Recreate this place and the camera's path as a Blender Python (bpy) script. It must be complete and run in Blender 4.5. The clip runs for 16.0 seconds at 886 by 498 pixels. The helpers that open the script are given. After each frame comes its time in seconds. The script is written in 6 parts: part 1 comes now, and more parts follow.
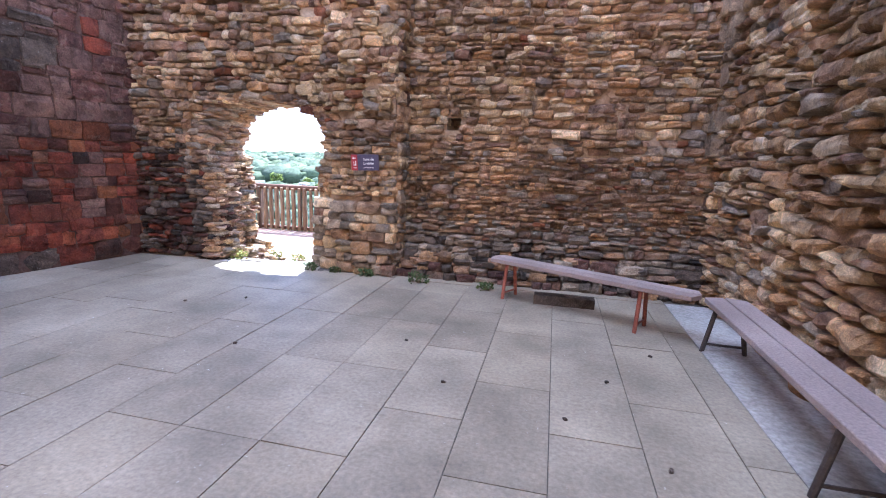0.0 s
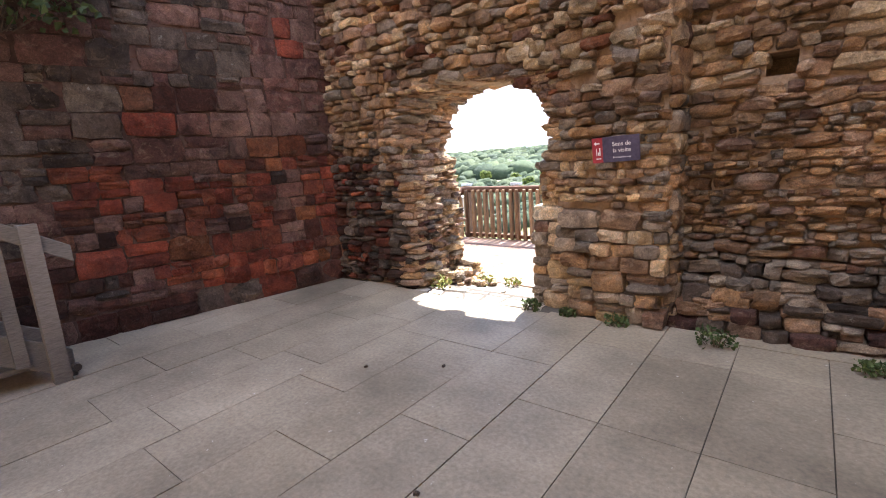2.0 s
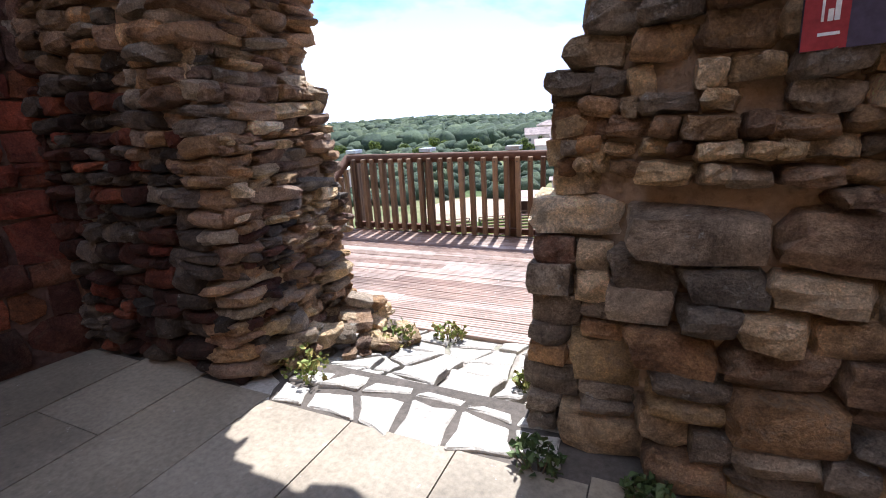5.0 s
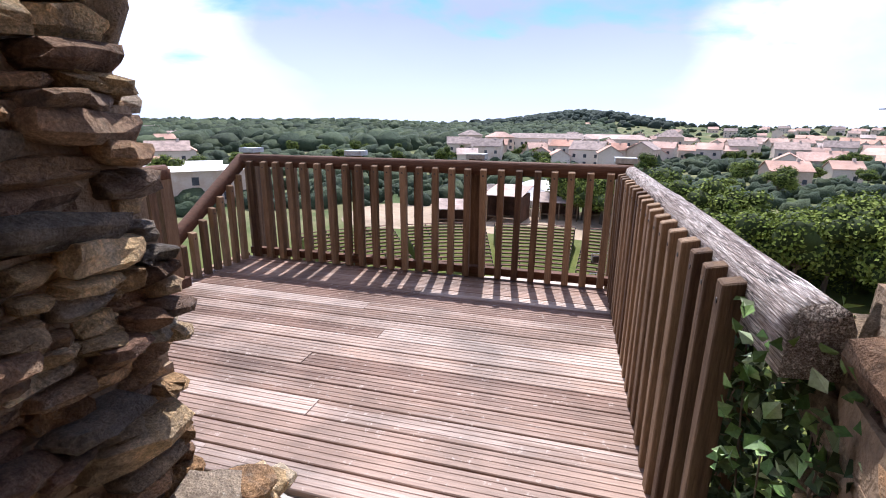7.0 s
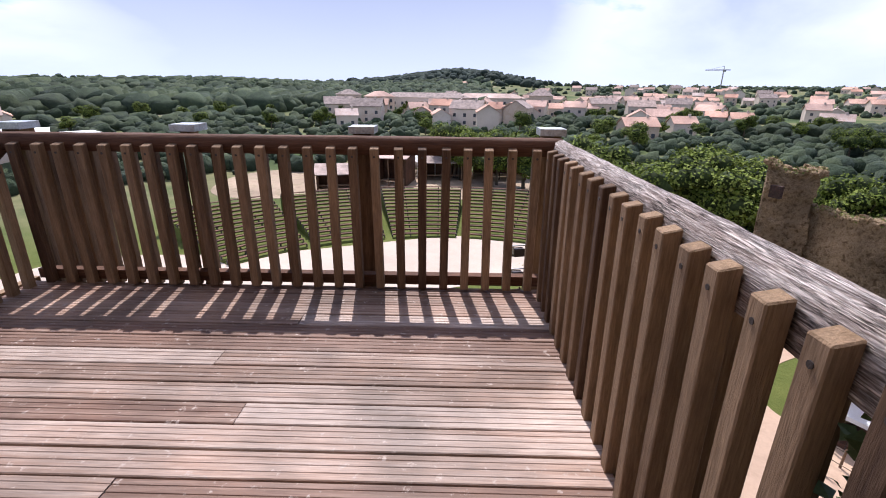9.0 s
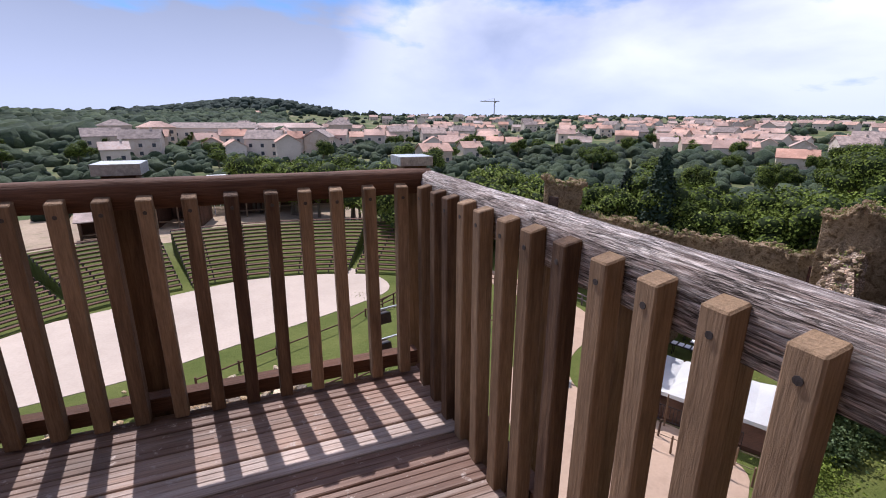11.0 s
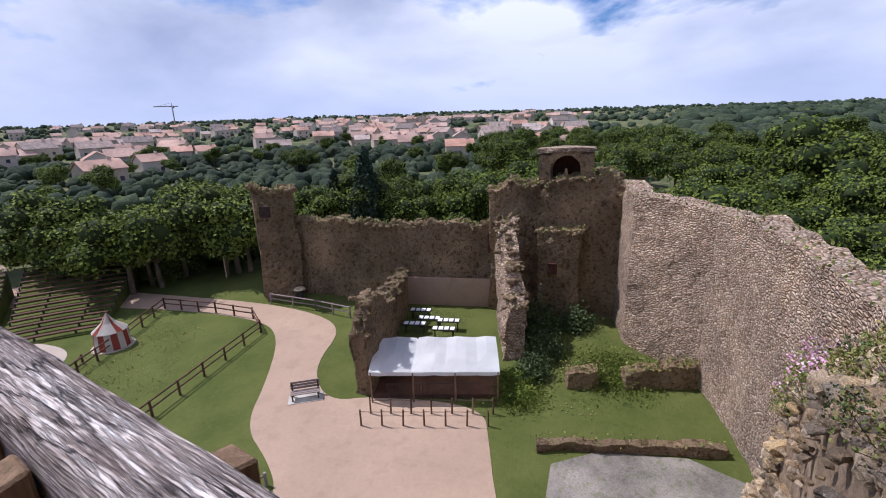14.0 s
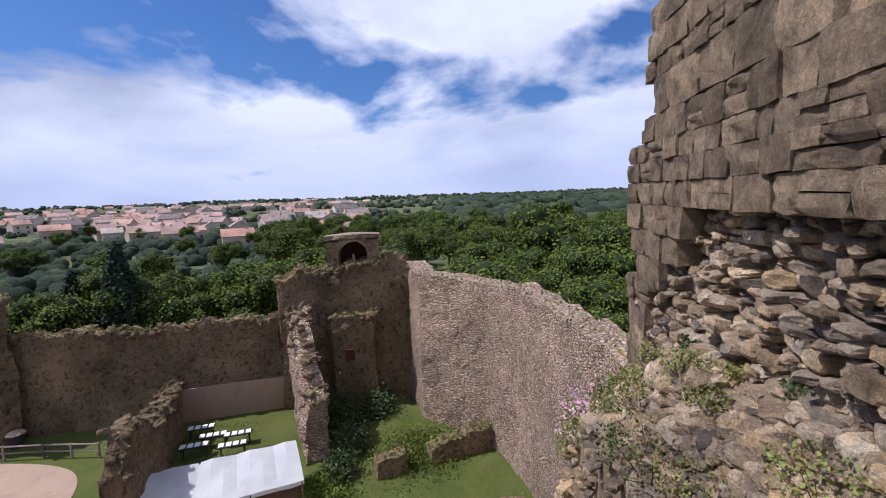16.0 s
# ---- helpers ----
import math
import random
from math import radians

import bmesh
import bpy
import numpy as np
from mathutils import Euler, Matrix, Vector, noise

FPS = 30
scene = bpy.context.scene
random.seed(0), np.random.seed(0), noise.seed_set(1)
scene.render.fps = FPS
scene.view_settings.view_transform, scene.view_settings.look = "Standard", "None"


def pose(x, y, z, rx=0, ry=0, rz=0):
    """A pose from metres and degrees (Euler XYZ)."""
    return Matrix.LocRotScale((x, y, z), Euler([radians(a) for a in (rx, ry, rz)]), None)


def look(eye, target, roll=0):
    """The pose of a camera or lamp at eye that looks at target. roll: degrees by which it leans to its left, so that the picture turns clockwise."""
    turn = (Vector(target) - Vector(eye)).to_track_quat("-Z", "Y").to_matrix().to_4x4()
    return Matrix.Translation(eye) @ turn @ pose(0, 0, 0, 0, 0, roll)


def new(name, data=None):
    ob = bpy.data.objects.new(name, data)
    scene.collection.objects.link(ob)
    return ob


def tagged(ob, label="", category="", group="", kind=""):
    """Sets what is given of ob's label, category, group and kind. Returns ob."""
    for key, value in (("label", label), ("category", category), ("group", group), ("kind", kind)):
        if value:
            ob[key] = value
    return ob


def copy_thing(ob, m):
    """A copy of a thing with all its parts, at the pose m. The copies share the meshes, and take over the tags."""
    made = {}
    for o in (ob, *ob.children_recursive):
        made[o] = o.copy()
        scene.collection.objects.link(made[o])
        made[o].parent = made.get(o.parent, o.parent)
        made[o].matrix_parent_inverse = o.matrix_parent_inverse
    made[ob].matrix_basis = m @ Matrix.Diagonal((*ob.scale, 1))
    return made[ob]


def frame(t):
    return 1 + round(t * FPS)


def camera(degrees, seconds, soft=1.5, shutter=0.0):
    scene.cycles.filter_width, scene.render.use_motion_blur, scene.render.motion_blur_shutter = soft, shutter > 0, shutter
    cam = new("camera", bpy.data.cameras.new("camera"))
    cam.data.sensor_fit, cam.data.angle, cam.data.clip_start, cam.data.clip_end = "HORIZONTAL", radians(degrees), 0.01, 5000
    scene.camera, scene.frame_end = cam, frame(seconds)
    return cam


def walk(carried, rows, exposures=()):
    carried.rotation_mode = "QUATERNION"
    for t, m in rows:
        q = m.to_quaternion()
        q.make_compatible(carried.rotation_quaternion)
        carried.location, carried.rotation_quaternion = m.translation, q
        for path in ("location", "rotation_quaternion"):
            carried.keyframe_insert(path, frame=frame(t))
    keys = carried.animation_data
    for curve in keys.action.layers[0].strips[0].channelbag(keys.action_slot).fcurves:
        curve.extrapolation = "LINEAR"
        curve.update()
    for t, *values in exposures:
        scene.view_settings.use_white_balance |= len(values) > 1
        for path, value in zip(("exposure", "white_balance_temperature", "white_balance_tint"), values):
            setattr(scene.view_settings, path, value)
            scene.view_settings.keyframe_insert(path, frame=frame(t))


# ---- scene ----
LENS = 87.3
ROWS = [
    (0.0, 0.027, 0.004, 1.516, 13.47, -10.65, -2.08),
    (0.5, -0.225, 0.495, 1.520, 23.93, -9.95, 1.57),
    (1.0, -0.484, 0.908, 1.514, 37.28, -11.88, 2.09),
    (1.5, -0.807, 1.339, 1.506, 37.89, -11.13, 1.96),
    (2.0, -1.080, 1.771, 1.500, 38.02, -11.23, 3.79),
    (2.5, -1.359, 2.173, 1.495, 33.34, -13.29, 2.83),
    (3.0, -1.692, 2.602, 1.488, 30.18, -14.07, 5.40),
    (3.5, -1.955, 3.053, 1.465, 29.55, -13.34, 4.15),
    (6.0, -3.271, 4.920, 1.172, 21.85, -16.61, 2.29),
    (6.5, -3.454, 5.318, 1.173, 21.30, -13.81, -0.28),
    (7.0, -3.599, 5.645, 1.163, 15.37, -14.98, -0.59),
    (7.5, -3.696, 5.914, 1.176, 9.36, -16.62, 1.66),
    (8.0, -3.734, 6.168, 1.187, 4.53, -20.07, 0.85),
    (10.5, -3.946, 7.319, 1.128, -6.41, -17.26, -3.75),
    (11.0, -3.935, 7.551, 1.108, -22.28, -15.95, -0.48),
    (11.5, -3.815, 7.688, 1.110, -32.48, -16.73, 0.00),
    (12.0, -3.641, 7.794, 1.140, -40.71, -15.06, -1.93),
    (12.5, -3.561, 7.896, 1.142, -47.05, -15.08, -1.16),
    (13.0, -3.537, 8.098, 1.142, -50.03, -14.42, 1.14),
    (13.5, -3.455, 8.201, 1.150, -52.65, -15.22, -0.19),
    (14.0, -3.290, 8.301, 1.168, -57.42, -16.12, 1.84),
    (14.5, -3.252, 8.316, 1.172, -65.20, -15.89, 1.24),
    (15.0, -3.278, 8.365, 1.180, -73.95, -11.51, 2.34),
    (15.5, -3.298, 8.391, 1.206, -79.37, -9.37, 3.38),
    (16.0, -3.290, 8.389, 1.228, -83.34, -6.56, 2.11),
]
cam = camera(LENS, 16.0, soft=1.0)
EXPOSURES = [(0.0, 3.12, 5250, 12), (0.5, 2.3, 5900, 11), (0.9, 2.67, 6150, 10), (1.5, 2.72, 6450, 10), (2.0, 2.67, 6450, 10), (2.5, 2.5, 6250, 10), (3.5, 1.78, 5950, 11), (4.6, 1.5, 5850, 11), (6.0, 1.05, 6000, 13), (7.0, 0.76, 6050, 15), (8.0, 0.52, 6200, 16), (10.5, 0.38, 6150, 16), (11.0, 0.14, 6050, 17), (13.0, -0.08, 5950, 17), (14.5, -0.17, 5850, 17), (16.0, -0.22, 5850, 17)]
walk(cam, [(t, pose(x, y, z, 90 + pitch, roll, yaw)) for t, x, y, z, yaw, pitch, roll in ROWS], EXPOSURES)

# ---------------------------------------------------------------- light
SUN_WAY = Vector((-0.15, 1.0, 1.58)).normalized()
sun = new("sun", bpy.data.lights.new("sun", "SUN"))
sun.data.energy, sun.data.angle, sun.data.color = 5.0, radians(0.5), (1.0, 0.96, 0.91)
sun.matrix_world = look(SUN_WAY * 60, (0, 0, 0))

world = bpy.data.worlds.new("sky")
scene.world = world
world.use_nodes = True
wt = world.node_tree
wt.nodes.clear()


def wire(tree, kind, **values):
    n = tree.nodes.new(kind)
    for key, value in values.items():
        if key in n.inputs:
            n.inputs[key].default_value = value
    return n


w_out = wt.nodes.new("ShaderNodeOutputWorld")
w_bg = wt.nodes.new("ShaderNodeBackground")
w_bg.inputs["Strength"].default_value = 0.086
w_sky = wt.nodes.new("ShaderNodeTexSky")
w_sky.sky_type, w_sky.sun_disc = "NISHITA", False
w_sky.sun_elevation, w_sky.sun_rotation = math.asin(SUN_WAY.z), math.atan2(SUN_WAY.x, SUN_WAY.y)
w_geo = wt.nodes.new("ShaderNodeTexCoord")
w_sep = wt.nodes.new("ShaderNodeSeparateXYZ")
wt.links.new(w_geo.outputs["Generated"], w_sep.inputs[0])


def w_math(op, a, b=0.0):
    n = wt.nodes.new("ShaderNodeMath")
    n.operation = op
    for i, v in enumerate((a, b)):
        if isinstance(v, (int, float)):
            n.inputs[i].default_value = v
        else:
            wt.links.new(v, n.inputs[i])
    return n.outputs[0]


# the cloud layer lies on a plane overhead, so that it closes up towards the horizon
lift = w_math("ADD", w_math("MAXIMUM", w_sep.outputs["Z"], 0.0), 0.3)
w_xy = wt.nodes.new("ShaderNodeCombineXYZ")
wt.links.new(w_math("DIVIDE", w_sep.outputs["X"], lift), w_xy.inputs[0])
wt.links.new(w_math("DIVIDE", w_sep.outputs["Y"], lift), w_xy.inputs[1])
w_n1 = wire(wt, "ShaderNodeTexNoise", Scale=1.15, Detail=8.0, Roughness=0.52, Distortion=0.25)
w_n2 = wire(wt, "ShaderNodeTexNoise", Scale=0.8, Detail=7.0, Roughness=0.5, Distortion=0.2)
w_map = wt.nodes.new("ShaderNodeMapping")
w_map.inputs["Location"].default_value = (5.6, 2.2, 0.0)
wt.links.new(w_xy.outputs[0], w_map.inputs[0])
wt.links.new(w_xy.outputs[0], w_n1.inputs["Vector"])
wt.links.new(w_map.outputs[0], w_n2.inputs["Vector"])
w_r1 = wt.nodes.new("ShaderNodeValToRGB")
w_r1.color_ramp.elements[0].position, w_r1.color_ramp.elements[1].position = 0.44, 0.53
low_sky = w_math("MULTIPLY", w_math("MAXIMUM", w_math("SUBTRACT", 0.24, w_sep.outputs["Z"]), 0.0), 0.9)
wt.links.new(w_math("ADD", w_n1.outputs[0], low_sky), w_r1.inputs[0])
w_r2 = wt.nodes.new("ShaderNodeValToRGB")
w_r2.color_ramp.elements[0].position, w_r2.color_ramp.elements[1].position = 0.3, 0.58
w_r2.color_ramp.elements[0].color = (4.3, 5.1, 7.4, 1)
w_r2.color_ramp.elements[1].color = (11.8, 12.2, 13.8, 1)
wt.links.new(w_n2.outputs[0], w_r2.inputs[0])
w_mix = wt.nodes.new("ShaderNodeMixRGB")
wt.links.new(w_r1.outputs[0], w_mix.inputs[0])
w_blue = wt.nodes.new("ShaderNodeMixRGB")
w_blue.blend_type = "MULTIPLY"
w_blue.inputs[0].default_value, w_blue.inputs[2].default_value = 1.0, (0.6, 0.92, 1.4, 1)
wt.links.new(w_sky.outputs[0], w_blue.inputs[1])
wt.links.new(w_blue.outputs[0], w_mix.inputs[1])
# a rain cloud hangs over the wooded hills
w_dir = wt.nodes.new("ShaderNodeVectorMath")
w_dir.operation = "DOT_PRODUCT"
w_dir.inputs[1].default_value = Vector((-0.2, 0.95, 0.24)).normalized()
wt.links.new(w_geo.outputs["Generated"], w_dir.inputs[0])
w_rain = wt.nodes.new("ShaderNodeValToRGB")
w_rain.color_ramp.elements[0].position, w_rain.color_ramp.elements[1].position = 0.87, 0.94
w_rain.color_ramp.elements[1].color = (0.95, 0.95, 0.95, 1)
wt.links.new(w_math("ADD", w_dir.outputs["Value"], w_math("MULTIPLY", w_math("SUBTRACT", w_n2.outputs[0], 0.5), 0.22)), w_rain.inputs[0])
w_grey = wt.nodes.new("ShaderNodeMixRGB")
w_grey.inputs[2].default_value = (3.9, 4.6, 6.5, 1)
wt.links.new(w_rain.outputs[0], w_grey.inputs[0])
wt.links.new(w_r2.outputs[0], w_grey.inputs[1])
w_low = wt.nodes.new("ShaderNodeValToRGB")
w_low.color_ramp.elements[0].position, w_low.color_ramp.elements[1].position = 0.02, 0.2
w_low.color_ramp.elements[0].color, w_low.color_ramp.elements[1].color = (0.75, 0.75, 0.75, 1), (0, 0, 0, 1)
wt.links.new(w_sep.outputs["Z"], w_low.inputs[0])
w_bank = wt.nodes.new("ShaderNodeMixRGB")
w_bank.inputs[2].default_value = (7.6, 8.6, 11.6, 1)
wt.links.new(w_low.outputs[0], w_bank.inputs[0])
wt.links.new(w_grey.outputs[0], w_bank.inputs[1])
wt.links.new(w_bank.outputs[0], w_mix.inputs[2])
wt.links.new(w_mix.outputs[0], w_bg.inputs["Color"])
wt.links.new(w_bg.outputs[0], w_out.inputs[0])

# ---------------------------------------------------------------- materials


def nodes_of(name):
    m = bpy.data.materials.new(name)
    m.use_nodes = True
    t = m.node_tree
    t.nodes.clear()
    out = t.nodes.new("ShaderNodeOutputMaterial")
    p = t.nodes.new("ShaderNodeBsdfPrincipled")
    t.links.new(p.outputs[0], out.inputs[0])
    return m, t, p, out


def mathn(t, op, a, b=0.0):
    n = t.nodes.new("ShaderNodeMath")
    n.operation = op
    for i, v in enumerate((a, b)):
        if isinstance(v, (int, float)):
            n.inputs[i].default_value = v
        else:
            t.links.new(v, n.inputs[i])
    return n.outputs[0]


def ramp(t, fac, stops):
    r = t.nodes.new("ShaderNodeValToRGB")
    e = r.color_ramp.elements
    while len(e) < len(stops):
        e.new(0.5)
    for el, (p, c) in zip(e, stops):
        el.position, el.color = p, (*c, 1)
    t.links.new(fac, r.inputs[0])
    return r.outputs[0]


def even(colours):
    n = max(len(colours) - 1, 1)
    return [(i / n, c) for i, c in enumerate(colours)]


def noisen(t, vec, scale, detail=4.0, rough=0.55, dist=0.0):
    n = t.nodes.new("ShaderNodeTexNoise")
    n.inputs["Scale"].default_value, n.inputs["Detail"].default_value = scale, detail
    n.inputs["Roughness"].default_value, n.inputs["Distortion"].default_value = rough, dist
    t.links.new(vec, n.inputs["Vector"])
    return n.outputs[0]


def mixn(t, fac, a, b, mode="MIX"):
    m = t.nodes.new("ShaderNodeMixRGB")
    m.blend_type = mode
    for i, v in enumerate((fac, a, b)):
        if isinstance(v, (int, float)):
            m.inputs[i].default_value = v
        elif isinstance(v, tuple):
            m.inputs[i].default_value = (*v, 1)
        else:
            t.links.new(v, m.inputs[i])
    return m.outputs[0]


def bumpn(t, p, height, strength, distance):
    b = t.nodes.new("ShaderNodeBump")
    b.inputs["Strength"].default_value, b.inputs["Distance"].default_value = strength, distance
    t.links.new(height, b.inputs["Height"])
    t.links.new(b.outputs[0], p.inputs["Normal"])


def pick(t):
    """A random number for each piece, whether an object of its own or an island of a joined mesh."""
    o = t.nodes.new("ShaderNodeObjectInfo").outputs["Random"]
    g = t.nodes.new("ShaderNodeNewGeometry")
    return mathn(t, "FRACT", mathn(t, "ADD", o, g.outputs["Random Per Island"])), g.outputs["Position"]


def surface(name, colours, grain=6.0, stain=0.7, rough=0.9, bump=0.5, depth=0.01, stretch=(1, 1, 1), metal=0.0, spread=0.35, lichen=None, pieces=True, contrast=1.9, speck=0.75, gloss=0.25, stone=0.0):
    """Colours picked piece by piece, with a grain and larger stains over them."""
    m, t, p, _ = nodes_of(name)
    rnd, pos = pick(t)
    mp = t.nodes.new("ShaderNodeMapping")
    mp.inputs["Scale"].default_value = stretch
    t.links.new(pos, mp.inputs[0])
    vec = mp.outputs[0]
    fine = noisen(t, vec, grain * 6, 6.0, 0.65)
    mid = noisen(t, vec, grain, 5.0, 0.6, 0.4)
    big = noisen(t, pos, stain, 3.0)
    key = mathn(t, "ADD", mathn(t, "MULTIPLY", rnd, 1.0 if pieces else 0.0), mathn(t, "MULTIPLY", mathn(t, "SUBTRACT", mid, 0.5), 0.7 if pieces else contrast))
    if not pieces:
        key = mathn(t, "ADD", key, 0.5)
    col = ramp(t, key, even(colours))
    shade = ramp(t, big, [(0.3, (1 - spread,) * 3), (0.7, (1 + spread,) * 3)])
    col = mixn(t, 1.0, col, shade, "MULTIPLY")
    col = mixn(t, speck, col, ramp(t, fine, [(0.25, (0.5, 0.49, 0.48)), (0.7, (1.25, 1.24, 1.22))]), "MULTIPLY")
    if stone:
        worth = mathn(t, "FRACT", mathn(t, "MULTIPLY", rnd, 7.31))
        col = mixn(t, 1.0, col, ramp(t, worth, [(0.0, (0.76, 0.75, 0.74)), (0.5, (1.1, 1.1, 1.1)), (1.0, (1.4, 1.38, 1.35))]), "MULTIPLY")
        grit = noisen(t, pos, 130.0, 5.0, 0.7)
        col = mixn(t, 1.0, col, ramp(t, grit, [(0.3, (0.62, 0.61, 0.6)), (0.52, (1.0, 1.0, 1.0)), (0.7, (1.4, 1.39, 1.36))]), "MULTIPLY")
        blot = noisen(t, pos, 4.5, 8.0, 0.72, 0.6)
        col = mixn(t, 1.0, col, ramp(t, blot, [(0.34, (0.42, 0.4, 0.4)), (0.5, (0.95, 0.95, 0.95)), (0.68, (1.45, 1.42, 1.36))]), "MULTIPLY")
        smear = noisen(t, pos, 9.0, 8.0, 0.75, 1.0)
        col = mixn(t, ramp(t, smear, [(0.55, (0, 0, 0)), (0.63, (stone,) * 3)]), col, (0.33, 0.25, 0.175))
        crust = noisen(t, pos, 2.2, 8.0, 0.7, 0.8)
        col = mixn(t, ramp(t, crust, [(0.56, (0, 0, 0)), (0.66, (stone * 1.05,) * 3)]), col, (0.05, 0.04, 0.034))
    if lichen:
        spots = noisen(t, pos, lichen[1], 6.0, 0.7)
        col = mixn(t, ramp(t, spots, [(lichen[2], (0, 0, 0)), (lichen[2] + 0.07, (0.85,) * 3)]), col, lichen[0])
    t.links.new(col, p.inputs["Base Color"])
    p.inputs["Roughness"].default_value, p.inputs["Metallic"].default_value = rough, metal
    p.inputs["Specular IOR Level"].default_value = gloss
    high = mathn(t, "ADD", mathn(t, "MULTIPLY", mid, 1.3), mathn(t, "MULTIPLY", fine, 0.7))
    if stone:
        high = mathn(t, "ADD", mathn(t, "ADD", high, mathn(t, "MULTIPLY", blot, 2.0)), mathn(t, "MULTIPLY", grit, 0.8))
    bumpn(t, p, high, bump, depth)
    return m


MAT = {}
MAT["mortar"] = surface("lime_mortar", [(0.17, 0.11, 0.068), (0.33, 0.23, 0.15), (0.43, 0.325, 0.23)], grain=5, bump=1.0, depth=0.03, pieces=False)
# darker mortar, used behind the slanting wall's blocks
MAT["mortar_dark"] = surface("dark_mortar", [(0.055, 0.03, 0.025), (0.1, 0.058, 0.046), (0.15, 0.098, 0.08)], grain=5, bump=1.0, depth=0.03, pieces=False)
# sooty wall stones; also the painted shade of the niche and slits
MAT["soot_and_shade"] = surface("soot_and_shade_stone", [(0.0371, 0.0191, 0.0149), (0.0681, 0.027, 0.0203), (0.093, 0.0338, 0.0235), (0.052, 0.0326, 0.0267)], grain=8, bump=1.0, depth=0.03, stone=0.12)
MAT["ochre"] = surface("ochre_stone", [(0.32, 0.173, 0.0896), (0.461, 0.269, 0.128), (0.358, 0.224, 0.134), (0.538, 0.346, 0.179), (0.269, 0.16, 0.102), (0.448, 0.301, 0.192)], grain=9, bump=1.0, depth=0.03, stone=0.6)
MAT["brown"] = surface("brown_stone", [(0.256, 0.147, 0.0896), (0.358, 0.224, 0.141), (0.41, 0.243, 0.122), (0.307, 0.218, 0.16), (0.218, 0.115, 0.0768)], grain=9, bump=1.0, depth=0.03, stone=0.55)
MAT["grey"] = surface("grey_stone", [(0.219, 0.181, 0.142), (0.309, 0.25, 0.196), (0.386, 0.306, 0.226), (0.258, 0.2, 0.148)], grain=9, bump=1.0, depth=0.03, lichen=((0.5, 0.48, 0.42), 14, 0.62), stone=0.5)
MAT["red"] = surface("iron_red_stone", [(0.13, 0.03, 0.0195), (0.215, 0.05, 0.027), (0.145, 0.042, 0.03), (0.25, 0.075, 0.037), (0.165, 0.05, 0.032)], grain=8, bump=0.9, depth=0.03, stone=0.15)
MAT["rusty"] = surface("rusty_orange_stone", [(0.17, 0.055, 0.026), (0.21, 0.08, 0.035), (0.16, 0.06, 0.036), (0.2, 0.095, 0.055)], grain=8, bump=1.0, depth=0.03, stone=0.25)
MAT["mauve"] = surface("purplish_brown_stone", [(0.1, 0.047, 0.041), (0.15, 0.075, 0.061), (0.185, 0.11, 0.088), (0.125, 0.07, 0.06)], grain=8, bump=1.0, depth=0.03, stone=0.35)
MAT["rubble"] = surface("pale_grey_rubble", [(0.46, 0.33, 0.21), (0.58, 0.44, 0.3), (0.64, 0.51, 0.37), (0.52, 0.36, 0.2), (0.4, 0.31, 0.22)], grain=9, bump=1.0, depth=0.03, stone=0.45)
MAT["dark"] = surface("dark_stone", [(0.06, 0.047, 0.04), (0.1, 0.078, 0.064), (0.135, 0.105, 0.085), (0.075, 0.056, 0.046)], grain=8, bump=1.0, depth=0.03, lichen=((0.32, 0.31, 0.27), 11, 0.63), stone=0.3)
MAT["pale"] = surface("pale_rubble", [(0.539, 0.375, 0.216), (0.668, 0.508, 0.335), (0.577, 0.4, 0.205), (0.436, 0.314, 0.194), (0.616, 0.435, 0.237), (0.603, 0.508, 0.378)], grain=9, bump=1.0, depth=0.03, stone=0.5)
MAT["ashlar"] = surface("weathered_ashlar", [(0.35, 0.25, 0.16), (0.44, 0.325, 0.212), (0.3, 0.213, 0.135), (0.4, 0.3, 0.2)], grain=7, bump=1.0, depth=0.05, spread=0.45, lichen=((0.48, 0.45, 0.38), 12, 0.66), stone=0.4)
MAT["slab"] = surface("concrete_slab", [(0.22, 0.183, 0.136), (0.275, 0.232, 0.177), (0.25, 0.207, 0.151)], grain=6, stain=1.1, rough=0.66, bump=0.3, depth=0.004, spread=0.36, speck=0.65, lichen=((0.55, 0.52, 0.48), 17, 0.655))
MAT["joint"] = surface("dark_joint", [(0.07, 0.06, 0.05), (0.12, 0.1, 0.085)], pieces=False)
MAT["margin"] = surface("pale_screed", [(0.3, 0.275, 0.25), (0.4, 0.375, 0.35), (0.26, 0.23, 0.2)], grain=5, bump=0.4, depth=0.006, pieces=False)
MAT["flag"] = surface("pale_flagstone", [(0.4, 0.368, 0.32), (0.448, 0.416, 0.368), (0.36, 0.328, 0.288)], grain=8, bump=0.7, depth=0.012)
WOOD = dict(rough=0.8, bump=0.9, depth=0.006)
MAT["deck"] = surface("worn_deck_board", [(0.14, 0.076, 0.053), (0.3, 0.205, 0.16), (0.2, 0.122, 0.088), (0.4, 0.315, 0.27), (0.26, 0.168, 0.125)], grain=4, stretch=(0.3, 5, 5), stain=1.6, spread=0.42, lichen=((0.4, 0.325, 0.28), 19.0, 0.6), rough=0.6, bump=0.5, depth=0.004, gloss=0.3)
MAT["wood"] = surface("brown_fence_wood", [(0.062, 0.033, 0.02), (0.17, 0.104, 0.06), (0.29, 0.19, 0.115), (0.115, 0.067, 0.039)], grain=6, stretch=(5, 5, 0.4), **WOOD)
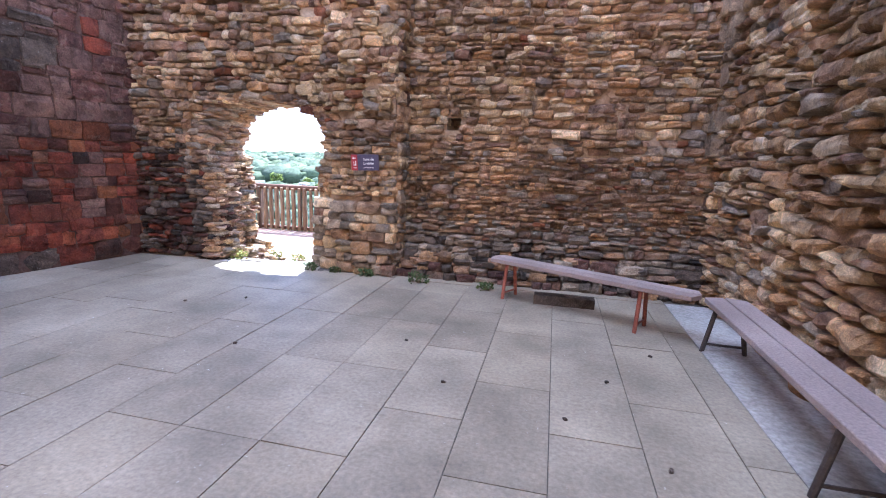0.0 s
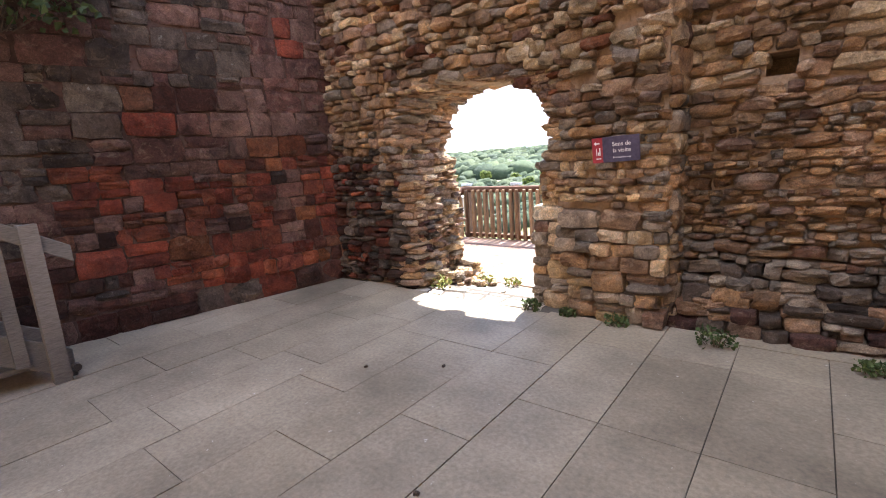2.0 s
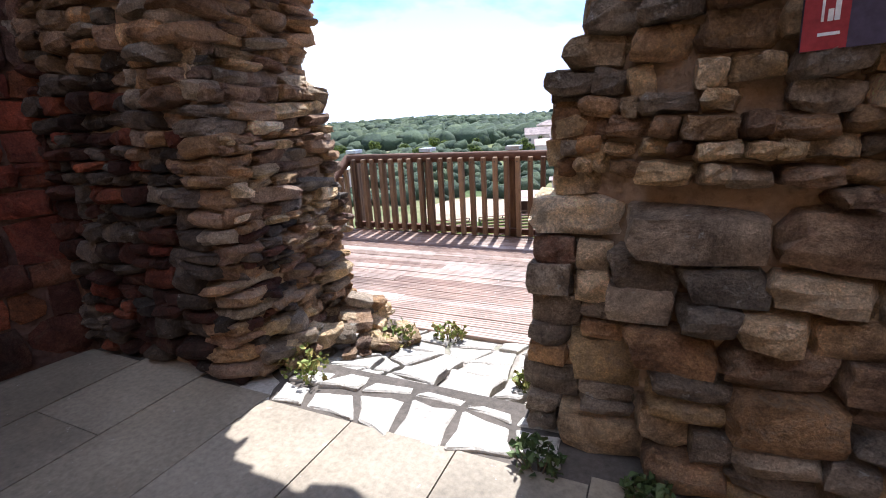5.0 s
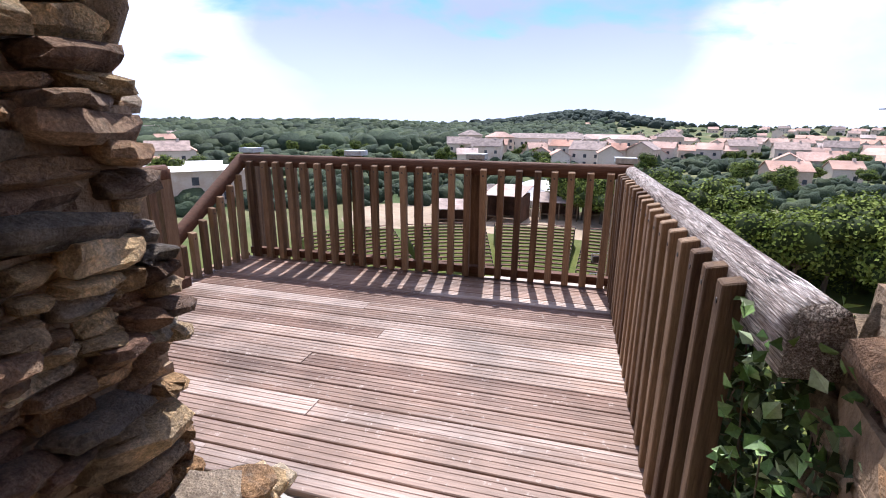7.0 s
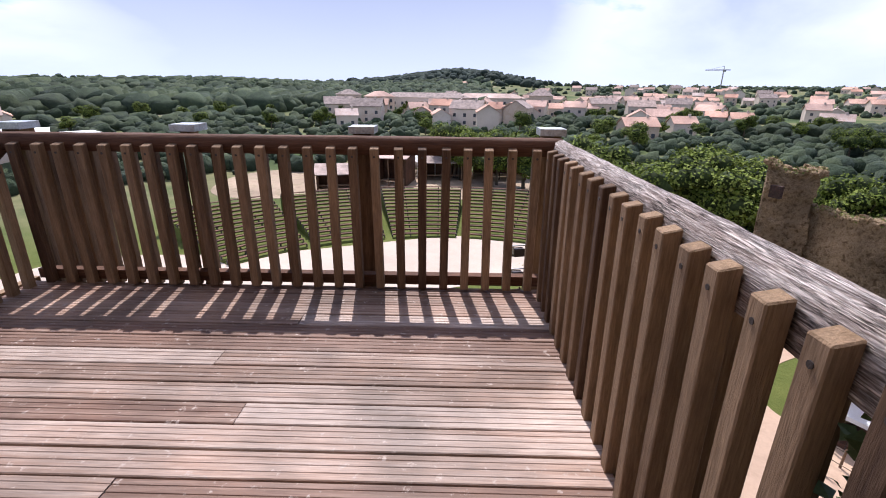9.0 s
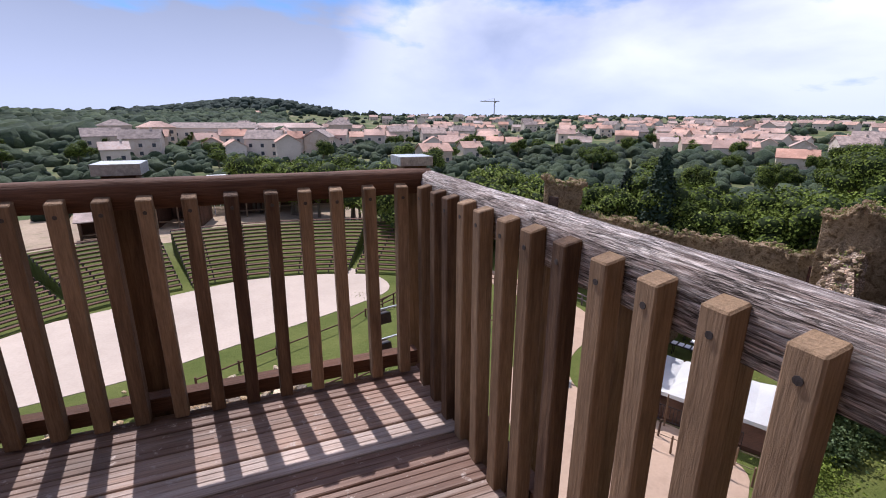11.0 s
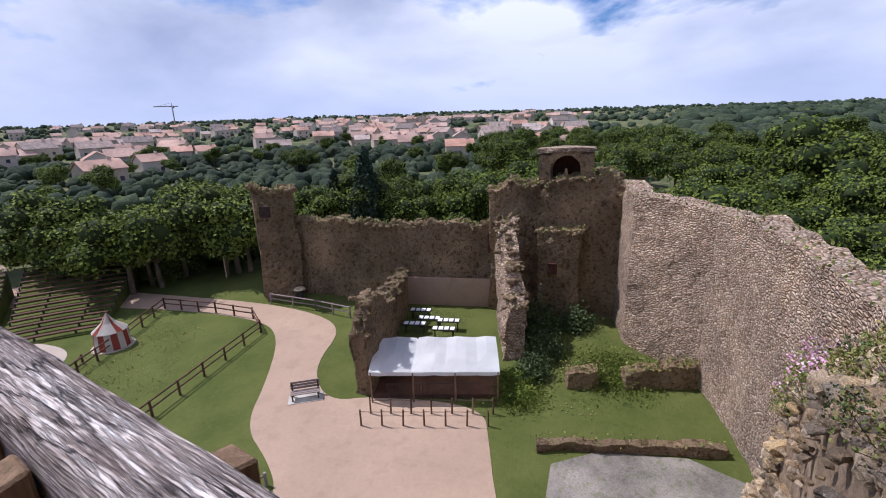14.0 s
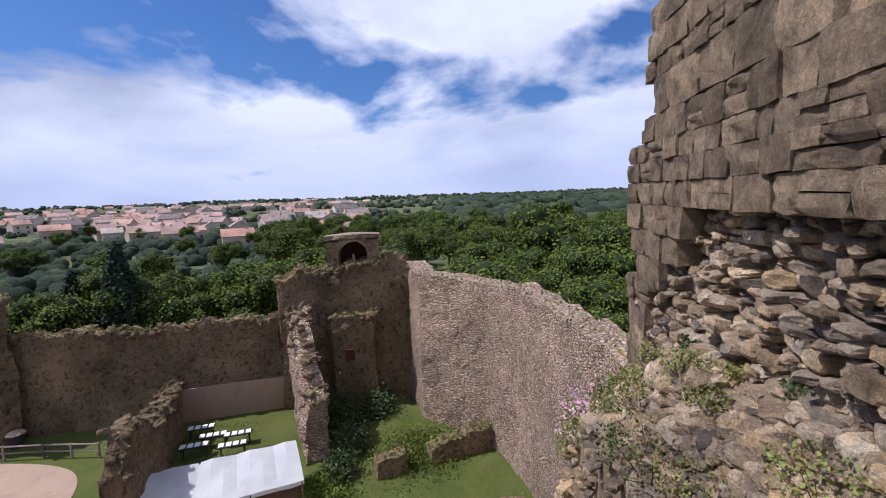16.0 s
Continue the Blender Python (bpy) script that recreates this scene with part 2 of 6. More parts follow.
MAT["rail_dark"] = surface("dark_rail_wood", [(0.0723, 0.034, 0.0213), (0.119, 0.0578, 0.0357), (0.0553, 0.0272, 0.0187)], grain=5, stretch=(0.4, 6, 6), pieces=False, **WOOD)
MAT["bench"] = surface("bench_board", [(0.24, 0.185, 0.17), (0.3, 0.24, 0.22)], grain=5, stretch=(2, 2, 6), **WOOD)
MAT["stairwood"] = surface("grey_stair_wood", [(0.125, 0.114, 0.102), (0.19, 0.174, 0.155)], grain=5, stretch=(4, 0.6, 4), **WOOD)
MAT["rust"] = surface("rusty_red_iron", [(0.2, 0.06, 0.04), (0.27, 0.09, 0.06)], grain=12, pieces=False, rough=0.7)
MAT["iron"] = surface("dark_iron", [(0.05, 0.042, 0.04), (0.08, 0.065, 0.06)], grain=12, pieces=False, rough=0.55, metal=0.3)
MAT["zinc"] = surface("zinc_cap", [(0.4, 0.42, 0.44), (0.5, 0.52, 0.54)], grain=12, pieces=False, rough=0.4, metal=0.6)
MAT["sign"] = surface("sign_panel", [(0.06, 0.05, 0.085), (0.07, 0.06, 0.1)], pieces=False, rough=0.5, bump=0.05)
MAT["signred"] = surface("sign_red", [(0.3, 0.03, 0.04), (0.33, 0.04, 0.05)], pieces=False, rough=0.5, bump=0.05)
MAT["white"] = surface("white_print", [(0.75, 0.75, 0.76), (0.8, 0.8, 0.8)], pieces=False, rough=0.6, bump=0.05)
MAT["ivy"] = surface("vine_leaf", [(0.0675, 0.135, 0.0338), (0.121, 0.216, 0.054), (0.216, 0.338, 0.0945), (0.459, 0.54, 0.351)], grain=20, rough=0.5, bump=0.1)
MAT["moss"] = surface("weed_leaf", [(0.1, 0.14, 0.03), (0.2, 0.24, 0.06), (0.26, 0.25, 0.08), (0.3, 0.22, 0.07)], grain=20, rough=0.7, bump=0.1)
MAT["darkleaf"] = surface("dark_weed_leaf", [(0.035, 0.06, 0.02), (0.06, 0.09, 0.03), (0.09, 0.12, 0.04)], grain=20, rough=0.6, bump=0.1)
MAT["pink"] = surface("pink_petal", [(0.6, 0.25, 0.42), (0.65, 0.4, 0.5), (0.7, 0.6, 0.62)], grain=20, rough=0.7, bump=0.05)
MAT["leaf"] = surface("oak_leaf", [(0.085, 0.115, 0.02), (0.115, 0.152, 0.027), (0.145, 0.178, 0.034), (0.095, 0.128, 0.023)], grain=3, stain=0.25, rough=0.75, bump=0.1, gloss=0.06)
MAT["leaf2"] = surface("light_leaf", [(0.14, 0.185, 0.034), (0.18, 0.225, 0.05), (0.215, 0.245, 0.062)], grain=3, stain=0.25, rough=0.75, bump=0.1, gloss=0.06)
MAT["leaf3"] = surface("dark_needle", [(0.014, 0.03, 0.016), (0.026, 0.045, 0.022)], grain=3, stain=0.25, rough=0.7, bump=0.1)
# dark green filler: the shade inside crowns is put into this colour
MAT["core"] = surface("foliage_shade_fill", [(0.021, 0.033, 0.0072), (0.033, 0.048, 0.012)], grain=2, pieces=False, rough=0.9)
MAT["bark"] = surface("bark", [(0.1, 0.075, 0.05), (0.16, 0.12, 0.085)], grain=4, pieces=False)
# far greens shifted bluish, carrying distance haze in the base colour
MAT["woods"] = surface("far_woodland", [(0.026, 0.042, 0.024), (0.044, 0.064, 0.034), (0.066, 0.086, 0.043), (0.038, 0.054, 0.036)], grain=0.5, stain=0.01, rough=0.95, bump=1.0, depth=0.6)
MAT["woods_dark"] = surface("far_pine_wood", [(0.02, 0.032, 0.026), (0.032, 0.045, 0.034)], grain=0.3, stain=0.01, rough=0.95, bump=1.0, depth=0.8)
MAT["sand"] = surface("sandy_path", [(0.34, 0.235, 0.165), (0.4, 0.28, 0.2), (0.37, 0.257, 0.18)], grain=1.2, stain=0.15, rough=0.95, bump=0.3, depth=0.02, spread=0.12, pieces=False, speck=0.2)
MAT["arena"] = surface("pale_sand", [(0.423, 0.34, 0.273), (0.462, 0.377, 0.309)], grain=0.8, stain=0.1, rough=0.95, bump=0.3, depth=0.02, spread=0.1, pieces=False, speck=0.2)
MAT["fairground"] = surface("bare_brown_earth", [(0.25, 0.18, 0.12), (0.34, 0.255, 0.18), (0.2, 0.17, 0.09)], grain=0.5, stain=0.1, rough=0.95, bump=0.3, depth=0.03, spread=0.25, pieces=False, speck=0.4)
MAT["gravel"] = surface("grey_gravel", [(0.16, 0.14, 0.11), (0.24, 0.21, 0.18), (0.12, 0.13, 0.06)], grain=2.5, stain=0.6, pieces=False)
MAT["castle"] = surface("castle_rubble_render", [(0.148, 0.0907, 0.0454), (0.296, 0.199, 0.111), (0.392, 0.276, 0.166), (0.226, 0.147, 0.0785)], grain=3.2, stain=0.3, bump=1.0, depth=0.35, pieces=False, contrast=3.2, spread=0.45)
MAT["tent_white"] = surface("cream_canvas", [(0.7, 0.64, 0.56), (0.76, 0.7, 0.62)], pieces=False, bump=0.1, spread=0.1, speck=0.2)
MAT["tent_red"] = surface("red_canvas", [(0.42, 0.09, 0.06), (0.48, 0.12, 0.08)], pieces=False, bump=0.1, spread=0.1, speck=0.2)
MAT["canvas"] = surface("white_awning", [(0.86, 0.85, 0.83), (0.9, 0.89, 0.87)], pieces=False, bump=0.1, spread=0.08, speck=0.2)
MAT["wall_white"] = surface("pale_render", [(0.517, 0.43, 0.347), (0.585, 0.501, 0.421), (0.474, 0.366, 0.28), (0.62, 0.549, 0.48)], grain=0.5, stain=0.05, bump=0.1, spread=0.15, speck=0.2)
MAT["tile"] = surface("clay_roof_tile", [(0.46, 0.25, 0.18), (0.54, 0.34, 0.26), (0.5, 0.34, 0.28), (0.4, 0.26, 0.21), (0.46, 0.38, 0.34)], grain=1.2, stain=0.1, bump=0.6, depth=0.1)
MAT["slate"] = surface("grey_slate", [(0.2, 0.16, 0.145), (0.3, 0.24, 0.215), (0.36, 0.27, 0.23)], grain=1.2, bump=0.5, depth=0.05)
MAT["glass"] = surface("dark_window", [(0.04, 0.045, 0.055), (0.08, 0.085, 0.1)], pieces=False, rough=0.2, bump=0.02)
MAT["steel"] = surface("crane_steel", [(0.35, 0.33, 0.3), (0.4, 0.38, 0.35)], pieces=False, rough=0.6)


def cracked_wood():
    """Silvered timber: pale fibres, brown streaks and long dark cracks, running along y."""
    m, t, p, _ = nodes_of("silvered_rail_wood")
    pos = t.nodes.new("ShaderNodeNewGeometry").outputs["Position"]
    warp = t.nodes.new("ShaderNodeTexNoise")
    warp.inputs["Scale"].default_value, warp.inputs["Detail"].default_value = 5.0, 2.0
    t.links.new(pos, warp.inputs["Vector"])
    sway = mixn(t, 0.0014, pos, warp.outputs["Color"])

    def along(across, length, detail, rough):
        mp = t.nodes.new("ShaderNodeMapping")
        mp.inputs["Scale"].default_value = (across, length, across)
        t.links.new(sway, mp.inputs[0])
        return noisen(t, mp.outputs[0], 1.0, detail, rough)

    def ridge(n, wide):
        """Thin sharp lines where the noise crosses its middle."""
        return ramp(t, mathn(t, "ABSOLUTE", mathn(t, "SUBTRACT", n, 0.5)), [(0.0, (1, 1, 1)), (wide, (0, 0, 0))])

    fibre = along(300, 9.0, 4.0, 0.6)
    tone = along(28, 2.2, 4.0, 0.55)
    split = noisen(t, pos, 7.0, 3.0)
    crack = mathn(t, "MULTIPLY", ridge(along(62, 4.5, 4.0, 0.6), 0.045), ramp(t, split, [(0.38, (0.2,) * 3), (0.6, (1, 1, 1))]))
    hair = ridge(along(140, 11.0, 4.0, 0.6), 0.085)
    col = ramp(t, fibre, [(0.34, (0.22, 0.17, 0.15)), (0.46, (0.45, 0.385, 0.355)), (0.56, (0.66, 0.605, 0.575)), (0.68, (0.78, 0.745, 0.72))])
    col = mixn(t, 1.0, col, ramp(t, tone, [(0.36, (0.78, 0.69, 0.65)), (0.58, (1.25, 1.22, 1.2))]), "MULTIPLY")
    col = mixn(t, mathn(t, "MULTIPLY", hair, 0.6), col, (0.11, 0.08, 0.07))
    col = mixn(t, crack, col, (0.035, 0.024, 0.02))
    t.links.new(col, p.inputs["Base Color"])
    p.inputs["Roughness"].default_value = 0.8
    p.inputs["Specular IOR Level"].default_value = 0.2
    high = mathn(t, "SUBTRACT", mathn(t, "MULTIPLY", fibre, 0.5), mathn(t, "ADD", crack, mathn(t, "MULTIPLY", hair, 0.4)))
    bumpn(t, p, high, 1.0, 0.009)
    return m


MAT["rail_grey"] = cracked_wood()


def voronoi_wall():
    """Small coursed rubble seen from afar: each stone with its own tone, joints sunk."""
    m, t, p, _ = nodes_of("coursed_rubble_wall")
    pos = t.nodes.new("ShaderNodeNewGeometry").outputs["Position"]
    mp = t.nodes.new("ShaderNodeMapping")
    mp.inputs["Scale"].default_value = (4.6, 4.6, 8.5)
    t.links.new(pos, mp.inputs[0])
    v = t.nodes.new("ShaderNodeTexVoronoi")
    v.inputs["Scale"].default_value = 1.0
    t.links.new(mp.outputs[0], v.inputs["Vector"])
    e = t.nodes.new("ShaderNodeTexVoronoi")
    e.feature = "DISTANCE_TO_EDGE"
    e.inputs["Scale"].default_value = 1.0
    t.links.new(mp.outputs[0], e.inputs["Vector"])
    key = t.nodes.new("ShaderNodeSeparateXYZ")
    t.links.new(v.outputs["Color"], key.inputs[0])
    col = ramp(t, key.outputs[0], even([(0.27, 0.185, 0.125), (0.48, 0.355, 0.25), (0.57, 0.455, 0.345), (0.44, 0.295, 0.205), (0.35, 0.275, 0.215)]))
    gap = ramp(t, e.outputs["Distance"], [(0.02, (0.42, 0.38, 0.34)), (0.12, (1, 1, 1))])
    col = mixn(t, 1.0, col, gap, "MULTIPLY")
    big = noisen(t, pos, 0.22, 4.0)
    col = mixn(t, 1.0, col, ramp(t, big, [(0.3, (0.68, 0.66, 0.66)), (0.7, (1.28, 1.22, 1.14))]), "MULTIPLY")
    t.links.new(col, p.inputs["Base Color"])
    p.inputs["Roughness"].default_value = 0.95
    bumpn(t, p, e.outputs["Distance"], 1.0, 0.25)
    return m


MAT["rubblewall"] = voronoi_wall()


def ground_mat():
    """Lawn near the castle; further off, fields, gardens and hedges in patches."""
    m, t, p, _ = nodes_of("grass_and_fields")
    pos = t.nodes.new("ShaderNodeNewGeometry").outputs["Position"]
    fine = noisen(t, pos, 3.5, 8.0, 0.75)
    mid = noisen(t, pos, 0.28, 5.0, 0.6)
    lawn = ramp(t, mixn(t, 0.45, fine, mathn(t, "ADD", mathn(t, "MULTIPLY", mathn(t, "SUBTRACT", mid, 0.5), 2.2), 0.5)), even([(0.036, 0.046, 0.012), (0.078, 0.096, 0.023), (0.122, 0.134, 0.037), (0.18, 0.165, 0.075)]))
    patch = noisen(t, pos, 0.014, 6.0, 0.7)
    far = ramp(t, patch, [(0.3, (0.035, 0.055, 0.022)), (0.42, (0.07, 0.095, 0.035)), (0.5, (0.16, 0.15, 0.075)), (0.56, (0.06, 0.085, 0.03)), (0.64, (0.3, 0.24, 0.17)), (0.75, (0.08, 0.1, 0.04))])
    ln = t.nodes.new("ShaderNodeVectorMath")
    ln.operation = "LENGTH"
    t.links.new(pos, ln.inputs[0])
    col = mixn(t, ramp(t, mathn(t, "DIVIDE", ln.outputs["Value"], 200.0), [(0.31, (0, 0, 0)), (0.42, (1, 1, 1))]), lawn, far)
    t.links.new(col, p.inputs["Base Color"])
    p.inputs["Roughness"].default_value = 0.95
    p.inputs["Specular IOR Level"].default_value = 0.1
    bumpn(t, p, fine, 0.9, 0.12)
    return m


MAT["ground"] = ground_mat()

# ---------------------------------------------------------------- building helpers


def part(name, bm, material, parent=None, label="", smooth=False, at=None):
    """Links a bmesh (or a mesh) as one object, under a thing or a part."""
    if isinstance(bm, bpy.types.Mesh):
        me = bm
    else:
        me = bpy.data.meshes.new(name)
        if smooth:
            for f in bm.faces:
                f.smooth = True
        bm.to_mesh(me)
        bm.free()
    if material is not None and not me.materials:
        me.materials.append(MAT[material])
    ob = new(name, me)
    if parent is not None:
        ob.parent = parent
    if at is not None:
        ob.matrix_basis = at
    if label:
        tagged(ob, label)
    return ob


def thing(name, label, category, at=None, group="", kind=""):
    ob = new(name)
    if at is not None:
        ob.matrix_basis = at
    return tagged(ob, label, category, group, kind)


def box(bm, x0, x1, y0, y1, z0, z1, m=None):
    vs = [bm.verts.new((x, y, z)) for z in (z0, z1) for x, y in ((x0, y0), (x1, y0), (x1, y1), (x0, y1))]
    if m is not None:
        for v in vs:
            v.co = m @ v.co
    for f in ((3, 2, 1, 0), (4, 5, 6, 7), (0, 1, 5, 4), (1, 2, 6, 5), (2, 3, 7, 6), (3, 0, 4, 7)):
        bm.faces.new([vs[i] for i in f])
    return vs


def boxed(*a, m=None, bevel=0.0, wobble=0.0, cuts=0):
    """A box; its edges bevelled, its faces uneven where asked."""
    bm = bmesh.new()
    box(bm, *a, m=m)
    if cuts:
        long = [e for e in bm.edges if e.calc_length() > 0.6 * max(e2.calc_length() for e2 in bm.edges)]
        bmesh.ops.subdivide_edges(bm, edges=long, cuts=cuts, use_grid_fill=True)
    if bevel:
        bmesh.ops.bevel(bm, geom=[e for e in bm.edges if e.calc_face_angle(0) > 0.6], offset=bevel, segments=2, affect="EDGES")
    if wobble:
        for v in bm.verts:
            v.co += Vector([noise.noise(v.co * 2.1 + Vector((k * 9.7, 0, 0))) for k in range(3)]) * wobble
    return bm


def tube(p0, p1, r0, r1=None, sides=8, bm=None):
    bm = bm or bmesh.new()
    p0, p1 = Vector(p0), Vector(p1)
    q = (p1 - p0).to_track_quat("Z", "Y")
    rings = []
    for p, r in ((p0, r0), (p1, r0 if r1 is None else r1)):
        rings.append([bm.verts.new(p + q @ Vector((r * math.cos(a), r * math.sin(a), 0))) for a in [2 * math.pi * i / sides for i in range(sides)]])
    for i in range(sides):
        j = (i + 1) % sides
        bm.faces.new((rings[0][i], rings[0][j], rings[1][j], rings[1][i]))
    bm.faces.new(rings[0][::-1])
    bm.faces.new(rings[1])
    return bm


def joined(name, verts, faces, mats, material, parent=None, smooth=False, kind="", label="", category=""):
    me = bpy.data.meshes.new(name)
    me.from_pydata(verts, [], faces)
    for m in mats:
        me.materials.append(MAT[m])
    if material is not None:
        me.polygons.foreach_set("material_index", material)
    if smooth:
        me.polygons.foreach_set("use_smooth", [True] * len(faces))
    ob = new(name, me)
    if parent is not None:
        ob.parent = parent
    return tagged(ob, label, category, "", kind)


# stones: a few lumpy shapes, one unit across, shared by all masonry
rng = random.Random(7)
STONES = []
for k in range(28):
    block = k >= 14                       # from here on squarer, for dressed blocks; the last six nearly true
    bm = bmesh.new()
    bmesh.ops.create_cube(bm, size=1)
    bmesh.ops.subdivide_edges(bm, edges=bm.edges[:], cuts=2, use_grid_fill=True)
    true = k >= 22
    p = 16.0 if true else 9.0 if block else 5.5
    amp = 0.055 if true else 0.085 if block else 0.16
    for v in bm.verts:
        c = v.co * 2
        c = c * (1.0 / (abs(c.x) ** p + abs(c.y) ** p + abs(c.z) ** p) ** (1 / p)) * 0.5
        v.co = c * (1.0 if block else 1.04)
        v.co += Vector([noise.noise(c * 1.6 + Vector((k * 5.3, j * 7.9, 1.3))) for j in range(3)]) * amp
        v.co += Vector([noise.noise(c * 5.2 + Vector((k * 3.1, j * 4.9, 8.3))) for j in range(3)]) * (0.034 if true else 0.05 if block else 0.085)
    me = bpy.data.meshes.new("stone")
    bm.to_mesh(me)
    bm.free()
    co = np.empty(len(me.vertices) * 3)
    me.vertices.foreach_get("co", co)
    STONES.append((me, co.reshape(-1, 3), [tuple(p.vertices) for p in me.polygons]))
STONE_MESH = {}


def stone_mesh(k, material):
    """Stone shape k in a material; one mesh for all stones alike."""
    if (k, material) not in STONE_MESH:
        me = STONES[k][0].copy()
        me.materials.append(MAT[material])
        STONE_MESH[k, material] = me
    return STONE_MESH[k, material]


class Masonry:
    """Gathers stones: those near the walk become parts, the others one joined part."""

    def __init__(self, parent, name="stone", limit=300):
        self.parent, self.name, self.limit, self.made = parent, name, limit, 0
        self.v, self.f, self.m, self.mats = [], [], [], []

    def add(self, m, material, near=False, block=False):
        k = rng.randrange(22, 28) if block == "ashlar" else rng.randrange(14, 22) if block else rng.randrange(14)
        if near and self.made < self.limit:
            part(self.name, stone_mesh(k, material), None, self.parent, at=m)
            self.made += 1
            return
        if material not in self.mats:
            self.mats.append(material)
        _, co, faces = STONES[k]
        a = np.array(m)
        base = sum(len(x) for x in self.v)
        self.v.append(co @ a[:3, :3].T + a[:3, 3])
        self.f += [tuple(i + base for i in f) for f in faces]
        self.m += [self.mats.index(material)] * len(faces)

    def done(self, name="stones"):
        if self.v:
            joined(name, np.concatenate(self.v).tolist(), self.f, self.mats, self.m, self.parent, False, "stuff")


def courses(width, height, h0, h1, a0, a1, wave=0.05):
    """Uneven courses of stones over width by height: u, v, w, h of each."""
    v = 0.0
    while v < height:
        h = rng.uniform(h0, h1)
        u = 0.0
        first = True
        while u < width - 0.02:
            w = min(h * rng.uniform(a0, a1) * (rng.uniform(0.4, 1) if first else 1), width - u)
            first = False
            lift = wave * noise.noise(Vector((u * 0.9, v * 0.6, height)))
            if rng.random() < 0.2 and h > 0.1:
                yield u + w / 2, v + lift + h * 0.26, w, h * 0.5
                yield u + w / 2, v + lift + h * 0.76, w, h * 0.48
            else:
                yield u + w / 2, v + lift + h / 2, w, h * (rng.uniform(0.82, 1.12) if wave > 0.02 else 1.0)
            u += w
        v += h


def stone_at(o, U, N, u, v, out, w, d, h, tilt=4.0):
    """The pose of a stone on a wall with corner o, running along U and facing N."""
    U, N = Vector(U).normalized(), Vector(N).normalized()
    r = Matrix((U, N, Vector((0, 0, 1)))).transposed().to_4x4()
    p = Vector(o) + U * u + N * out + Vector((0, 0, v))
    j = [rng.uniform(-tilt, tilt) for _ in range(3)]
    return Matrix.Translation(p) @ r @ pose(0, 0, 0, *j) @ Matrix.Diagonal((w, d, h, 1))

# ---------------------------------------------------------------- ground and distance
GROUND = -14.0


def smooth01(a, b, x):
    q = min(max((x - a) / (b - a), 0.0), 1.0)
    return q * q * (3 - 2 * q)


def land(x, y):
    """The height of the land: level by the castle, wooded hills and rising ground further off."""
    r, b = math.hypot(x, y - 8), math.degrees(math.atan2(-x, y - 8))
    hill = 6 * math.exp(-((b - 32) / 26) ** 2) * smooth01(260, 800, r)
    knoll = 26 * math.exp(-((b + 1) / 7.5) ** 2) * math.exp(-((r - 1150) / 330) ** 2)
    town = 7 * math.exp(-((b + 52) / 30) ** 2) * smooth01(200, 700, r)
    rise = 13.5 * smooth01(180, 1500, r)
    rough = noise.noise(Vector((x / 210, y / 210, 0.5))) * 5 * smooth01(170, 700, r)
    return GROUND + max(hill, 0) + knoll + town * 0.6 + rise + rough


radii = [0.0, 25, 50, 75, 100, 130, 165, 200, 250, 310, 380, 460, 560, 680, 820, 980, 1150, 1350, 1600, 2000, 2600, 3400, 4600]
SEG = 96
gv, gf = [(0, 8, GROUND)], []
for r in radii[1:]:
    for s in range(SEG):
        a = 2 * math.pi * s / SEG
        x, y = r * math.sin(a), 8 + r * math.cos(a)
        gv.append((x, y, land(x, y)))
for s in range(SEG):
    gf.append((0, 1 + (s + 1) % SEG, 1 + s))
for k in range(len(radii) - 2):
    for s in range(SEG):
        a, b = 1 + k * SEG + s, 1 + k * SEG + (s + 1) % SEG
        gf.append((a, b, b + SEG, a + SEG))
ground = joined("ground", gv, gf, ["ground"], None, smooth=True, kind="structure", label="mown lawn around the castle, fields and meadows beyond", category="ground")

# ---------------------------------------------------------------- the keep's room
ROOM_TOP = 8.6
IN, OUT = 5.74, 6.56          # faces of the door wall
LEFT_A, LEFT_B = Vector((-5.88, 5.85, 0)), Vector((-7.35, -2.4, 0))   # foot of the slanting wall
WEST = 1.95


def door_span(z):
    """The ragged opening at height z: its two sides, or None above the flattened arch."""
    if z > 2.25:
        return None
    jag = 0.05 * noise.noise(Vector((0.3, 0, z * 7)))
    l = -4.69 + 0.03 * smooth01(0.4, 0.9, z) - 0.17 * smooth01(1.0, 1.75, z) + jag
    r = -3.23 + 0.08 * smooth01(0.3, 1.1, z) + 0.11 * smooth01(1.3, 1.6, z) + 0.035 * noise.noise(Vector((9.3, 0, z * 7)))
    if z > 1.66:
        q = max(1 - ((z - 1.66) / 0.585) ** 2.3, 0) ** (1 / 2.1)
        mid = (l + r) / 2 + 0.04
        l, r = mid + (l - mid) * q, mid + (r - mid) * q
        if r - l < 0.12:
            return None
    return l, r


def face_y(x):
    """The inner face of the door wall, which sinks in towards the doorway."""
    return IN + 0.24 * smooth01(-2.55, -3.1, x) * smooth01(-4.4, -3.5, x)


def holes(x, z):
    """Putlog holes that go into the door wall."""
    return abs(x + 1.3) < 0.16 and abs(z - 2.0) < 0.11 or abs(x - 0.55) < 0.09 and abs(z - 2.32) < 0.09


def edge_x(z):
    """The broken end of the door wall outside: it steps back higher up."""
    return 2.5 - 0.58 * smooth01(1.5, 1.72, z) + 0.12 * noise.noise(Vector((0, 3, z * 2.6))) + 0.05 * noise.noise(Vector((0, 9, z * 8)))


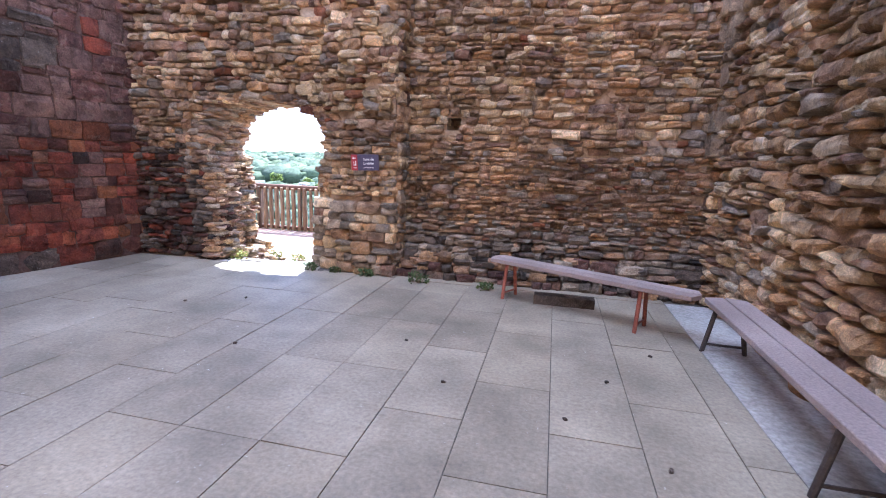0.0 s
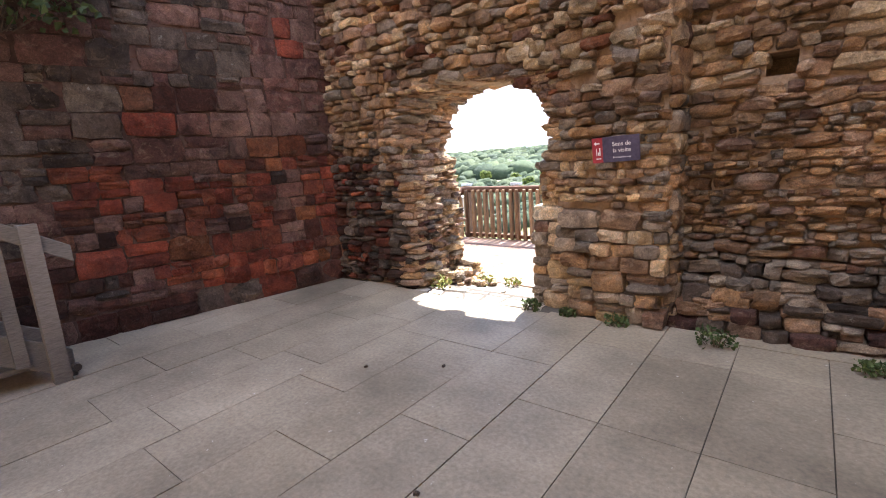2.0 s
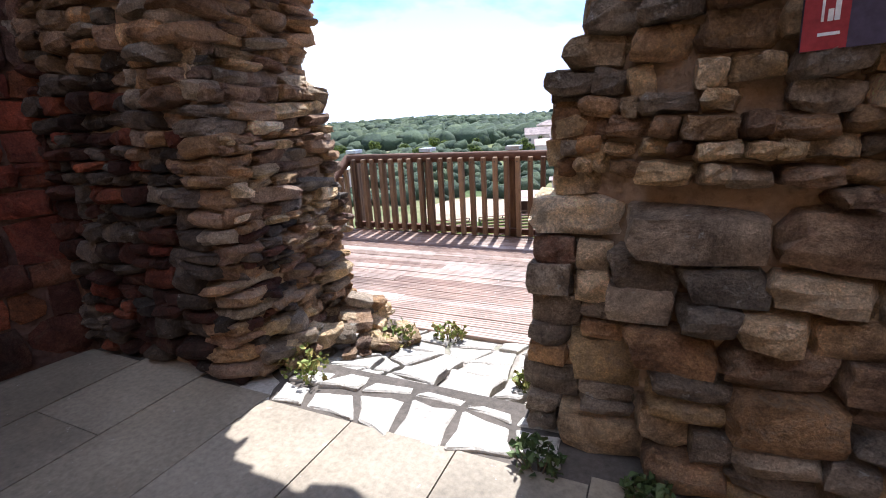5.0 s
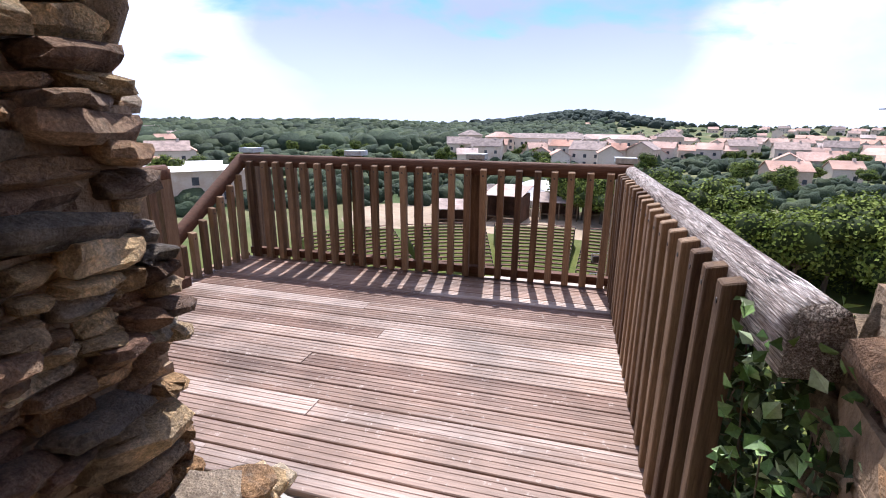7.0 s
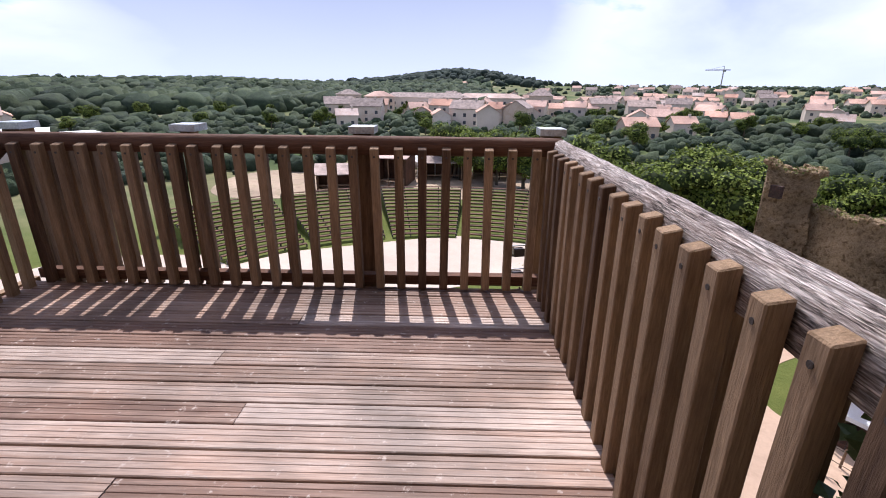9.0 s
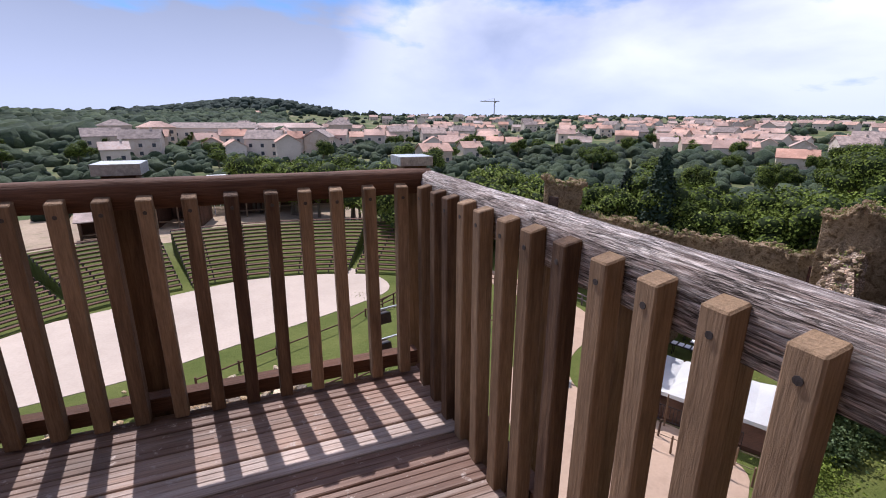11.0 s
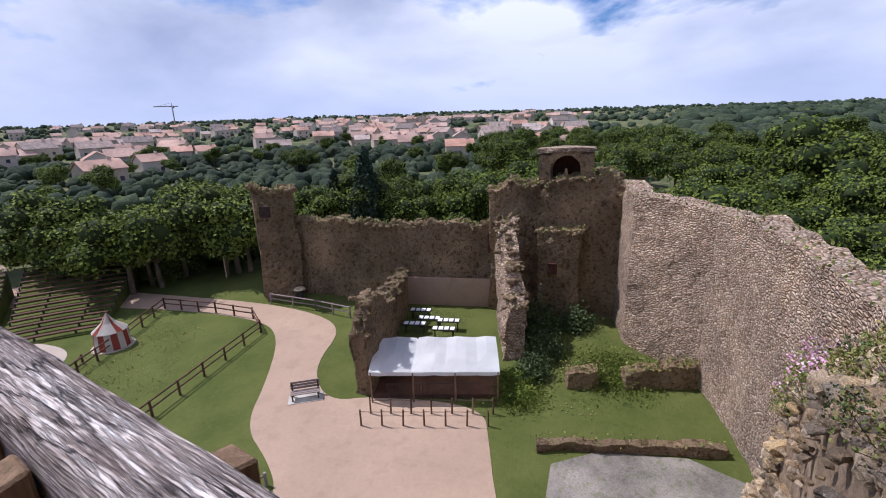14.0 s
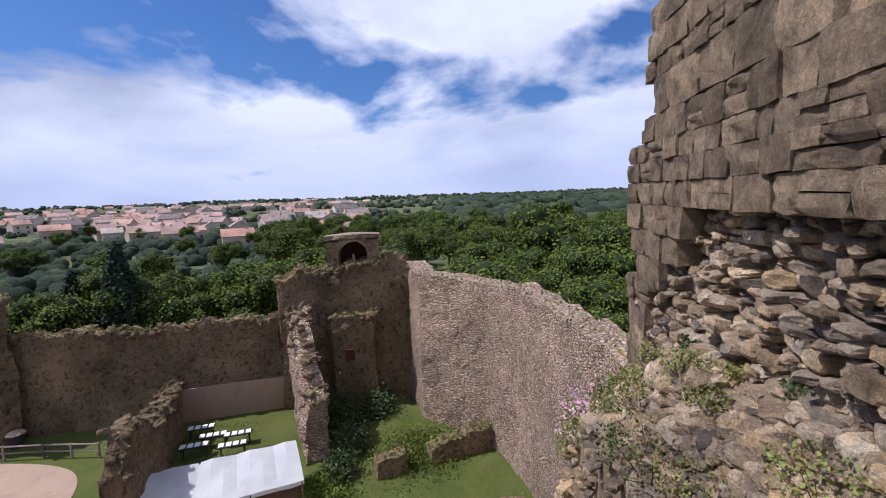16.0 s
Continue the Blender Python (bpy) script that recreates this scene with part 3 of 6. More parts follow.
wall_south = tagged(new("wall_south"), "thick rubble stone wall of ochre and brown stones with a ragged doorway", "wall", "", "structure")
bm = bmesh.new()
z, step = -0.4, 0.1
while z < ROOM_TOP:
    zz = min(z + step, ROOM_TOP)
    span = door_span(max((z + zz) / 2, 0.05))
    lo = -6.7 if z < 4.5 else -6.4
    hi = edge_x(z)
    cuts = [(lo, span[0] + 0.02), (span[1] + 0.005, hi)] if span else [(lo, hi)]
    for a, b in cuts:
        for xa, xb, front in ((a, min(b, -1.97), IN - 0.02), (max(a, -1.97), b, IN + 0.36)):
            if xb - xa <= 0.02:
                continue
            if xb <= -1.96:
                edges = [xa] + [x for x in (-4.2, -3.9, -3.6, -3.3, -3.0, -2.8, -2.6) if xa + 0.02 < x < xb - 0.02] + [xb]
                for p, q in zip(edges, edges[1:]):
                    c = box(bm, p, q, front, OUT + 0.04, z, zz)
                    for k in (0, 4):
                        c[k].co.y += face_y(p) - IN
                        c[k + 1].co.y += face_y(q) - IN
                    if span and p == xa and xa > -3.6 and z < 1.7:
                        c[3].co.x += 0.12
                        c[7].co.x += 0.12
            elif xa < -1.3 < xb and 1.92 < (z + zz) / 2 < 2.08:
                box(bm, xa, -1.4, front, OUT + 0.04, z, zz)
                box(bm, -1.21, xb, front, OUT + 0.04, z, zz)
            else:
                box(bm, xa, xb, front, OUT + 0.04, z, zz)
    z, step = zz, (0.1 if zz < 1.6 else 0.04 if zz < 2.26 else 0.3)
part("core", bm, "mortar", wall_south)


def tone_south(x, z):
    n = noise.noise(Vector((x * 0.55, z * 0.8, 4.0)))
    q = rng.random()
    # dark stones here hold both soot and the dim corner's shade in their colour
    if x < -5.2 + 0.5 * n + 0.2 * q and z < 1.7 + n or x < -4.95 + 0.2 * n and z < 0.7:
        return "soot_and_shade" if q < 0.5 else ("dark" if q < 0.86 else "red")
    if x < -4.5 and z < 0.85 + 0.3 * n:
        return "dark" if q < 0.5 else ("soot_and_shade" if q < 0.8 else "brown")
    if x < -4.75 and z < 1.5:
        return "red" if q < 0.08 + 0.5 * n else ("dark" if q < 0.36 else "soot_and_shade" if q < 0.46 else "grey" if q < 0.66 else "brown")
    # pier: light grey blocks, mixed paler still to stand in for bounced daylight
    if -3.4 < x < -1.9 and z < 1.8:
        return "grey" if q < 0.32 else ("pale" if q < 0.62 else "ochre" if q < 0.9 else "brown")
    if z < 0.75 and q < 0.35:
        return "grey"
    if z < 0.5 and q < 0.55:
        return "dark"
    if n > 0.12 and q < 0.4:
        return "rusty" if q < 0.06 else "brown"
    if z > 1.9:
        return "ochre" if q < 0.5 else ("pale" if q < 0.82 else "brown" if q < 0.93 else "grey")
    return "ochre" if q < 0.46 else ("brown" if q < 0.8 else "grey")


mason = Masonry(wall_south)
for u, v, w, h in courses(5.1, 4.7, 0.05, 0.135, 0.75, 2.3):
    x = -6.9 + u
    if x > -2.0:
        continue
    big = x > -3.2 and v < 1.0 and x < -1.95
    s = door_span(v)
    if s and s[0] - w * 0.35 < x < s[1] + w * 0.35 or big:
        continue
    if rng.random() < 0.025:
        continue
    near = x > -5.2
    mason.add(stone_at((-6.9, IN, 0), (1, 0, 0), (0, -1, 0), u, v, IN - face_y(x) + rng.uniform(-0.035, 0.05), w * 1.0, 0.2, h * rng.uniform(0.8, 1.08), 8), tone_south(x, v), near and v < 2.6)
# the pier's foot has larger dressed blocks
for u, v, w, h in courses(1.28, 1.0, 0.1, 0.2, 0.9, 2.4):
    x = -3.22 + u
    if v > 1.02 or x > -1.95:
        continue
    w = min(w, (-1.93 - x) * 2)
    if w > 0.1:
        mason.add(stone_at((-3.22, IN, 0), (1, 0, 0), (0, -1, 0), u, v, IN - face_y(x) + rng.uniform(-0.03, 0.04), w * 0.99, 0.24, h * 1.0, 4), "grey" if rng.random() < 0.3 else tone_south(x, v), True, rng.random() < 0.5)
# the reveal of the pier, and both jambs of the doorway
for u, v, w, h in courses(0.5, 4.6, 0.09, 0.2, 1.0, 2.0):
    mason.add(stone_at((-1.97, IN, 0), (0, 1, 0), (1, 0, 0), u, v, 0.0, w, 0.16, h * 0.95), tone_south(-2.2, v))
for u, v, w, h in courses(0.86, 1.75, 0.035, 0.085, 1.6, 4.0):
    s = door_span(v)
    if s and u < 0.84:
        mason.add(stone_at((s[0] - 0.05, IN, 0), (0, 1, 0), (1, 0, 0), u, v, rng.uniform(-0.07, 0.03), w * 1.08, 0.3, h * 1.12, 7), ("dark", "soot_and_shade", "brown")[rng.randrange(3)] if v < 0.75 and u < 0.4 else ("brown", "ochre", "grey", "pale", "brown")[rng.randrange(5)], True)
for u, v, w, h in courses(0.66, 1.75, 0.08, 0.17, 1.2, 2.8):
    s = door_span(v)
    if s and u < 0.64:
        mason.add(stone_at((s[1] + 0.12 + 0.17 * u, IN + 0.2, 0), (0, 1, 0), (-1, 0, 0), u, v, rng.uniform(-0.025, 0.005), w * 1.04, 0.24, h * 1.08, 2), ("grey", "ochre", "pale", "brown")[rng.randrange(4)], True, rng.random() < 0.45)
# both corners of the doorway
for side in (0, 1):
    z = 0.02
    while z < 1.7:
        h = rng.uniform(0.05, 0.1) if side == 0 else rng.uniform(0.08, 0.16)
        s = door_span(z + h / 2)
        w = rng.uniform(0.16, 0.32)
        x = s[0] + 0.07 - w / 2 if side == 0 else s[1] - 0.01 + w / 2
        mason.add(Matrix.Translation((x, face_y(x) + 0.05 + rng.uniform(-0.02, 0.03), z + h / 2)) @ pose(0, 0, 0, rng.uniform(-4, 4), rng.uniform(-4, 4), rng.uniform(-9, 9)) @ Matrix.Diagonal((w, 0.26, h * 1.02, 1)), (("brown", "ochre", "grey") if side == 0 else ("pale", "ochre", "grey"))[rng.randrange(3)], True, side == 1)
        z += h
z = 0.02
while z < 4.6:
    h = rng.uniform(0.07, 0.17)
    w = rng.uniform(0.16, 0.34)
    mason.add(Matrix.Translation((-1.945 - w / 2 + rng.uniform(-0.03, 0.03), IN + 0.06 + rng.uniform(-0.02, 0.03), z + h / 2)) @ pose(0, 0, 0, rng.uniform(-4, 4), rng.uniform(-4, 4), rng.uniform(-9, 9)) @ Matrix.Diagonal((w, 0.26, h * 1.06, 1)), tone_south(-2.2, z), True, z < 1.0)
    z += h
# thin stones of the arch, bedded nearly level and stepping inwards
for i in range(44):
    a = math.pi * (i + 0.5) / 44
    for dy in (0.06, 0.27, 0.48, 0.7):
        out = rng.uniform(0.03, 0.11)
        ca, sa = math.cos(a), math.sin(a)
        p = Vector((-3.88 + (0.86 + out) * math.copysign(abs(ca) ** 0.85, ca), 0, 1.66 + (0.59 + out * 0.6) * sa ** 0.85))
        p.y = face_y(p.x) + dy * (1 if p.x < -3.9 else 0.72)
        lie = 30 * max(math.sin(a) - 0.75, 0) * math.copysign(1, math.cos(a))
        mason.add(Matrix.Translation(p) @ pose(0, 0, 0, rng.uniform(-8, 8), lie + rng.uniform(-12, 12), rng.uniform(-14, 14)) @ Matrix.Diagonal((rng.uniform(0.16, 0.27), 0.26, rng.uniform(0.045, 0.085), 1)), ("brown", "ochre", "grey", "brown")[rng.randrange(4)])
mason.done()
# the recessed stretch beside the pier, over a rough plinth
mason = Masonry(wall_south)
for u, v, w, h in courses(4.05, 4.7, 0.045, 0.13, 0.8, 2.8):
    x = -2.0 + u
    if holes(x, v) or v < 0.12 or rng.random() < 0.02:
        continue
    mason.add(stone_at((-2.0, IN + 0.42, 0), (1, 0, 0), (0, -1, 0), u, v, rng.uniform(-0.035, 0.05) + 0.22 * smooth01(0.9, 0.2, v), w * 1.0, 0.24, h * rng.uniform(0.8, 1.05), 7), tone_south(x, v), 0.2 < v < 2.0 and x < 1.0)
for u, v, w, h in courses(3.9, 0.36, 0.07, 0.17, 0.8, 2.2):
    mason.add(stone_at((-1.95, IN + 0.12, -0.03), (1, 0, 0), (0, -1, 0), u, v, rng.uniform(-0.03, 0.02) - v * 0.25, w, 0.32, h, 4), ("dark", "brown", "mauve", "dark", "grey")[rng.randrange(5)], False, rng.random() < 0.5)
mason.done()
# upper wall above the view, and the outer face
mason = Masonry(wall_south, limit=260)
for u, v, w, h in courses(6.3, 5.0, 0.14, 0.34, 0.8, 2.0, 0.012):
    x, zc = -3.3 + u, -0.9 + v
    hi = edge_x(zc)
    hollow = -1.9 < x < 0.85 + 0.9 * smooth01(0.75, 0.1, zc) and zc < 1.0 + 0.12 * noise.noise(Vector((x * 1.6, 0, 0)))
    s = door_span(zc)
    if x + w / 2 > hi + 0.06 or (s and x - w / 2 < s[1] + 0.1) or hollow:
        continue
    mason.add(stone_at((-3.3, OUT + 0.02, -0.9), (1, 0, 0), (0, 1, 0), u, v, rng.uniform(-0.014, 0.014) + 0.12 * smooth01(-2.7, -1.9, x), w * 1.05, 0.34, h * 1.04, 0.8), "ashlar", True, "ashlar" if rng.random() < 0.7 else True)
for u, v, w, h in courses(4.0, 2.35, 0.05, 0.13, 1.0, 2.2):
    x, zc = -1.9 + u, -1.2 + v
    mason.add(stone_at((-1.9, OUT - 0.02, -1.2), (1, 0, 0), (0, 1, 0), u, v, rng.uniform(-0.03, 0.13) + 0.1 * smooth01(0.7, -0.1, zc), w, 0.26, h * 0.95, 11), "rubble" if rng.random() < 0.75 else "grey", True)
for u, v, w, h in courses(0.9, 8.4, 0.2, 0.36, 0.9, 1.8):
    zc = -1.0 + v
    hi = edge_x(zc)
    if zc < 3.9:
        mason.add(stone_at((hi, IN + 0.05, -1.0), (0, 1, 0), (1, 0, 0), u, v, rng.uniform(-0.12, 0.0), w, 0.3, h, 4), "ashlar", False, True)
for u, v, w, h in courses(2.4, 6.2, 0.14, 0.26, 1.0, 2.4):
    x, zc = -6.9 + u, -0.6 + v
    s = door_span(zc)
    if not (s and x > s[0] - 0.15):
        mason.add(stone_at((-6.9, OUT, -0.6), (1, 0, 0), (0, 1, 0), u, v, rng.uniform(-0.05, 0.05), w, 0.26, h, 5), ("grey", "brown", "ashlar")[rng.randrange(3)])
mason.done()

# the slanting wall of larger red and brown blocks
wall_east = tagged(new("wall_east"), "slanting wall of large iron-red and brown stone blocks", "wall", "", "structure")
way = (LEFT_B - LEFT_A).normalized()
length = (LEFT_B - LEFT_A).length
facing = Vector((-way.y, way.x, 0)) * (1 if -way.y > 0 else -1)
bm = bmesh.new()
m = Matrix((way, facing, Vector((0, 0, 1)))).transposed().to_4x4()
m.translation = LEFT_A
box(bm, -0.6, length + 0.4, -1.0, -0.01, -0.4, ROOM_TOP, m)
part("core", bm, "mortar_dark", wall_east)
mason = Masonry(wall_east)


def tone_east(u, z):
    n = noise.noise(Vector((u * 0.5, z * 0.8, 9.0)))
    q = rng.random()
    k = noise.noise(Vector((u * 1.1, z * 1.5, 2.0))) + rng.uniform(-0.22, 0.22)
    if u > 2.7 + 0.8 * n and z > 0.8 or z > 2.4 + 0.5 * n and u > 1.2:
        return "dark" if q < 0.62 else ("grey" if q < 0.7 else "mauve")
    if z < 0.35 + 0.4 * n or u > 3.2:
        return "soot_and_shade" if k < 0.15 else ("dark" if q < 0.5 else "mauve")
    if z > 1.5 + 0.35 * n:
        return "mauve" if k < 0.12 else ("rusty" if q < 0.3 else "red" if q < 0.7 else "soot_and_shade")
    return "red" if k > -0.12 else ("rusty" if q < 0.35 else "mauve" if q < 0.75 else "soot_and_shade")


for u, v, w, h in courses(length, 5.0, 0.12, 0.27, 0.75, 2.0):
    if abs(u - 3.05) < 0.1 and abs(v - 2.05) < 0.1 or abs(u - 0.7) < 0.1 and abs(v - 2.1) < 0.09:
        continue
    mason.add(stone_at(LEFT_A, way, facing, u, v, rng.uniform(-0.095, -0.068), w * 1.03, 0.2, h * 1.04, 1.8), tone_east(u, v), u < 4.2, rng.random() < 0.8)
mason.done()

# the wall behind the benches, and the wall behind the walk
wall_west = tagged(new("wall_west"), "rough wall of pale weathered rubble stones", "wall", "", "structure")
bm = bmesh.new()
box(bm, WEST + 0.04, WEST + 1.0, -2.4, IN + 0.2, -0.4, ROOM_TOP)
part("core", bm, "mortar", wall_west)
mason = Masonry(wall_west)
for u, v, w, h in courses(6.2, 4.4, 0.05, 0.14, 1.0, 3.0):
    # mix weighted to pale and ochre, putting a veil of haze into the colour
    q = rng.random()
    mason.add(stone_at((WEST, 6.0, 0), (0, -1, 0), (-1, 0, 0), u, v, rng.uniform(-0.04, 0.08), w, 0.26, h * 0.95, 9), "ochre" if q < 0.42 else "brown" if q < 0.55 else "pale" if q < 0.88 else "grey", 1.0 < u < 4.5 and v < 2.4)
mason.done()
wall_north = tagged(new("wall_north"), "plain rubble wall closing the room", "wall", "", "structure")
part("core", boxed(-7.9, 2.9, -3.2, -2.3, -0.4, 6.5, cuts=6, wobble=0.05), "brown", wall_north)

# floor: large slabs in running rows, a pale margin along the walls
floor = tagged(new("floor"), "worn concrete slabs with dark joints", "floor", "", "structure")
part("bed", boxed(-7.6, 2.2, -2.4, 6.0, -0.3, -0.012), "joint", floor)
part("margin", boxed(1.36, 1.97, -2.4, 5.6, -0.05, 0.006, bevel=0.004), "margin", floor)
part("margin", boxed(-1.6, 1.355, 5.58, 5.75, -0.05, 0.005, bevel=0.004), "slab", floor)
SLABS = {}
SLAB_W, SLAB_L = 0.507, 1.04
for ci in range(-3, 15):
    x0, x1 = -0.4 - SLAB_W * ci, -0.4 - SLAB_W * (ci - 1)
    x1 = min(x1, 1.36)
    if x1 - x0 < 0.1:
        continue
    y = {3: -2.16, 8: -2.48}.get(ci, -2.68 if ci % 2 else -2.16)
    while y < 5.6:
        length_s = SLAB_L / 2 if ci == 6 and y > 3.9 else SLAB_L
        y0, y1 = max(y, -2.4), min(y + length_s, 5.6 if -4.7 < x0 < -3.3 else 5.74)
        if y1 - y0 < 0.05:
            break
        key = (round(x1 - x0, 3), round(y1 - y0, 2))
        if key not in SLABS:
            b = boxed(0.003, key[0] - 0.003, 0.003, key[1] - 0.003, -0.03, 0, bevel=0.003)
            me = bpy.data.meshes.new("slab")
            b.to_mesh(me)
            b.free()
            me.materials.append(MAT["slab"])
            SLABS[key] = me
        part("slab", SLABS[key], None, floor, at=Matrix.Translation((x0, y0, rng.uniform(-0.002, 0.002))))
        y += length_s

# threshold of broken flagstones sloping to the deck
threshold = tagged(new("threshold"), "pale broken flagstones in the doorway", "paving", "", "structure")
bm = bmesh.new()
b = box(bm, -4.75, -3.0, 5.55, 6.98, -0.6, -0.03)
for v in b:
    if v.co.y > 6 and v.co.z > -0.3:
        v.co.z = -0.235
part("bed", bm, "gravel", threshold)
NC, NR = 7, 6
knot = {}
for i in range(NC + 1):
    for k in range(NR + 1):
        knot[i, k] = Vector((-4.72 + 0.245 * i + rng.uniform(-0.075, 0.075), 5.6 + 0.228 * k + rng.uniform(-0.065, 0.065), 0))


def flagstone(ring):
    """A broken slab: uneven outline drawn in from its joints, worn upper edge."""
    mid = sum(ring, Vector()) / len(ring)
    line = []
    for a, b in zip(ring, ring[1:] + ring[:1]):
        line += [a.lerp(b, 0.04), a.lerp(b, 0.5) + (mid - a.lerp(b, 0.5)) * rng.uniform(-0.02, 0.14), a.lerp(b, 0.96)]
    bm = bmesh.new()
    rows_ = []
    for zz, shrink in ((-0.05, 0.016), (-0.004, 0.016), (0.004, 0.028)):
        rows_.append([bm.verts.new((*((p + (mid - p).normalized() * shrink) - mid).xy, zz)) for p in line])
    for a, c in ((0, 1), (1, 2)):
        for i in range(len(line)):
            k = (i + 1) % len(line)
            bm.faces.new((rows_[a][i], rows_[a][k], rows_[c][k], rows_[c][i]))
    bm.faces.new(rows_[2])
    lean = -9 if mid.y > 5.8 else -3
    part("flagstone", bm, "flag", threshold, at=Matrix.Translation((mid.x, mid.y, -0.2 * smooth01(5.75, 6.95, mid.y) - 0.006 + rng.uniform(-0.008, 0.006))) @ pose(0, 0, 0, lean + rng.uniform(-1.5, 1.5), rng.uniform(-1.5, 1.5), 0))


for i in range(NC):
    for k in range(NR):
        q = [knot[i, k], knot[i + 1, k], knot[i + 1, k + 1], knot[i, k + 1]]
        if rng.random() < 0.14:
            flagstone([q[0], q[1], q[2]])
            flagstone([q[0], q[2], q[3]])
        else:
            flagstone(q)

# ---------------------------------------------------------------- the deck
DECK = -0.2
deck = tagged(new("deck"), "timber platform of grooved weathered boards", "deck", "", "structure")
pitch_b = 0.146


def board(x0, x1, w):
    """A grooved deck board, its length along x."""
    bm = bmesh.new()
    prof = [(0.0, -0.028), (0.0, -0.004), (0.004, 0.0)]
    for a in (0.03, 0.066, 0.101):
        prof += [(a, 0.0), (a + 0.003, -0.003), (a + 0.006, -0.003), (a + 0.009, 0.0)]
    prof += [(w - 0.004, 0.0), (w, -0.004), (w, -0.028)]
    ends = [[bm.verts.new((x, y, z)) for y, z in prof] for x in (x0, x1)]
    for i in range(len(prof) - 1):
        bm.faces.new((ends[0][i], ends[1][i], ends[1][i + 1], ends[0][i + 1]))
    bm.faces.new(ends[0][::-1])
    bm.faces.new(ends[1])
    return bm


row = 0
y = 6.93
while y < 9.66:
    splits = [-6.86, -3.2] if row % 3 else [-6.86, -5.05 + 0.3 * (row % 2), -3.2]
    for a, b in zip(splits, splits[1:]):
        part("deck_board", board(a + 0.002, b - 0.002, pitch_b - 0.009), "deck", deck, at=Matrix.Translation((0, y, DECK + rng.uniform(-0.002, 0.002))))
    y += pitch_b
    row += 1
for y in (7.1, 8.4, 9.6):
    part("joist", boxed(-6.85, -3.2, y - 0.06, y + 0.06, DECK - 0.24, DECK - 0.03), "rail_dark", deck)
part("edge_beam", boxed(-6.93, -6.87, 6.9, 9.75, DECK - 0.26, DECK + 0.012, bevel=0.004), "wood", deck)
part("edge_beam", boxed(-3.19, -3.13, 6.95, 9.75, DECK - 0.26, DECK - 0.02), "rail_dark", deck)
for x, y in ((-6.7, 7.2), (-6.7, 9.6), (-3.3, 9.6), (-5.0, 9.6)):
    part("support_post", boxed(x - 0.1, x + 0.1, y - 0.1, y + 0.1, GROUND, DECK - 0.24), "rail_dark", deck)

BAL = {}


def baluster(parent, x, y, z0, z1, turn, s=0.056):
    """A square wooden bar with a screw head near its top; the cut top slopes a little."""
    key = round(z1 - z0, 2), s
    if key not in BAL:
        b = bmesh.new()
        vs = box(b, -s / 2, s / 2, -s / 2, s / 2, 0, key[0])
        for v in vs:
            if v.co.z > 0.1 and v.co.y > 0:
                v.co.z += 0.012
        bmesh.ops.bevel(b, geom=b.edges[:], offset=0.004, segments=1, affect="EDGES")
        me = bpy.data.meshes.new("baluster")
        b.to_mesh(me)
        b.free()
        me.materials.append(MAT["wood"])
        b2 = tube((0, -s / 2 - 0.002, key[0] - 0.05), (0, -s / 2 + 0.006, key[0] - 0.05), 0.008, sides=8)
        m2 = bpy.data.meshes.new("screw")
        b2.to_mesh(m2)
        b2.free()
        m2.materials.append(MAT["iron"])
        BAL[key] = me, m2
    at = Matrix.Translation((x, y, z0)) @ pose(0, 0, 0, rng.uniform(-0.6, 0.6), rng.uniform(-0.8, 0.8), turn + rng.uniform(-3, 3))
    ob = part("baluster", BAL[key][0], None, parent, at=at)
    part("screw", BAL[key][1], None, ob)


def log_rail(p0, p1, w, h, material, parent, name="top_rail", seed=0.0):
    """A thick rail with a rounded, cracked and slightly bowed back."""
    p0, p1 = Vector(p0), Vector(p1)
    d = (p1 - p0).normalized()
    side = Vector((-d.y, d.x, 0)).normalized()
    up = side.cross(d) * (1 if side.cross(d).z > 0 else -1)
    prof = [(-0.5, -1), (-0.5, -0.3), (-0.42, -0.08), (-0.2, 0.0), (0.1, 0.0), (0.36, -0.08), (0.5, -0.32), (0.5, -1)]
    n = 48
    bm = bmesh.new()
    rings = []
    for i in range(n + 1):
        c = p0.lerp(p1, i / n)
        ring = []
        for j, (a, b) in enumerate(prof):
            k = noise.noise(Vector((i * 0.12, j * 2.3, seed))) * 0.005 + noise.noise(Vector((i * 0.7, j * 5.1, seed + 3))) * 0.003
            ring.append(bm.verts.new(c + side * (a * w + k) + up * (b * h + k)))
        rings.append(ring)
    for a, b in zip(rings, rings[1:]):
        for j in range(len(prof)):
            q = (j + 1) % len(prof)
            bm.faces.new((a[j], b[j], b[q], a[q]))
    bm.faces.new(rings[0])
    bm.faces.new(rings[-1][::-1])
    bmesh.ops.recalc_face_normals(bm, faces=bm.faces[:])
    return part(name, bm, material, parent, smooth=True)


def capped_post(parent, x, y, z0, z1, half=0.06):
    p = part("post", boxed(x - half, x + half, y - 0.06, y + 0.06, z0, z1, bevel=0.006), "wood", parent)
    part("post_cap", boxed(x - 0.085, x + 0.085, y - 0.085, y + 0.085, z1, z1 + 0.045, bevel=0.004), "zinc", p, "grey zinc cap")


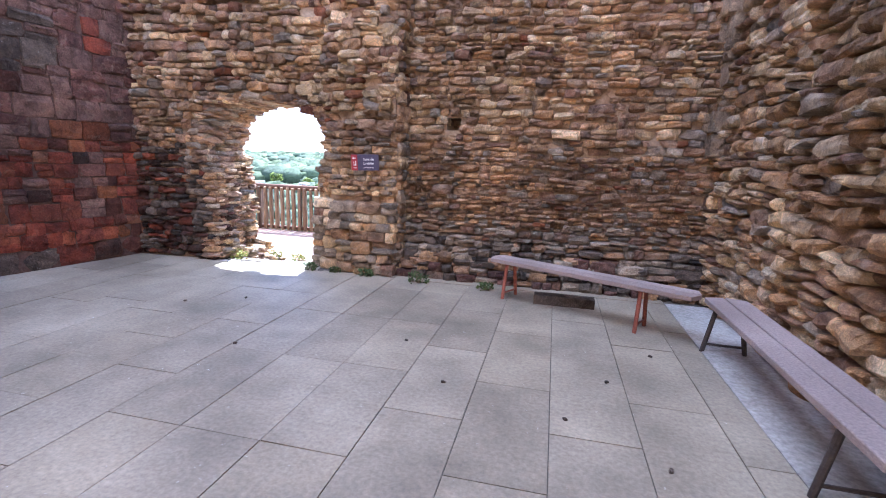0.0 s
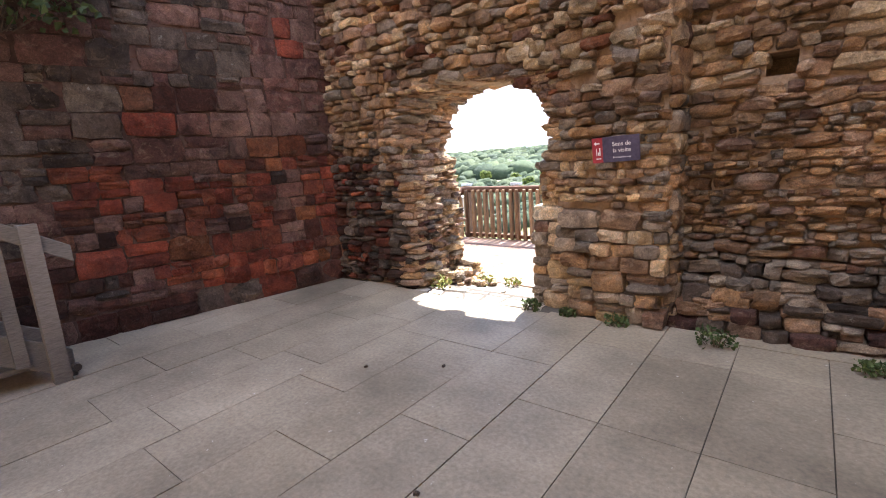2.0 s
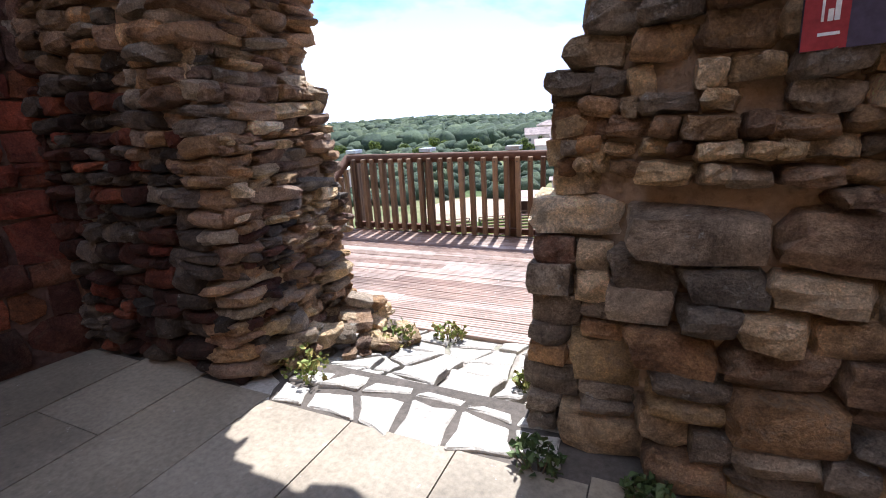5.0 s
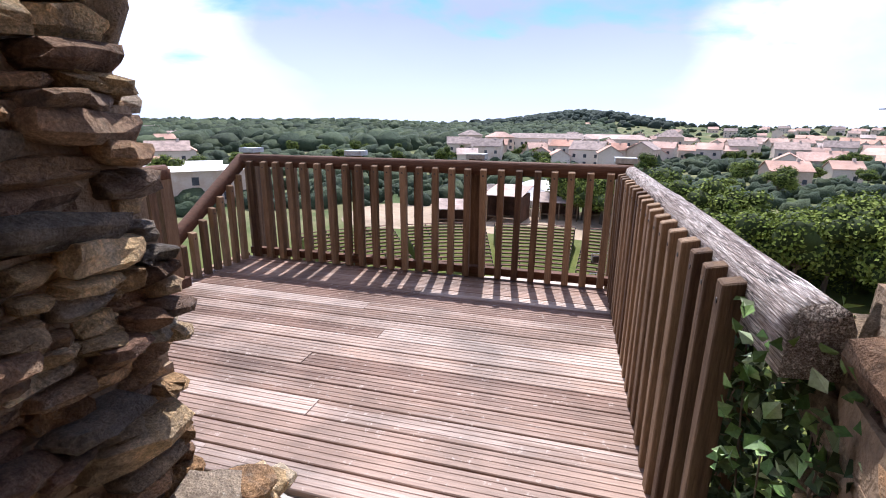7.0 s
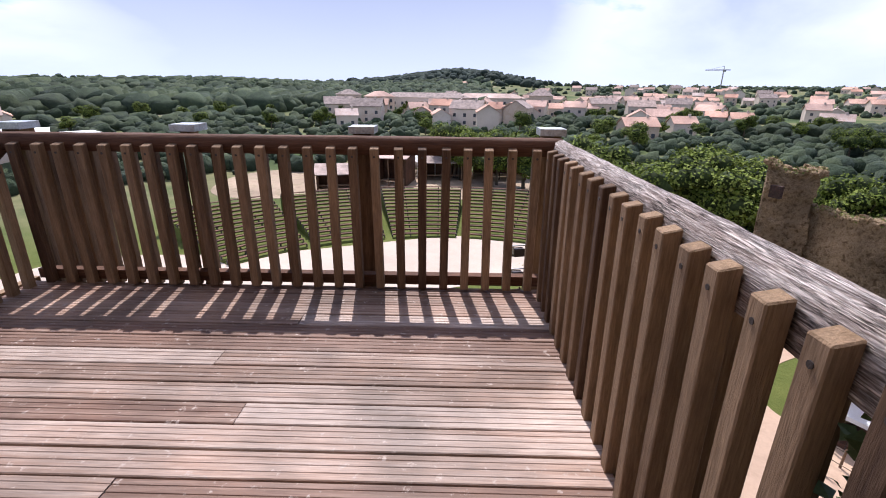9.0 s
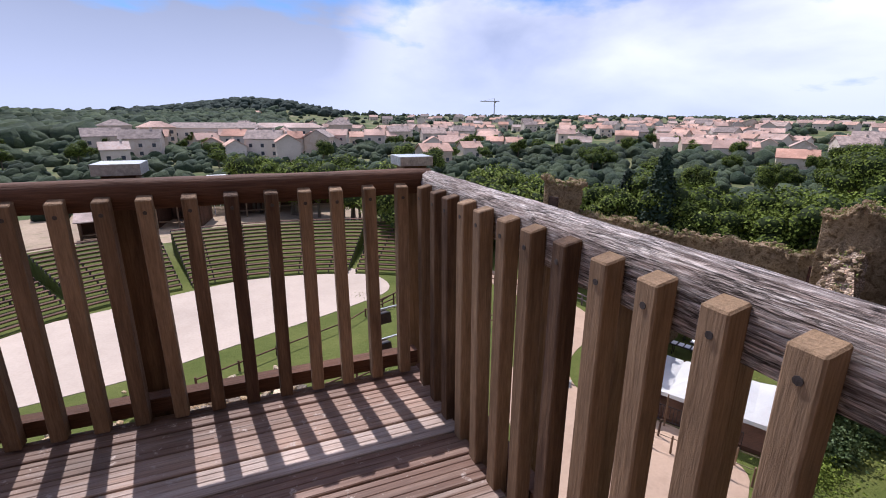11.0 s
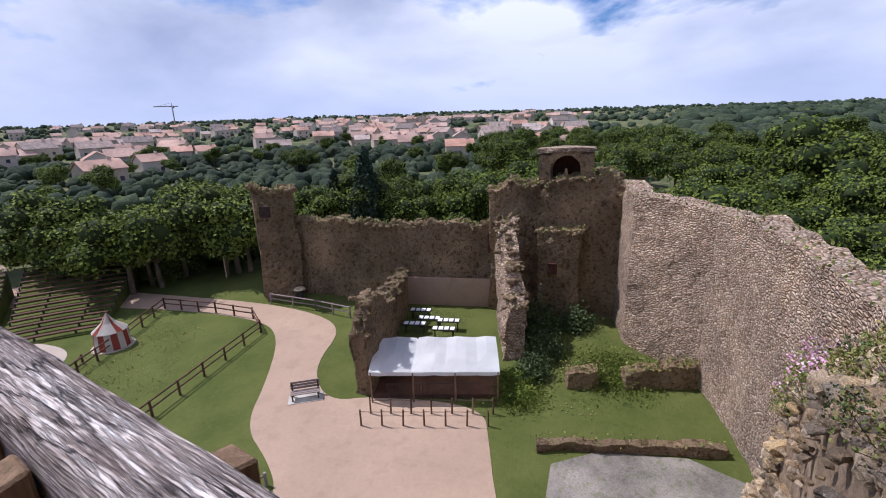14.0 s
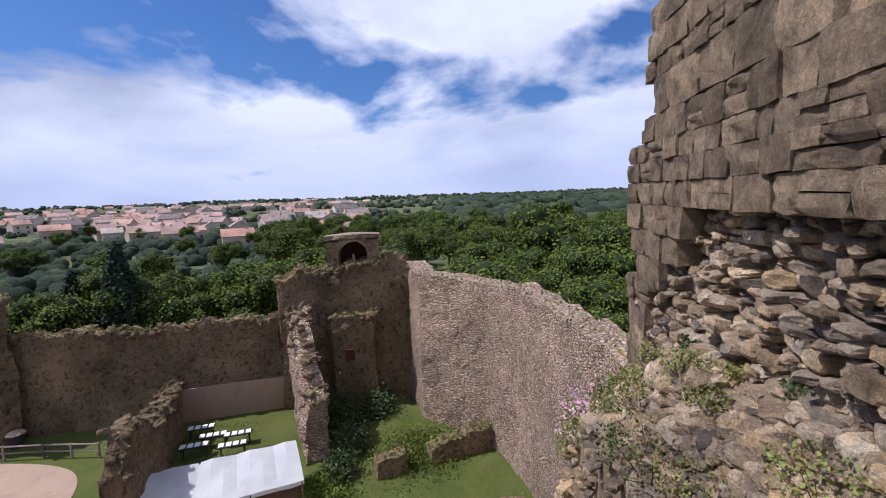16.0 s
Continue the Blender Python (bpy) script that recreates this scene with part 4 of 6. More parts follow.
fence = thing("fence", "brown wooden balustrade along the platform's outer edge", "fence", group="deck balustrades")
log_rail((-6.82, 9.72, 0.86), (-3.12, 9.72, 0.86), 0.1, 0.115, "rail_dark", fence, seed=1.0)
part("bottom_rail", boxed(-6.8, -3.2, 9.68, 9.75, DECK + 0.03, DECK + 0.1, bevel=0.006), "rail_dark", fence)
for x in (-6.8, -5.62, -4.43, -3.17):
    capped_post(fence, x, 9.84, DECK - 0.3, 0.87, 0.03 if x == -5.62 else 0.06)
for i in range(24):
    baluster(fence, -6.68 + i * 0.1475, 9.645, DECK + 0.02, 0.79, 0)
for i in range(12):
    baluster(fence, -6.6 + i * 0.1475, 9.8, DECK - 0.05, 0.78, 0)

fence = thing("fence", "balustrade with a silvered cracked top rail and brown bars", "fence", group="deck balustrades")
log_rail((-3.124, 9.7, 0.853), (-3.124, 6.6, 0.853), 0.106, 0.155, "rail_grey", fence, seed=5.0)
part("bottom_rail", boxed(-3.17, -3.11, 6.9, 9.62, DECK + 0.03, DECK + 0.1, bevel=0.006), "rail_dark", fence)
for i in range(19):
    baluster(fence, -3.205, 9.522 - i * 0.1475, DECK - 0.12, 0.805, -90)
for i in range(6):
    baluster(fence, -3.042, 8.8 - i * 0.34, DECK - 0.1, 0.77, 90)

fence = thing("fence", "balustrade whose top rail drops steeply towards a stair", "fence", group="deck balustrades")
log_rail((-6.84, 9.72, 0.86), (-6.9, 8.72, 0.16), 0.1, 0.1, "rail_dark", fence, seed=8.0)
for i in range(7):
    y = 9.58 - i * 0.13
    baluster(fence, -6.8, y, DECK - 0.06, 0.86 - 0.7 * (9.72 - y) - 0.1, 90)
fence = thing("fence", "short balustrade beside the stair gap", "fence", group="deck balustrades")
log_rail((-6.75, 8.68, 0.83), (-6.85, 7.0, 0.83), 0.11, 0.11, "rail_dark", fence, seed=11.0)
part("post", boxed(-6.82, -6.7, 8.57, 8.69, DECK - 0.2, 0.8, bevel=0.006), "wood", fence)
part("bottom_rail", boxed(-6.86, -6.68, 6.95, 8.73, DECK - 0.04, DECK + 0.08, bevel=0.006), "rail_dark", fence)
for i in range(10):
    baluster(fence, -6.72, 8.49 - i * 0.15, DECK - 0.02, 0.76, 90, 0.07)
part("post_cap", boxed(-6.93, -6.76, 8.1, 8.27, 0.84, 0.885, bevel=0.004), "zinc", fence, "grey zinc cap")

# ---------------------------------------------------------------- rubble and plants by the deck
heap = tagged(new("ruined_wall"), "collapsed stub of rubble wall with pale loose stones and weeds", "ruin", "", "structure")


def heap_z(x, y):
    ridge = 0.15 - 0.12 * max(x, 0) - 0.72 * max(x - 0.9, 0) - 0.5 * max(x - 2.8, 0)
    return ridge - 0.7 * max(y - OUT, 0) - 0.5 * max(y - 7.15, 0) + 0.16 * noise.noise(Vector((x * 1.3, y * 1.6, 2.0)))


hv, hf = [], []
NX, NY = 46, 9
for i in range(NX):
    for j in range(NY):
        x, y = -1.75 + i * 0.25, OUT - 0.15 + j * 0.14
        hv.append((x, y, max(heap_z(x, y), GROUND)))
    hv.append((-1.75 + i * 0.25, OUT - 0.15 + (NY - 1) * 0.14 + 0.12, GROUND - 0.2))
for i in range(NX - 1):
    for j in range(NY):
        a = i * (NY + 1) + j
        hf.append((a, a + NY + 1, a + NY + 2, a + 1))
joined("mass", hv, hf, ["mortar"], None, heap)
mason = Masonry(heap, limit=290)
for i in range(4400):
    x = -1.7 + 7.4 * rng.random() ** 1.25
    y = OUT - 0.05 + rng.random() * 1.15
    s = rng.uniform(0.03, 0.09) * (1.0 + 0.9 * (rng.random() < 0.08))
    zz = heap_z(x, y)
    if y > 7.55:
        zz -= rng.random() * 2.4
        y = 7.6
    q = rng.random()
    mason.add(Matrix.Translation((x, y, zz + s * 0.12)) @ pose(0, 0, 0, rng.uniform(-25, 25), rng.uniform(-25, 25), rng.uniform(0, 360)) @ Matrix.Diagonal((s * 1.7, s * 1.1, s * 0.75, 1)), "rubble" if q < 0.7 else "grey" if q < 0.85 else "pale", i < 290)
mason.done()


def leaf_quads(centres, size, spread_up=0.4, seed=1, normals=None, shape=((0, -0.5), (0.42, -0.05), (0, 0.55), (-0.42, -0.05))):
    """Many small bent leaves about the given centres."""
    r = random.Random(seed)
    v, f = [], []
    for c in centres:
        s = size * r.uniform(0.6, 1.3)
        n = Vector((r.gauss(0, 1), r.gauss(0, 1), r.gauss(spread_up, 0.8)))
        n = n.normalized() if normals is None else (n * 0.6 + normals[len(v) // 4]).normalized()
        t = n.orthogonal().normalized()
        t.rotate(Matrix.Rotation(r.uniform(0, 6.28), 3, n))
        b = n.cross(t)
        base = len(v)
        for i, (p, q) in enumerate(shape):
            v.append(tuple(Vector(c) + t * p * s + b * q * s + n * (0.12 * s if i % 2 else -0.04 * s)))
        f.append((base, base + 1, base + 2))
        f.append((base, base + 2, base + 3))
    return v, f


def plant(name, label, category, centre, size, count, leaf, mat, seed, flower=None, stems=True):
    """A small bushy plant: stems, leaves and, where it blooms, petals."""
    r = random.Random(seed)
    ob = thing(name, label, category, Matrix.Translation(centre))
    pts = []
    for _ in range(count):
        a, u = r.uniform(0, 6.28), r.random() ** 0.5
        pts.append((size[0] * u * math.cos(a), size[1] * u * math.sin(a), size[2] * r.random() ** 0.8))
    v, f = leaf_quads(pts, leaf, 0.3, seed)
    joined("leaves", v, f, [mat], None, ob)
    if stems:
        bm = bmesh.new()
        for p in pts[:: max(1, count // 12)]:
            tube((p[0] * 0.2, p[1] * 0.2, -0.05), p, 0.004, 0.002, 5, bm)
        tagged(part("stem_tangle", bm, "bark", ob), kind="stuff")
    if flower:
        top = [(p[0], p[1], p[2] + size[2] * 0.25) for p in pts if p[2] > size[2] * 0.55][: flower]
        v, f = leaf_quads(top, leaf * 1.1, 0.8, seed + 1)
        joined("blossom", v, f, ["pink"], None, ob, kind="stuff", label="pink and white blossoms")
    return ob


for i, (x, y, s) in enumerate(((2.0, 7.4, 0.3), (1.72, 7.5, 0.25), (2.45, 7.3, 0.26), (2.2, 7.55, 0.22))):
    plant("valerian", "flowering red valerian growing out of the rubble", "plant", (x, y, heap_z(x, y) - 0.05), (s, s, s * 1.4), 620, 0.03, "moss", 40 + i, flower=200)
for i, (x, y, s) in enumerate(((0.9, 7.0, 0.18), (-0.3, 7.1, 0.16), (0.1, 7.5, 0.2), (-0.9, 7.35, 0.26), (1.2, 6.75, 0.14), (-0.55, 6.7, 0.12), (2.1, 6.8, 0.16), (-1.2, 7.0, 0.22), (0.5, 6.85, 0.13), (1.6, 7.1, 0.2), (0.7, 7.45, 0.18), (2.4, 7.05, 0.2), (1.1, 7.4, 0.16), (-0.1, 6.8, 0.1), (1.9, 7.15, 0.14), (0.35, 7.3, 0.26), (-0.4, 7.45, 0.3), (1.35, 7.25, 0.22), (0.8, 7.2, 0.17), (0.1, 7.05, 0.2))):
    plant("weed_tuft", "dry yellow-green weeds rooted between rubble stones", "plant", (x, y, heap_z(x, y)), (s, s, s * 0.9), 420, 0.026, ("moss", "moss", "darkleaf")[i % 3], 60 + i)
for i, (x, y, s) in enumerate(((-4.42, 5.85, 0.15), (-4.3, 6.55, 0.16), (-3.12, 5.62, 0.1), (-4.02, 6.82, 0.12), (-3.3, 6.2, 0.09), (-3.28, 6.6, 0.11), (-1.55, 5.48, 0.14), (-2.3, 5.58, 0.1), (-3.25, 6.75, 0.16), (-2.75, 5.6, 0.08), (-0.7, 5.45, 0.1))):
    zz = -0.2 * smooth01(5.75, 6.95, y)
    plant("weed_tuft", "small green weeds at the foot of the wall", "plant", (x, y, zz), (s, s * 0.7, s * 0.9), 130, 0.035, "moss" if x < -3.2 else "darkleaf", 80 + i)
plant("ivy", "leafy vine climbing over the end of the rail", "plant", (-3.08, 6.68, -0.4), (0.14, 0.24, 1.2), 640, 0.038, "ivy", 95)
plant("ivy", "dark vine leaves beneath the end of the rail", "plant", (-3.02, 6.85, -0.75), (0.14, 0.55, 1.4), 3600, 0.042, "darkleaf", 96)
pt = LEFT_A + way * 3.2
plant("hanging_bush", "dark bush hanging high on the slanting wall", "plant", (pt.x + 0.25, pt.y, 2.75), (0.5, 0.75, 0.75), 900, 0.08, "darkleaf", 97)
pt = LEFT_A + way * 3.5
plant("hanging_bush", "green bush hanging high on the slanting wall", "plant", (pt.x + 0.35, pt.y, 3.1), (0.45, 0.6, 0.5), 300, 0.08, "ivy", 98)

# fallen stones at the foot of the doorway
fr = random.Random(31)
for i in range(46):
    u = fr.random()
    y = 5.86 + 0.95 * u
    side = fr.random() ** 1.6
    x = -4.62 + 0.1 * smooth01(5.9, 6.5, y) + 0.3 * side * (0.45 + 0.55 * smooth01(5.9, 6.5, y))
    s = fr.uniform(0.07, 0.17) * (1.15 - 0.5 * side)
    z = -0.2 * smooth01(5.75, 6.95, y) + 0.3 * (1 - side) ** 1.5 * fr.uniform(0.2, 1.0) + s * 0.2
    tagged(part("fallen_stone", stone_mesh(i % 14, ("pale", "grey", "brown", "pale")[i % 4]), None, at=Matrix.Translation((x, y, z)) @ pose(0, 0, 0, fr.uniform(-20, 20), fr.uniform(-20, 20), fr.uniform(0, 180)) @ Matrix.Diagonal((s * 1.35, s, s * 0.55, 1))), "broken stone fallen beside the doorway", "stone", "fallen stones")

# ---------------------------------------------------------------- furniture of the room


def bench(a, b, w, h, legs, label, leg_mat, at_ends=0.3):
    """A long bench of two boards on splayed iron trestles."""
    a, b = Vector((*a, 0)), Vector((*b, 0))
    d = (b - a).normalized()
    n = (b - a).length
    m = Matrix((d, Vector((-d.y, d.x, 0)), Vector((0, 0, 1)))).transposed().to_4x4()
    m.translation = a
    ob = thing("bench", label, "bench", m, "benches in the room")
    for s in (-1, 1):
        y0, y1 = (0.006, w / 2) if s > 0 else (-w / 2, -0.006)
        bm = bmesh.new()
        vs = box(bm, 0, n, y0, y1, h - 0.045, h)
        for v in vs:
            outer = abs(v.co.y) > w * 0.4
            if outer:
                v.co.x += 0.05 if v.co.x < 0.1 else -0.05
        bmesh.ops.bevel(bm, geom=bm.edges[:], offset=0.005, segments=1, affect="EDGES")
        part("seat_board", bm, "bench", ob)
    for x in legs:
        for s in (-1, 1):
            part("leg", tube((x, s * w * 0.5, 0.0), (x, s * w * 0.28, h - 0.045), 0.02, 0.02, 8), leg_mat, ob)
        part("cross_bar", tube((x, -w * 0.46, 0.07), (x, w * 0.46, 0.07), 0.011, sides=6), leg_mat, ob)
        part("bracket", boxed(x - 0.02, x + 0.02, -w * 0.36, w * 0.36, h - 0.062, h - 0.045), leg_mat, ob)
    return ob


bench((-0.6, 5.38), (1.36, 4.36), 0.28, 0.45, (0.24, 1.72), "weathered plank bench on rusty red iron legs", "rust")
bench((1.53, 4.34), (1.5, 1.9), 0.33, 0.45, (0.16, 2.0), "weathered plank bench on dark iron legs against the wall", "iron")
sleeper = tagged(part("timber_block", boxed(-0.1, 0.55, 5.08, 5.24, 0.0, 0.1, bevel=0.012, m=None), "dark"), "dark timber block lying on the floor under the bench", "timber")

# wooden stair with its open balustrade
stair = thing("wooden_stair", "grey wooden stair with open balustrade rising along the wall", "stair")
SX = -5.58
rise_s = 0.62


def sloped(x0, x1, y0, z0, y1, z1, t):
    bm = bmesh.new()
    vs = []
    for x in (x0, x1):
        vs.append([bm.verts.new((x, y, z)) for y, z in ((y0, z0), (y1, z1), (y1, z1 + t), (y0, z0 + t))])
    bm.faces.new(vs[0])
    bm.faces.new(vs[1][::-1])
    for i in range(4):
        j = (i + 1) % 4
        bm.faces.new((vs[0][j], vs[0][i], vs[1][i], vs[1][j]))
    bmesh.ops.recalc_face_normals(bm, faces=bm.faces[:])
    bmesh.ops.bevel(bm, geom=bm.edges[:], offset=0.006, segments=1, affect="EDGES")
    return bm


for x in (SX, SX - 0.82):
    part("stringer", sloped(x - 0.03, x + 0.03, 2.62, -0.02, -1.6, 2.6, 0.24), "stairwood", stair)
part("handrail", sloped(SX - 0.02, SX + 0.09, 2.74, 0.9, -1.4, 3.47, 0.13), "stairwood", stair)
part("newel", boxed(SX + 0.02, SX + 0.11, 2.46, 2.57, 0.0, 1.22, bevel=0.008), "stairwood", stair)
for i in range(1, 18):
    y = 2.5 - i * 0.185
    z0 = (2.62 - y) * rise_s - 0.02
    part("baluster", boxed(SX + 0.03, SX + 0.07, y - 0.04, y + 0.04, z0 + 0.02, z0 + 1.02, bevel=0.005), "stairwood", stair)
for i in range(13):
    part("tread", boxed(SX - 0.8, SX, 2.45 - i * 0.3 - 0.26, 2.45 - i * 0.3, 0.14 + i * 0.186, 0.18 + i * 0.186, bevel=0.005), "stairwood", stair)
part("bolt", tube((SX + 0.1, 2.6, 0.1), (SX + 0.16, 2.6, 0.1), 0.03, sides=8), "iron", stair)


def lettering(text, size, m, parent, material="white", align="CENTER"):
    cu = bpy.data.curves.new("text", "FONT")
    cu.body, cu.size, cu.extrude, cu.align_x = text, size, 0.0006, align
    ob = new("lettering", cu)
    me = bpy.data.meshes.new_from_object(ob)
    bpy.data.objects.remove(ob)
    bpy.data.curves.remove(cu)
    return part("lettering", me, material, parent, at=m)


def bar(m, x0, x1, z0, z1, parent, name="print", material="white"):
    bm = bmesh.new()
    box(bm, x0, x1, -0.0015, 0, z0, z1)
    return part(name, bm, material, parent, at=m)


sign = thing("sign", "dark plum sign with red arrow field on the stone pier", "sign", pose(-2.32, IN - 0.15, 1.37, 4, -2, 0))
part("panel", boxed(-0.185, 0.185, 0.0, 0.012, 0, 0.2, bevel=0.003), "sign", sign)
part("arrow_field", boxed(-0.184, -0.1, -0.003, 0.0, 0.001, 0.199), "signred", sign)
stand = pose(0, 0, 0, 90, 0, 0)
lettering("Sens de", 0.047, Matrix.Translation((0.05, -0.002, 0.125)) @ stand, sign)
lettering("la visite", 0.047, Matrix.Translation((0.05, -0.002, 0.075)) @ stand, sign)
lettering("Proceed this way", 0.02, Matrix.Translation((0.05, -0.002, 0.03)) @ stand, sign)
bm = bmesh.new()
for tri in (((-0.17, 0.155), (-0.15, 0.172), (-0.15, 0.138)), ((-0.15, 0.15), (-0.15, 0.16), (-0.122, 0.16)), ((-0.15, 0.15), (-0.122, 0.16), (-0.122, 0.15))):
    bm.faces.new([bm.verts.new((x, -0.0045, z)) for x, z in tri])
part("arrow", bm, "white", sign)
for x0, x1, z0, z1 in ((-0.152, -0.147, 0.06, 0.115), (-0.14, -0.13, 0.06, 0.085), (-0.128, -0.118, 0.06, 0.12), (-0.155, -0.115, 0.03, 0.037)):
    bar(Matrix.Translation((0, -0.003, 0)), x0, x1, z0, z1, sign, "pictogram")
sign = thing("sign", "red and plum capacity sign fixed to the stair balusters", "sign", pose(SX + 0.09, 1.86, 1.17, 0, 0, 90))
part("panel", boxed(-0.32, 0.26, -0.012, 0.0, 0, 0.21, bevel=0.003), "signred", sign)
part("text_field", boxed(-0.32, 0.12, -0.015, -0.012, 0.001, 0.209), "sign", sign)
lettering("Capacité", 0.045, Matrix.Translation((-0.1, -0.016, 0.15)) @ stand, sign)
lettering("maximum", 0.04, Matrix.Translation((-0.1, -0.016, 0.11)) @ stand, sign)
lettering("10 personnes", 0.045, Matrix.Translation((-0.1, -0.016, 0.065)) @ stand, sign)
bar(Matrix.Translation((0, -0.016, 0)), -0.27, 0.08, 0.035, 0.043, sign)
bar(Matrix.Translation((0, -0.013, 0)), 0.17, 0.21, 0.08, 0.16, sign, "pictogram")
for i, (x, y) in enumerate(((-0.62, 2.95), (0.5, 3.3), (0.72, 2.35), (0.2, 2.7), (-1.1, 3.6), (-2.4, 3.1), (-3.6, 3.9), (-3.1, 4.2), (0.9, 3.9))):
    tagged(part("pebble", stone_mesh(i, "dark"), None, at=Matrix.Translation((x, y, 0.006)) @ pose(0, 0, 0, 0, 0, 40 * i) @ Matrix.Diagonal((0.03, 0.02, 0.016, 1))), "small dark pebble lying on the floor slabs", "pebble", "pebbles on the floor")

# ---------------------------------------------------------------- castle courtyard


def flat_area(name, pts, material, z, label, smooth_n=3, kind="structure", category="path"):
    """A thin ground cover with rounded outline."""
    for _ in range(smooth_n):
        q = []
        for a, b in zip(pts, pts[1:] + pts[:1]):
            q += [(a[0] * 0.75 + b[0] * 0.25, a[1] * 0.75 + b[1] * 0.25), (a[0] * 0.25 + b[0] * 0.75, a[1] * 0.25 + b[1] * 0.75)]
        pts = q
    bm = bmesh.new()
    bm.faces.new([bm.verts.new((x, y, z)) for x, y in pts])
    r = bmesh.ops.extrude_face_region(bm, geom=bm.faces[:])
    for v in r["geom"]:
        if isinstance(v, bmesh.types.BMVert):
            v.co.z -= 0.2
    bmesh.ops.recalc_face_normals(bm, faces=bm.faces[:])
    bmesh.ops.triangulate(bm, faces=[f for f in bm.faces if len(f.verts) > 4])
    return tagged(part(name, bm, material), label, category, "", kind)


G = GROUND
flat_area("path", [(6, 23), (7.2, 25.2), (8.2, 28.4), (11.5, 31), (15.8, 35.2), (17.2, 38.8), (15.2, 47), (10.5, 57), (4, 68), (8, 72), (13, 62), (17, 50), (19.6, 41.6), (20.2, 35.5), (18.9, 32), (14.5, 30), (12.5, 27.5), (12.3, 25.8), (13.5, 24.6), (16, 18.6), (13.2, 16.8), (10.7, 15.3), (5, 11), (-2, 14), (0, 19)], "sand", G + 0.03, "sandy footpath winding through the castle yard")
flat_area("arena", [(-40, 33), (-13.3, 36), (-6, 39.3), (3.5, 43.5), (7.5, 46), (6, 52), (2.5, 54.5), (-5, 53.5), (-15, 49.5), (-22, 47), (-40, 46)], "arena", G + 0.035, "pale sandy arena before the seats", category="sand")
flat_area("gravel_yard", [(17.8, 7.0), (14.6, 14.2), (10.6, 13.2), (8.5, 9.0), (13, 5.5)], "gravel", G + 0.03, "grey gravel floor of a ruined building", 1, category="gravel")


def ruin(name, pts, thick, label, material, cell=0.45, rag=0.35, wob=0.12, seed=0.0, parent=None):
    """A ruined wall along points (x, y, top): uneven faces, ragged top."""
    P = [Vector(p) for p in pts]
    line = []
    for a, b in zip(P, P[1:]):
        n = max(1, int((Vector((b.x, b.y, 0)) - Vector((a.x, a.y, 0))).length / cell))
        line += [a.lerp(b, i / n) for i in range(n)]
    line.append(P[-1])
    v, f = [], []
    tops = []
    for i, p in enumerate(line):
        d = (line[min(i + 1, len(line) - 1)] - line[max(i - 1, 0)])
        d.z = 0
        d.normalize()
        nrm = Vector((-d.y, d.x, 0))
        top = p.z + rag * 1.5 * noise.noise(Vector((p.x * 0.8, p.y * 0.8, seed))) + rag * 0.5 * noise.noise(Vector((p.x * 2.6, p.y * 2.6, seed)))
        tops.append((p, nrm, top))
    rows = max(2, int((max(t[2] for t in tops) - G) / cell))
    ring = rows * 2 + 2
    for p, nrm, top in tops:
        col = []
        for s in (-1, 1):
            seq = range(rows + 1) if s < 0 else range(rows, -1, -1)
            for k in seq:
                zz = G - 0.3 + (top - G + 0.3) * k / rows
                c = Vector((p.x, p.y, zz)) + nrm * (s * thick / 2 * (1 - 0.12 * k / rows))
                c += Vector([noise.noise(c * 1.1 + Vector((seed + 11 * j, 0, 0))) + 0.9 * noise.noise(c * 0.35 + Vector((seed, 9 * j, 0))) + 0.5 * noise.noise(c * 2.9 + Vector((seed, 5 * j, 3))) for j in range(3)]) * wob * 1.25
                col.append(tuple(c))
        v += col
    for i in range(len(tops) - 1):
        for k in range(ring - 1):
            a = i * ring + k
            f.append((a, a + ring, a + ring + 1, a + 1))
    f.append(tuple(range(ring)))
    f.append(tuple(range((len(tops) - 1) * ring, len(tops) * ring))[::-1])
    ob = joined(name, v, f, [material], None, parent)
    if parent is None:
        tagged(ob, label, "ruin wall", "castle walls", "structure")
    pts = []
    for p, nrm, top in tops:
        for _ in range(int(28 * thick)):
            c = Vector((p.x, p.y, top)) + nrm * rng.uniform(-0.5, 0.5) * thick + Vector((rng.uniform(-0.3, 0.3), rng.uniform(-0.3, 0.3), rng.uniform(-0.05, 0.16)))
            pts.append(c)
    return ob, pts


tufts = []
curtain, t1 = ruin("curtain_wall", [(31.0, 14.6, -3.6), (27.4, 13.2, -3.9), (26.0, 10.6, -4.0), (24.4, 8.6, -4.0), (21.5, 7.0, -3.8), (17.5, 5.6, -3.9), (12, 4.4, -3.8), (6, 4.2, -3.6)], 1.6, "tall curtain wall of small pinkish rubble stones", "rubblewall", 0.4, 0.11, 0.1, 1.0)
back, t2 = ruin("enclosure_wall", [(22.6, 42.2, -6.5), (23.6, 40.6, -7.1), (26.3, 31.6, -7.3), (29.4, 24.2, -7.1)], 1.2, "sunlit enclosure wall with grassy ragged top", "castle", 0.45, 0.35, 0.15, 2.0)
tower, t3 = ruin("corner_tower", [(20.7, 43.0, -4.3), (23.3, 41.1, -4.6)], 2.6, "square corner tower stub with a narrow slit", "castle", 0.45, 0.35, 0.18, 3.0)
keep, t4 = ruin("ruined_keep", [(29.2, 24.8, -4.2), (30.4, 21.8, -4.0), (31.3, 18.8, -3.5), (31.9, 16.5, -3.2), (32.2, 14.6, -4.4)], 3.0, "ruined keep wall overgrown with grass", "castle", 0.45, 0.4, 0.18, 4.0)
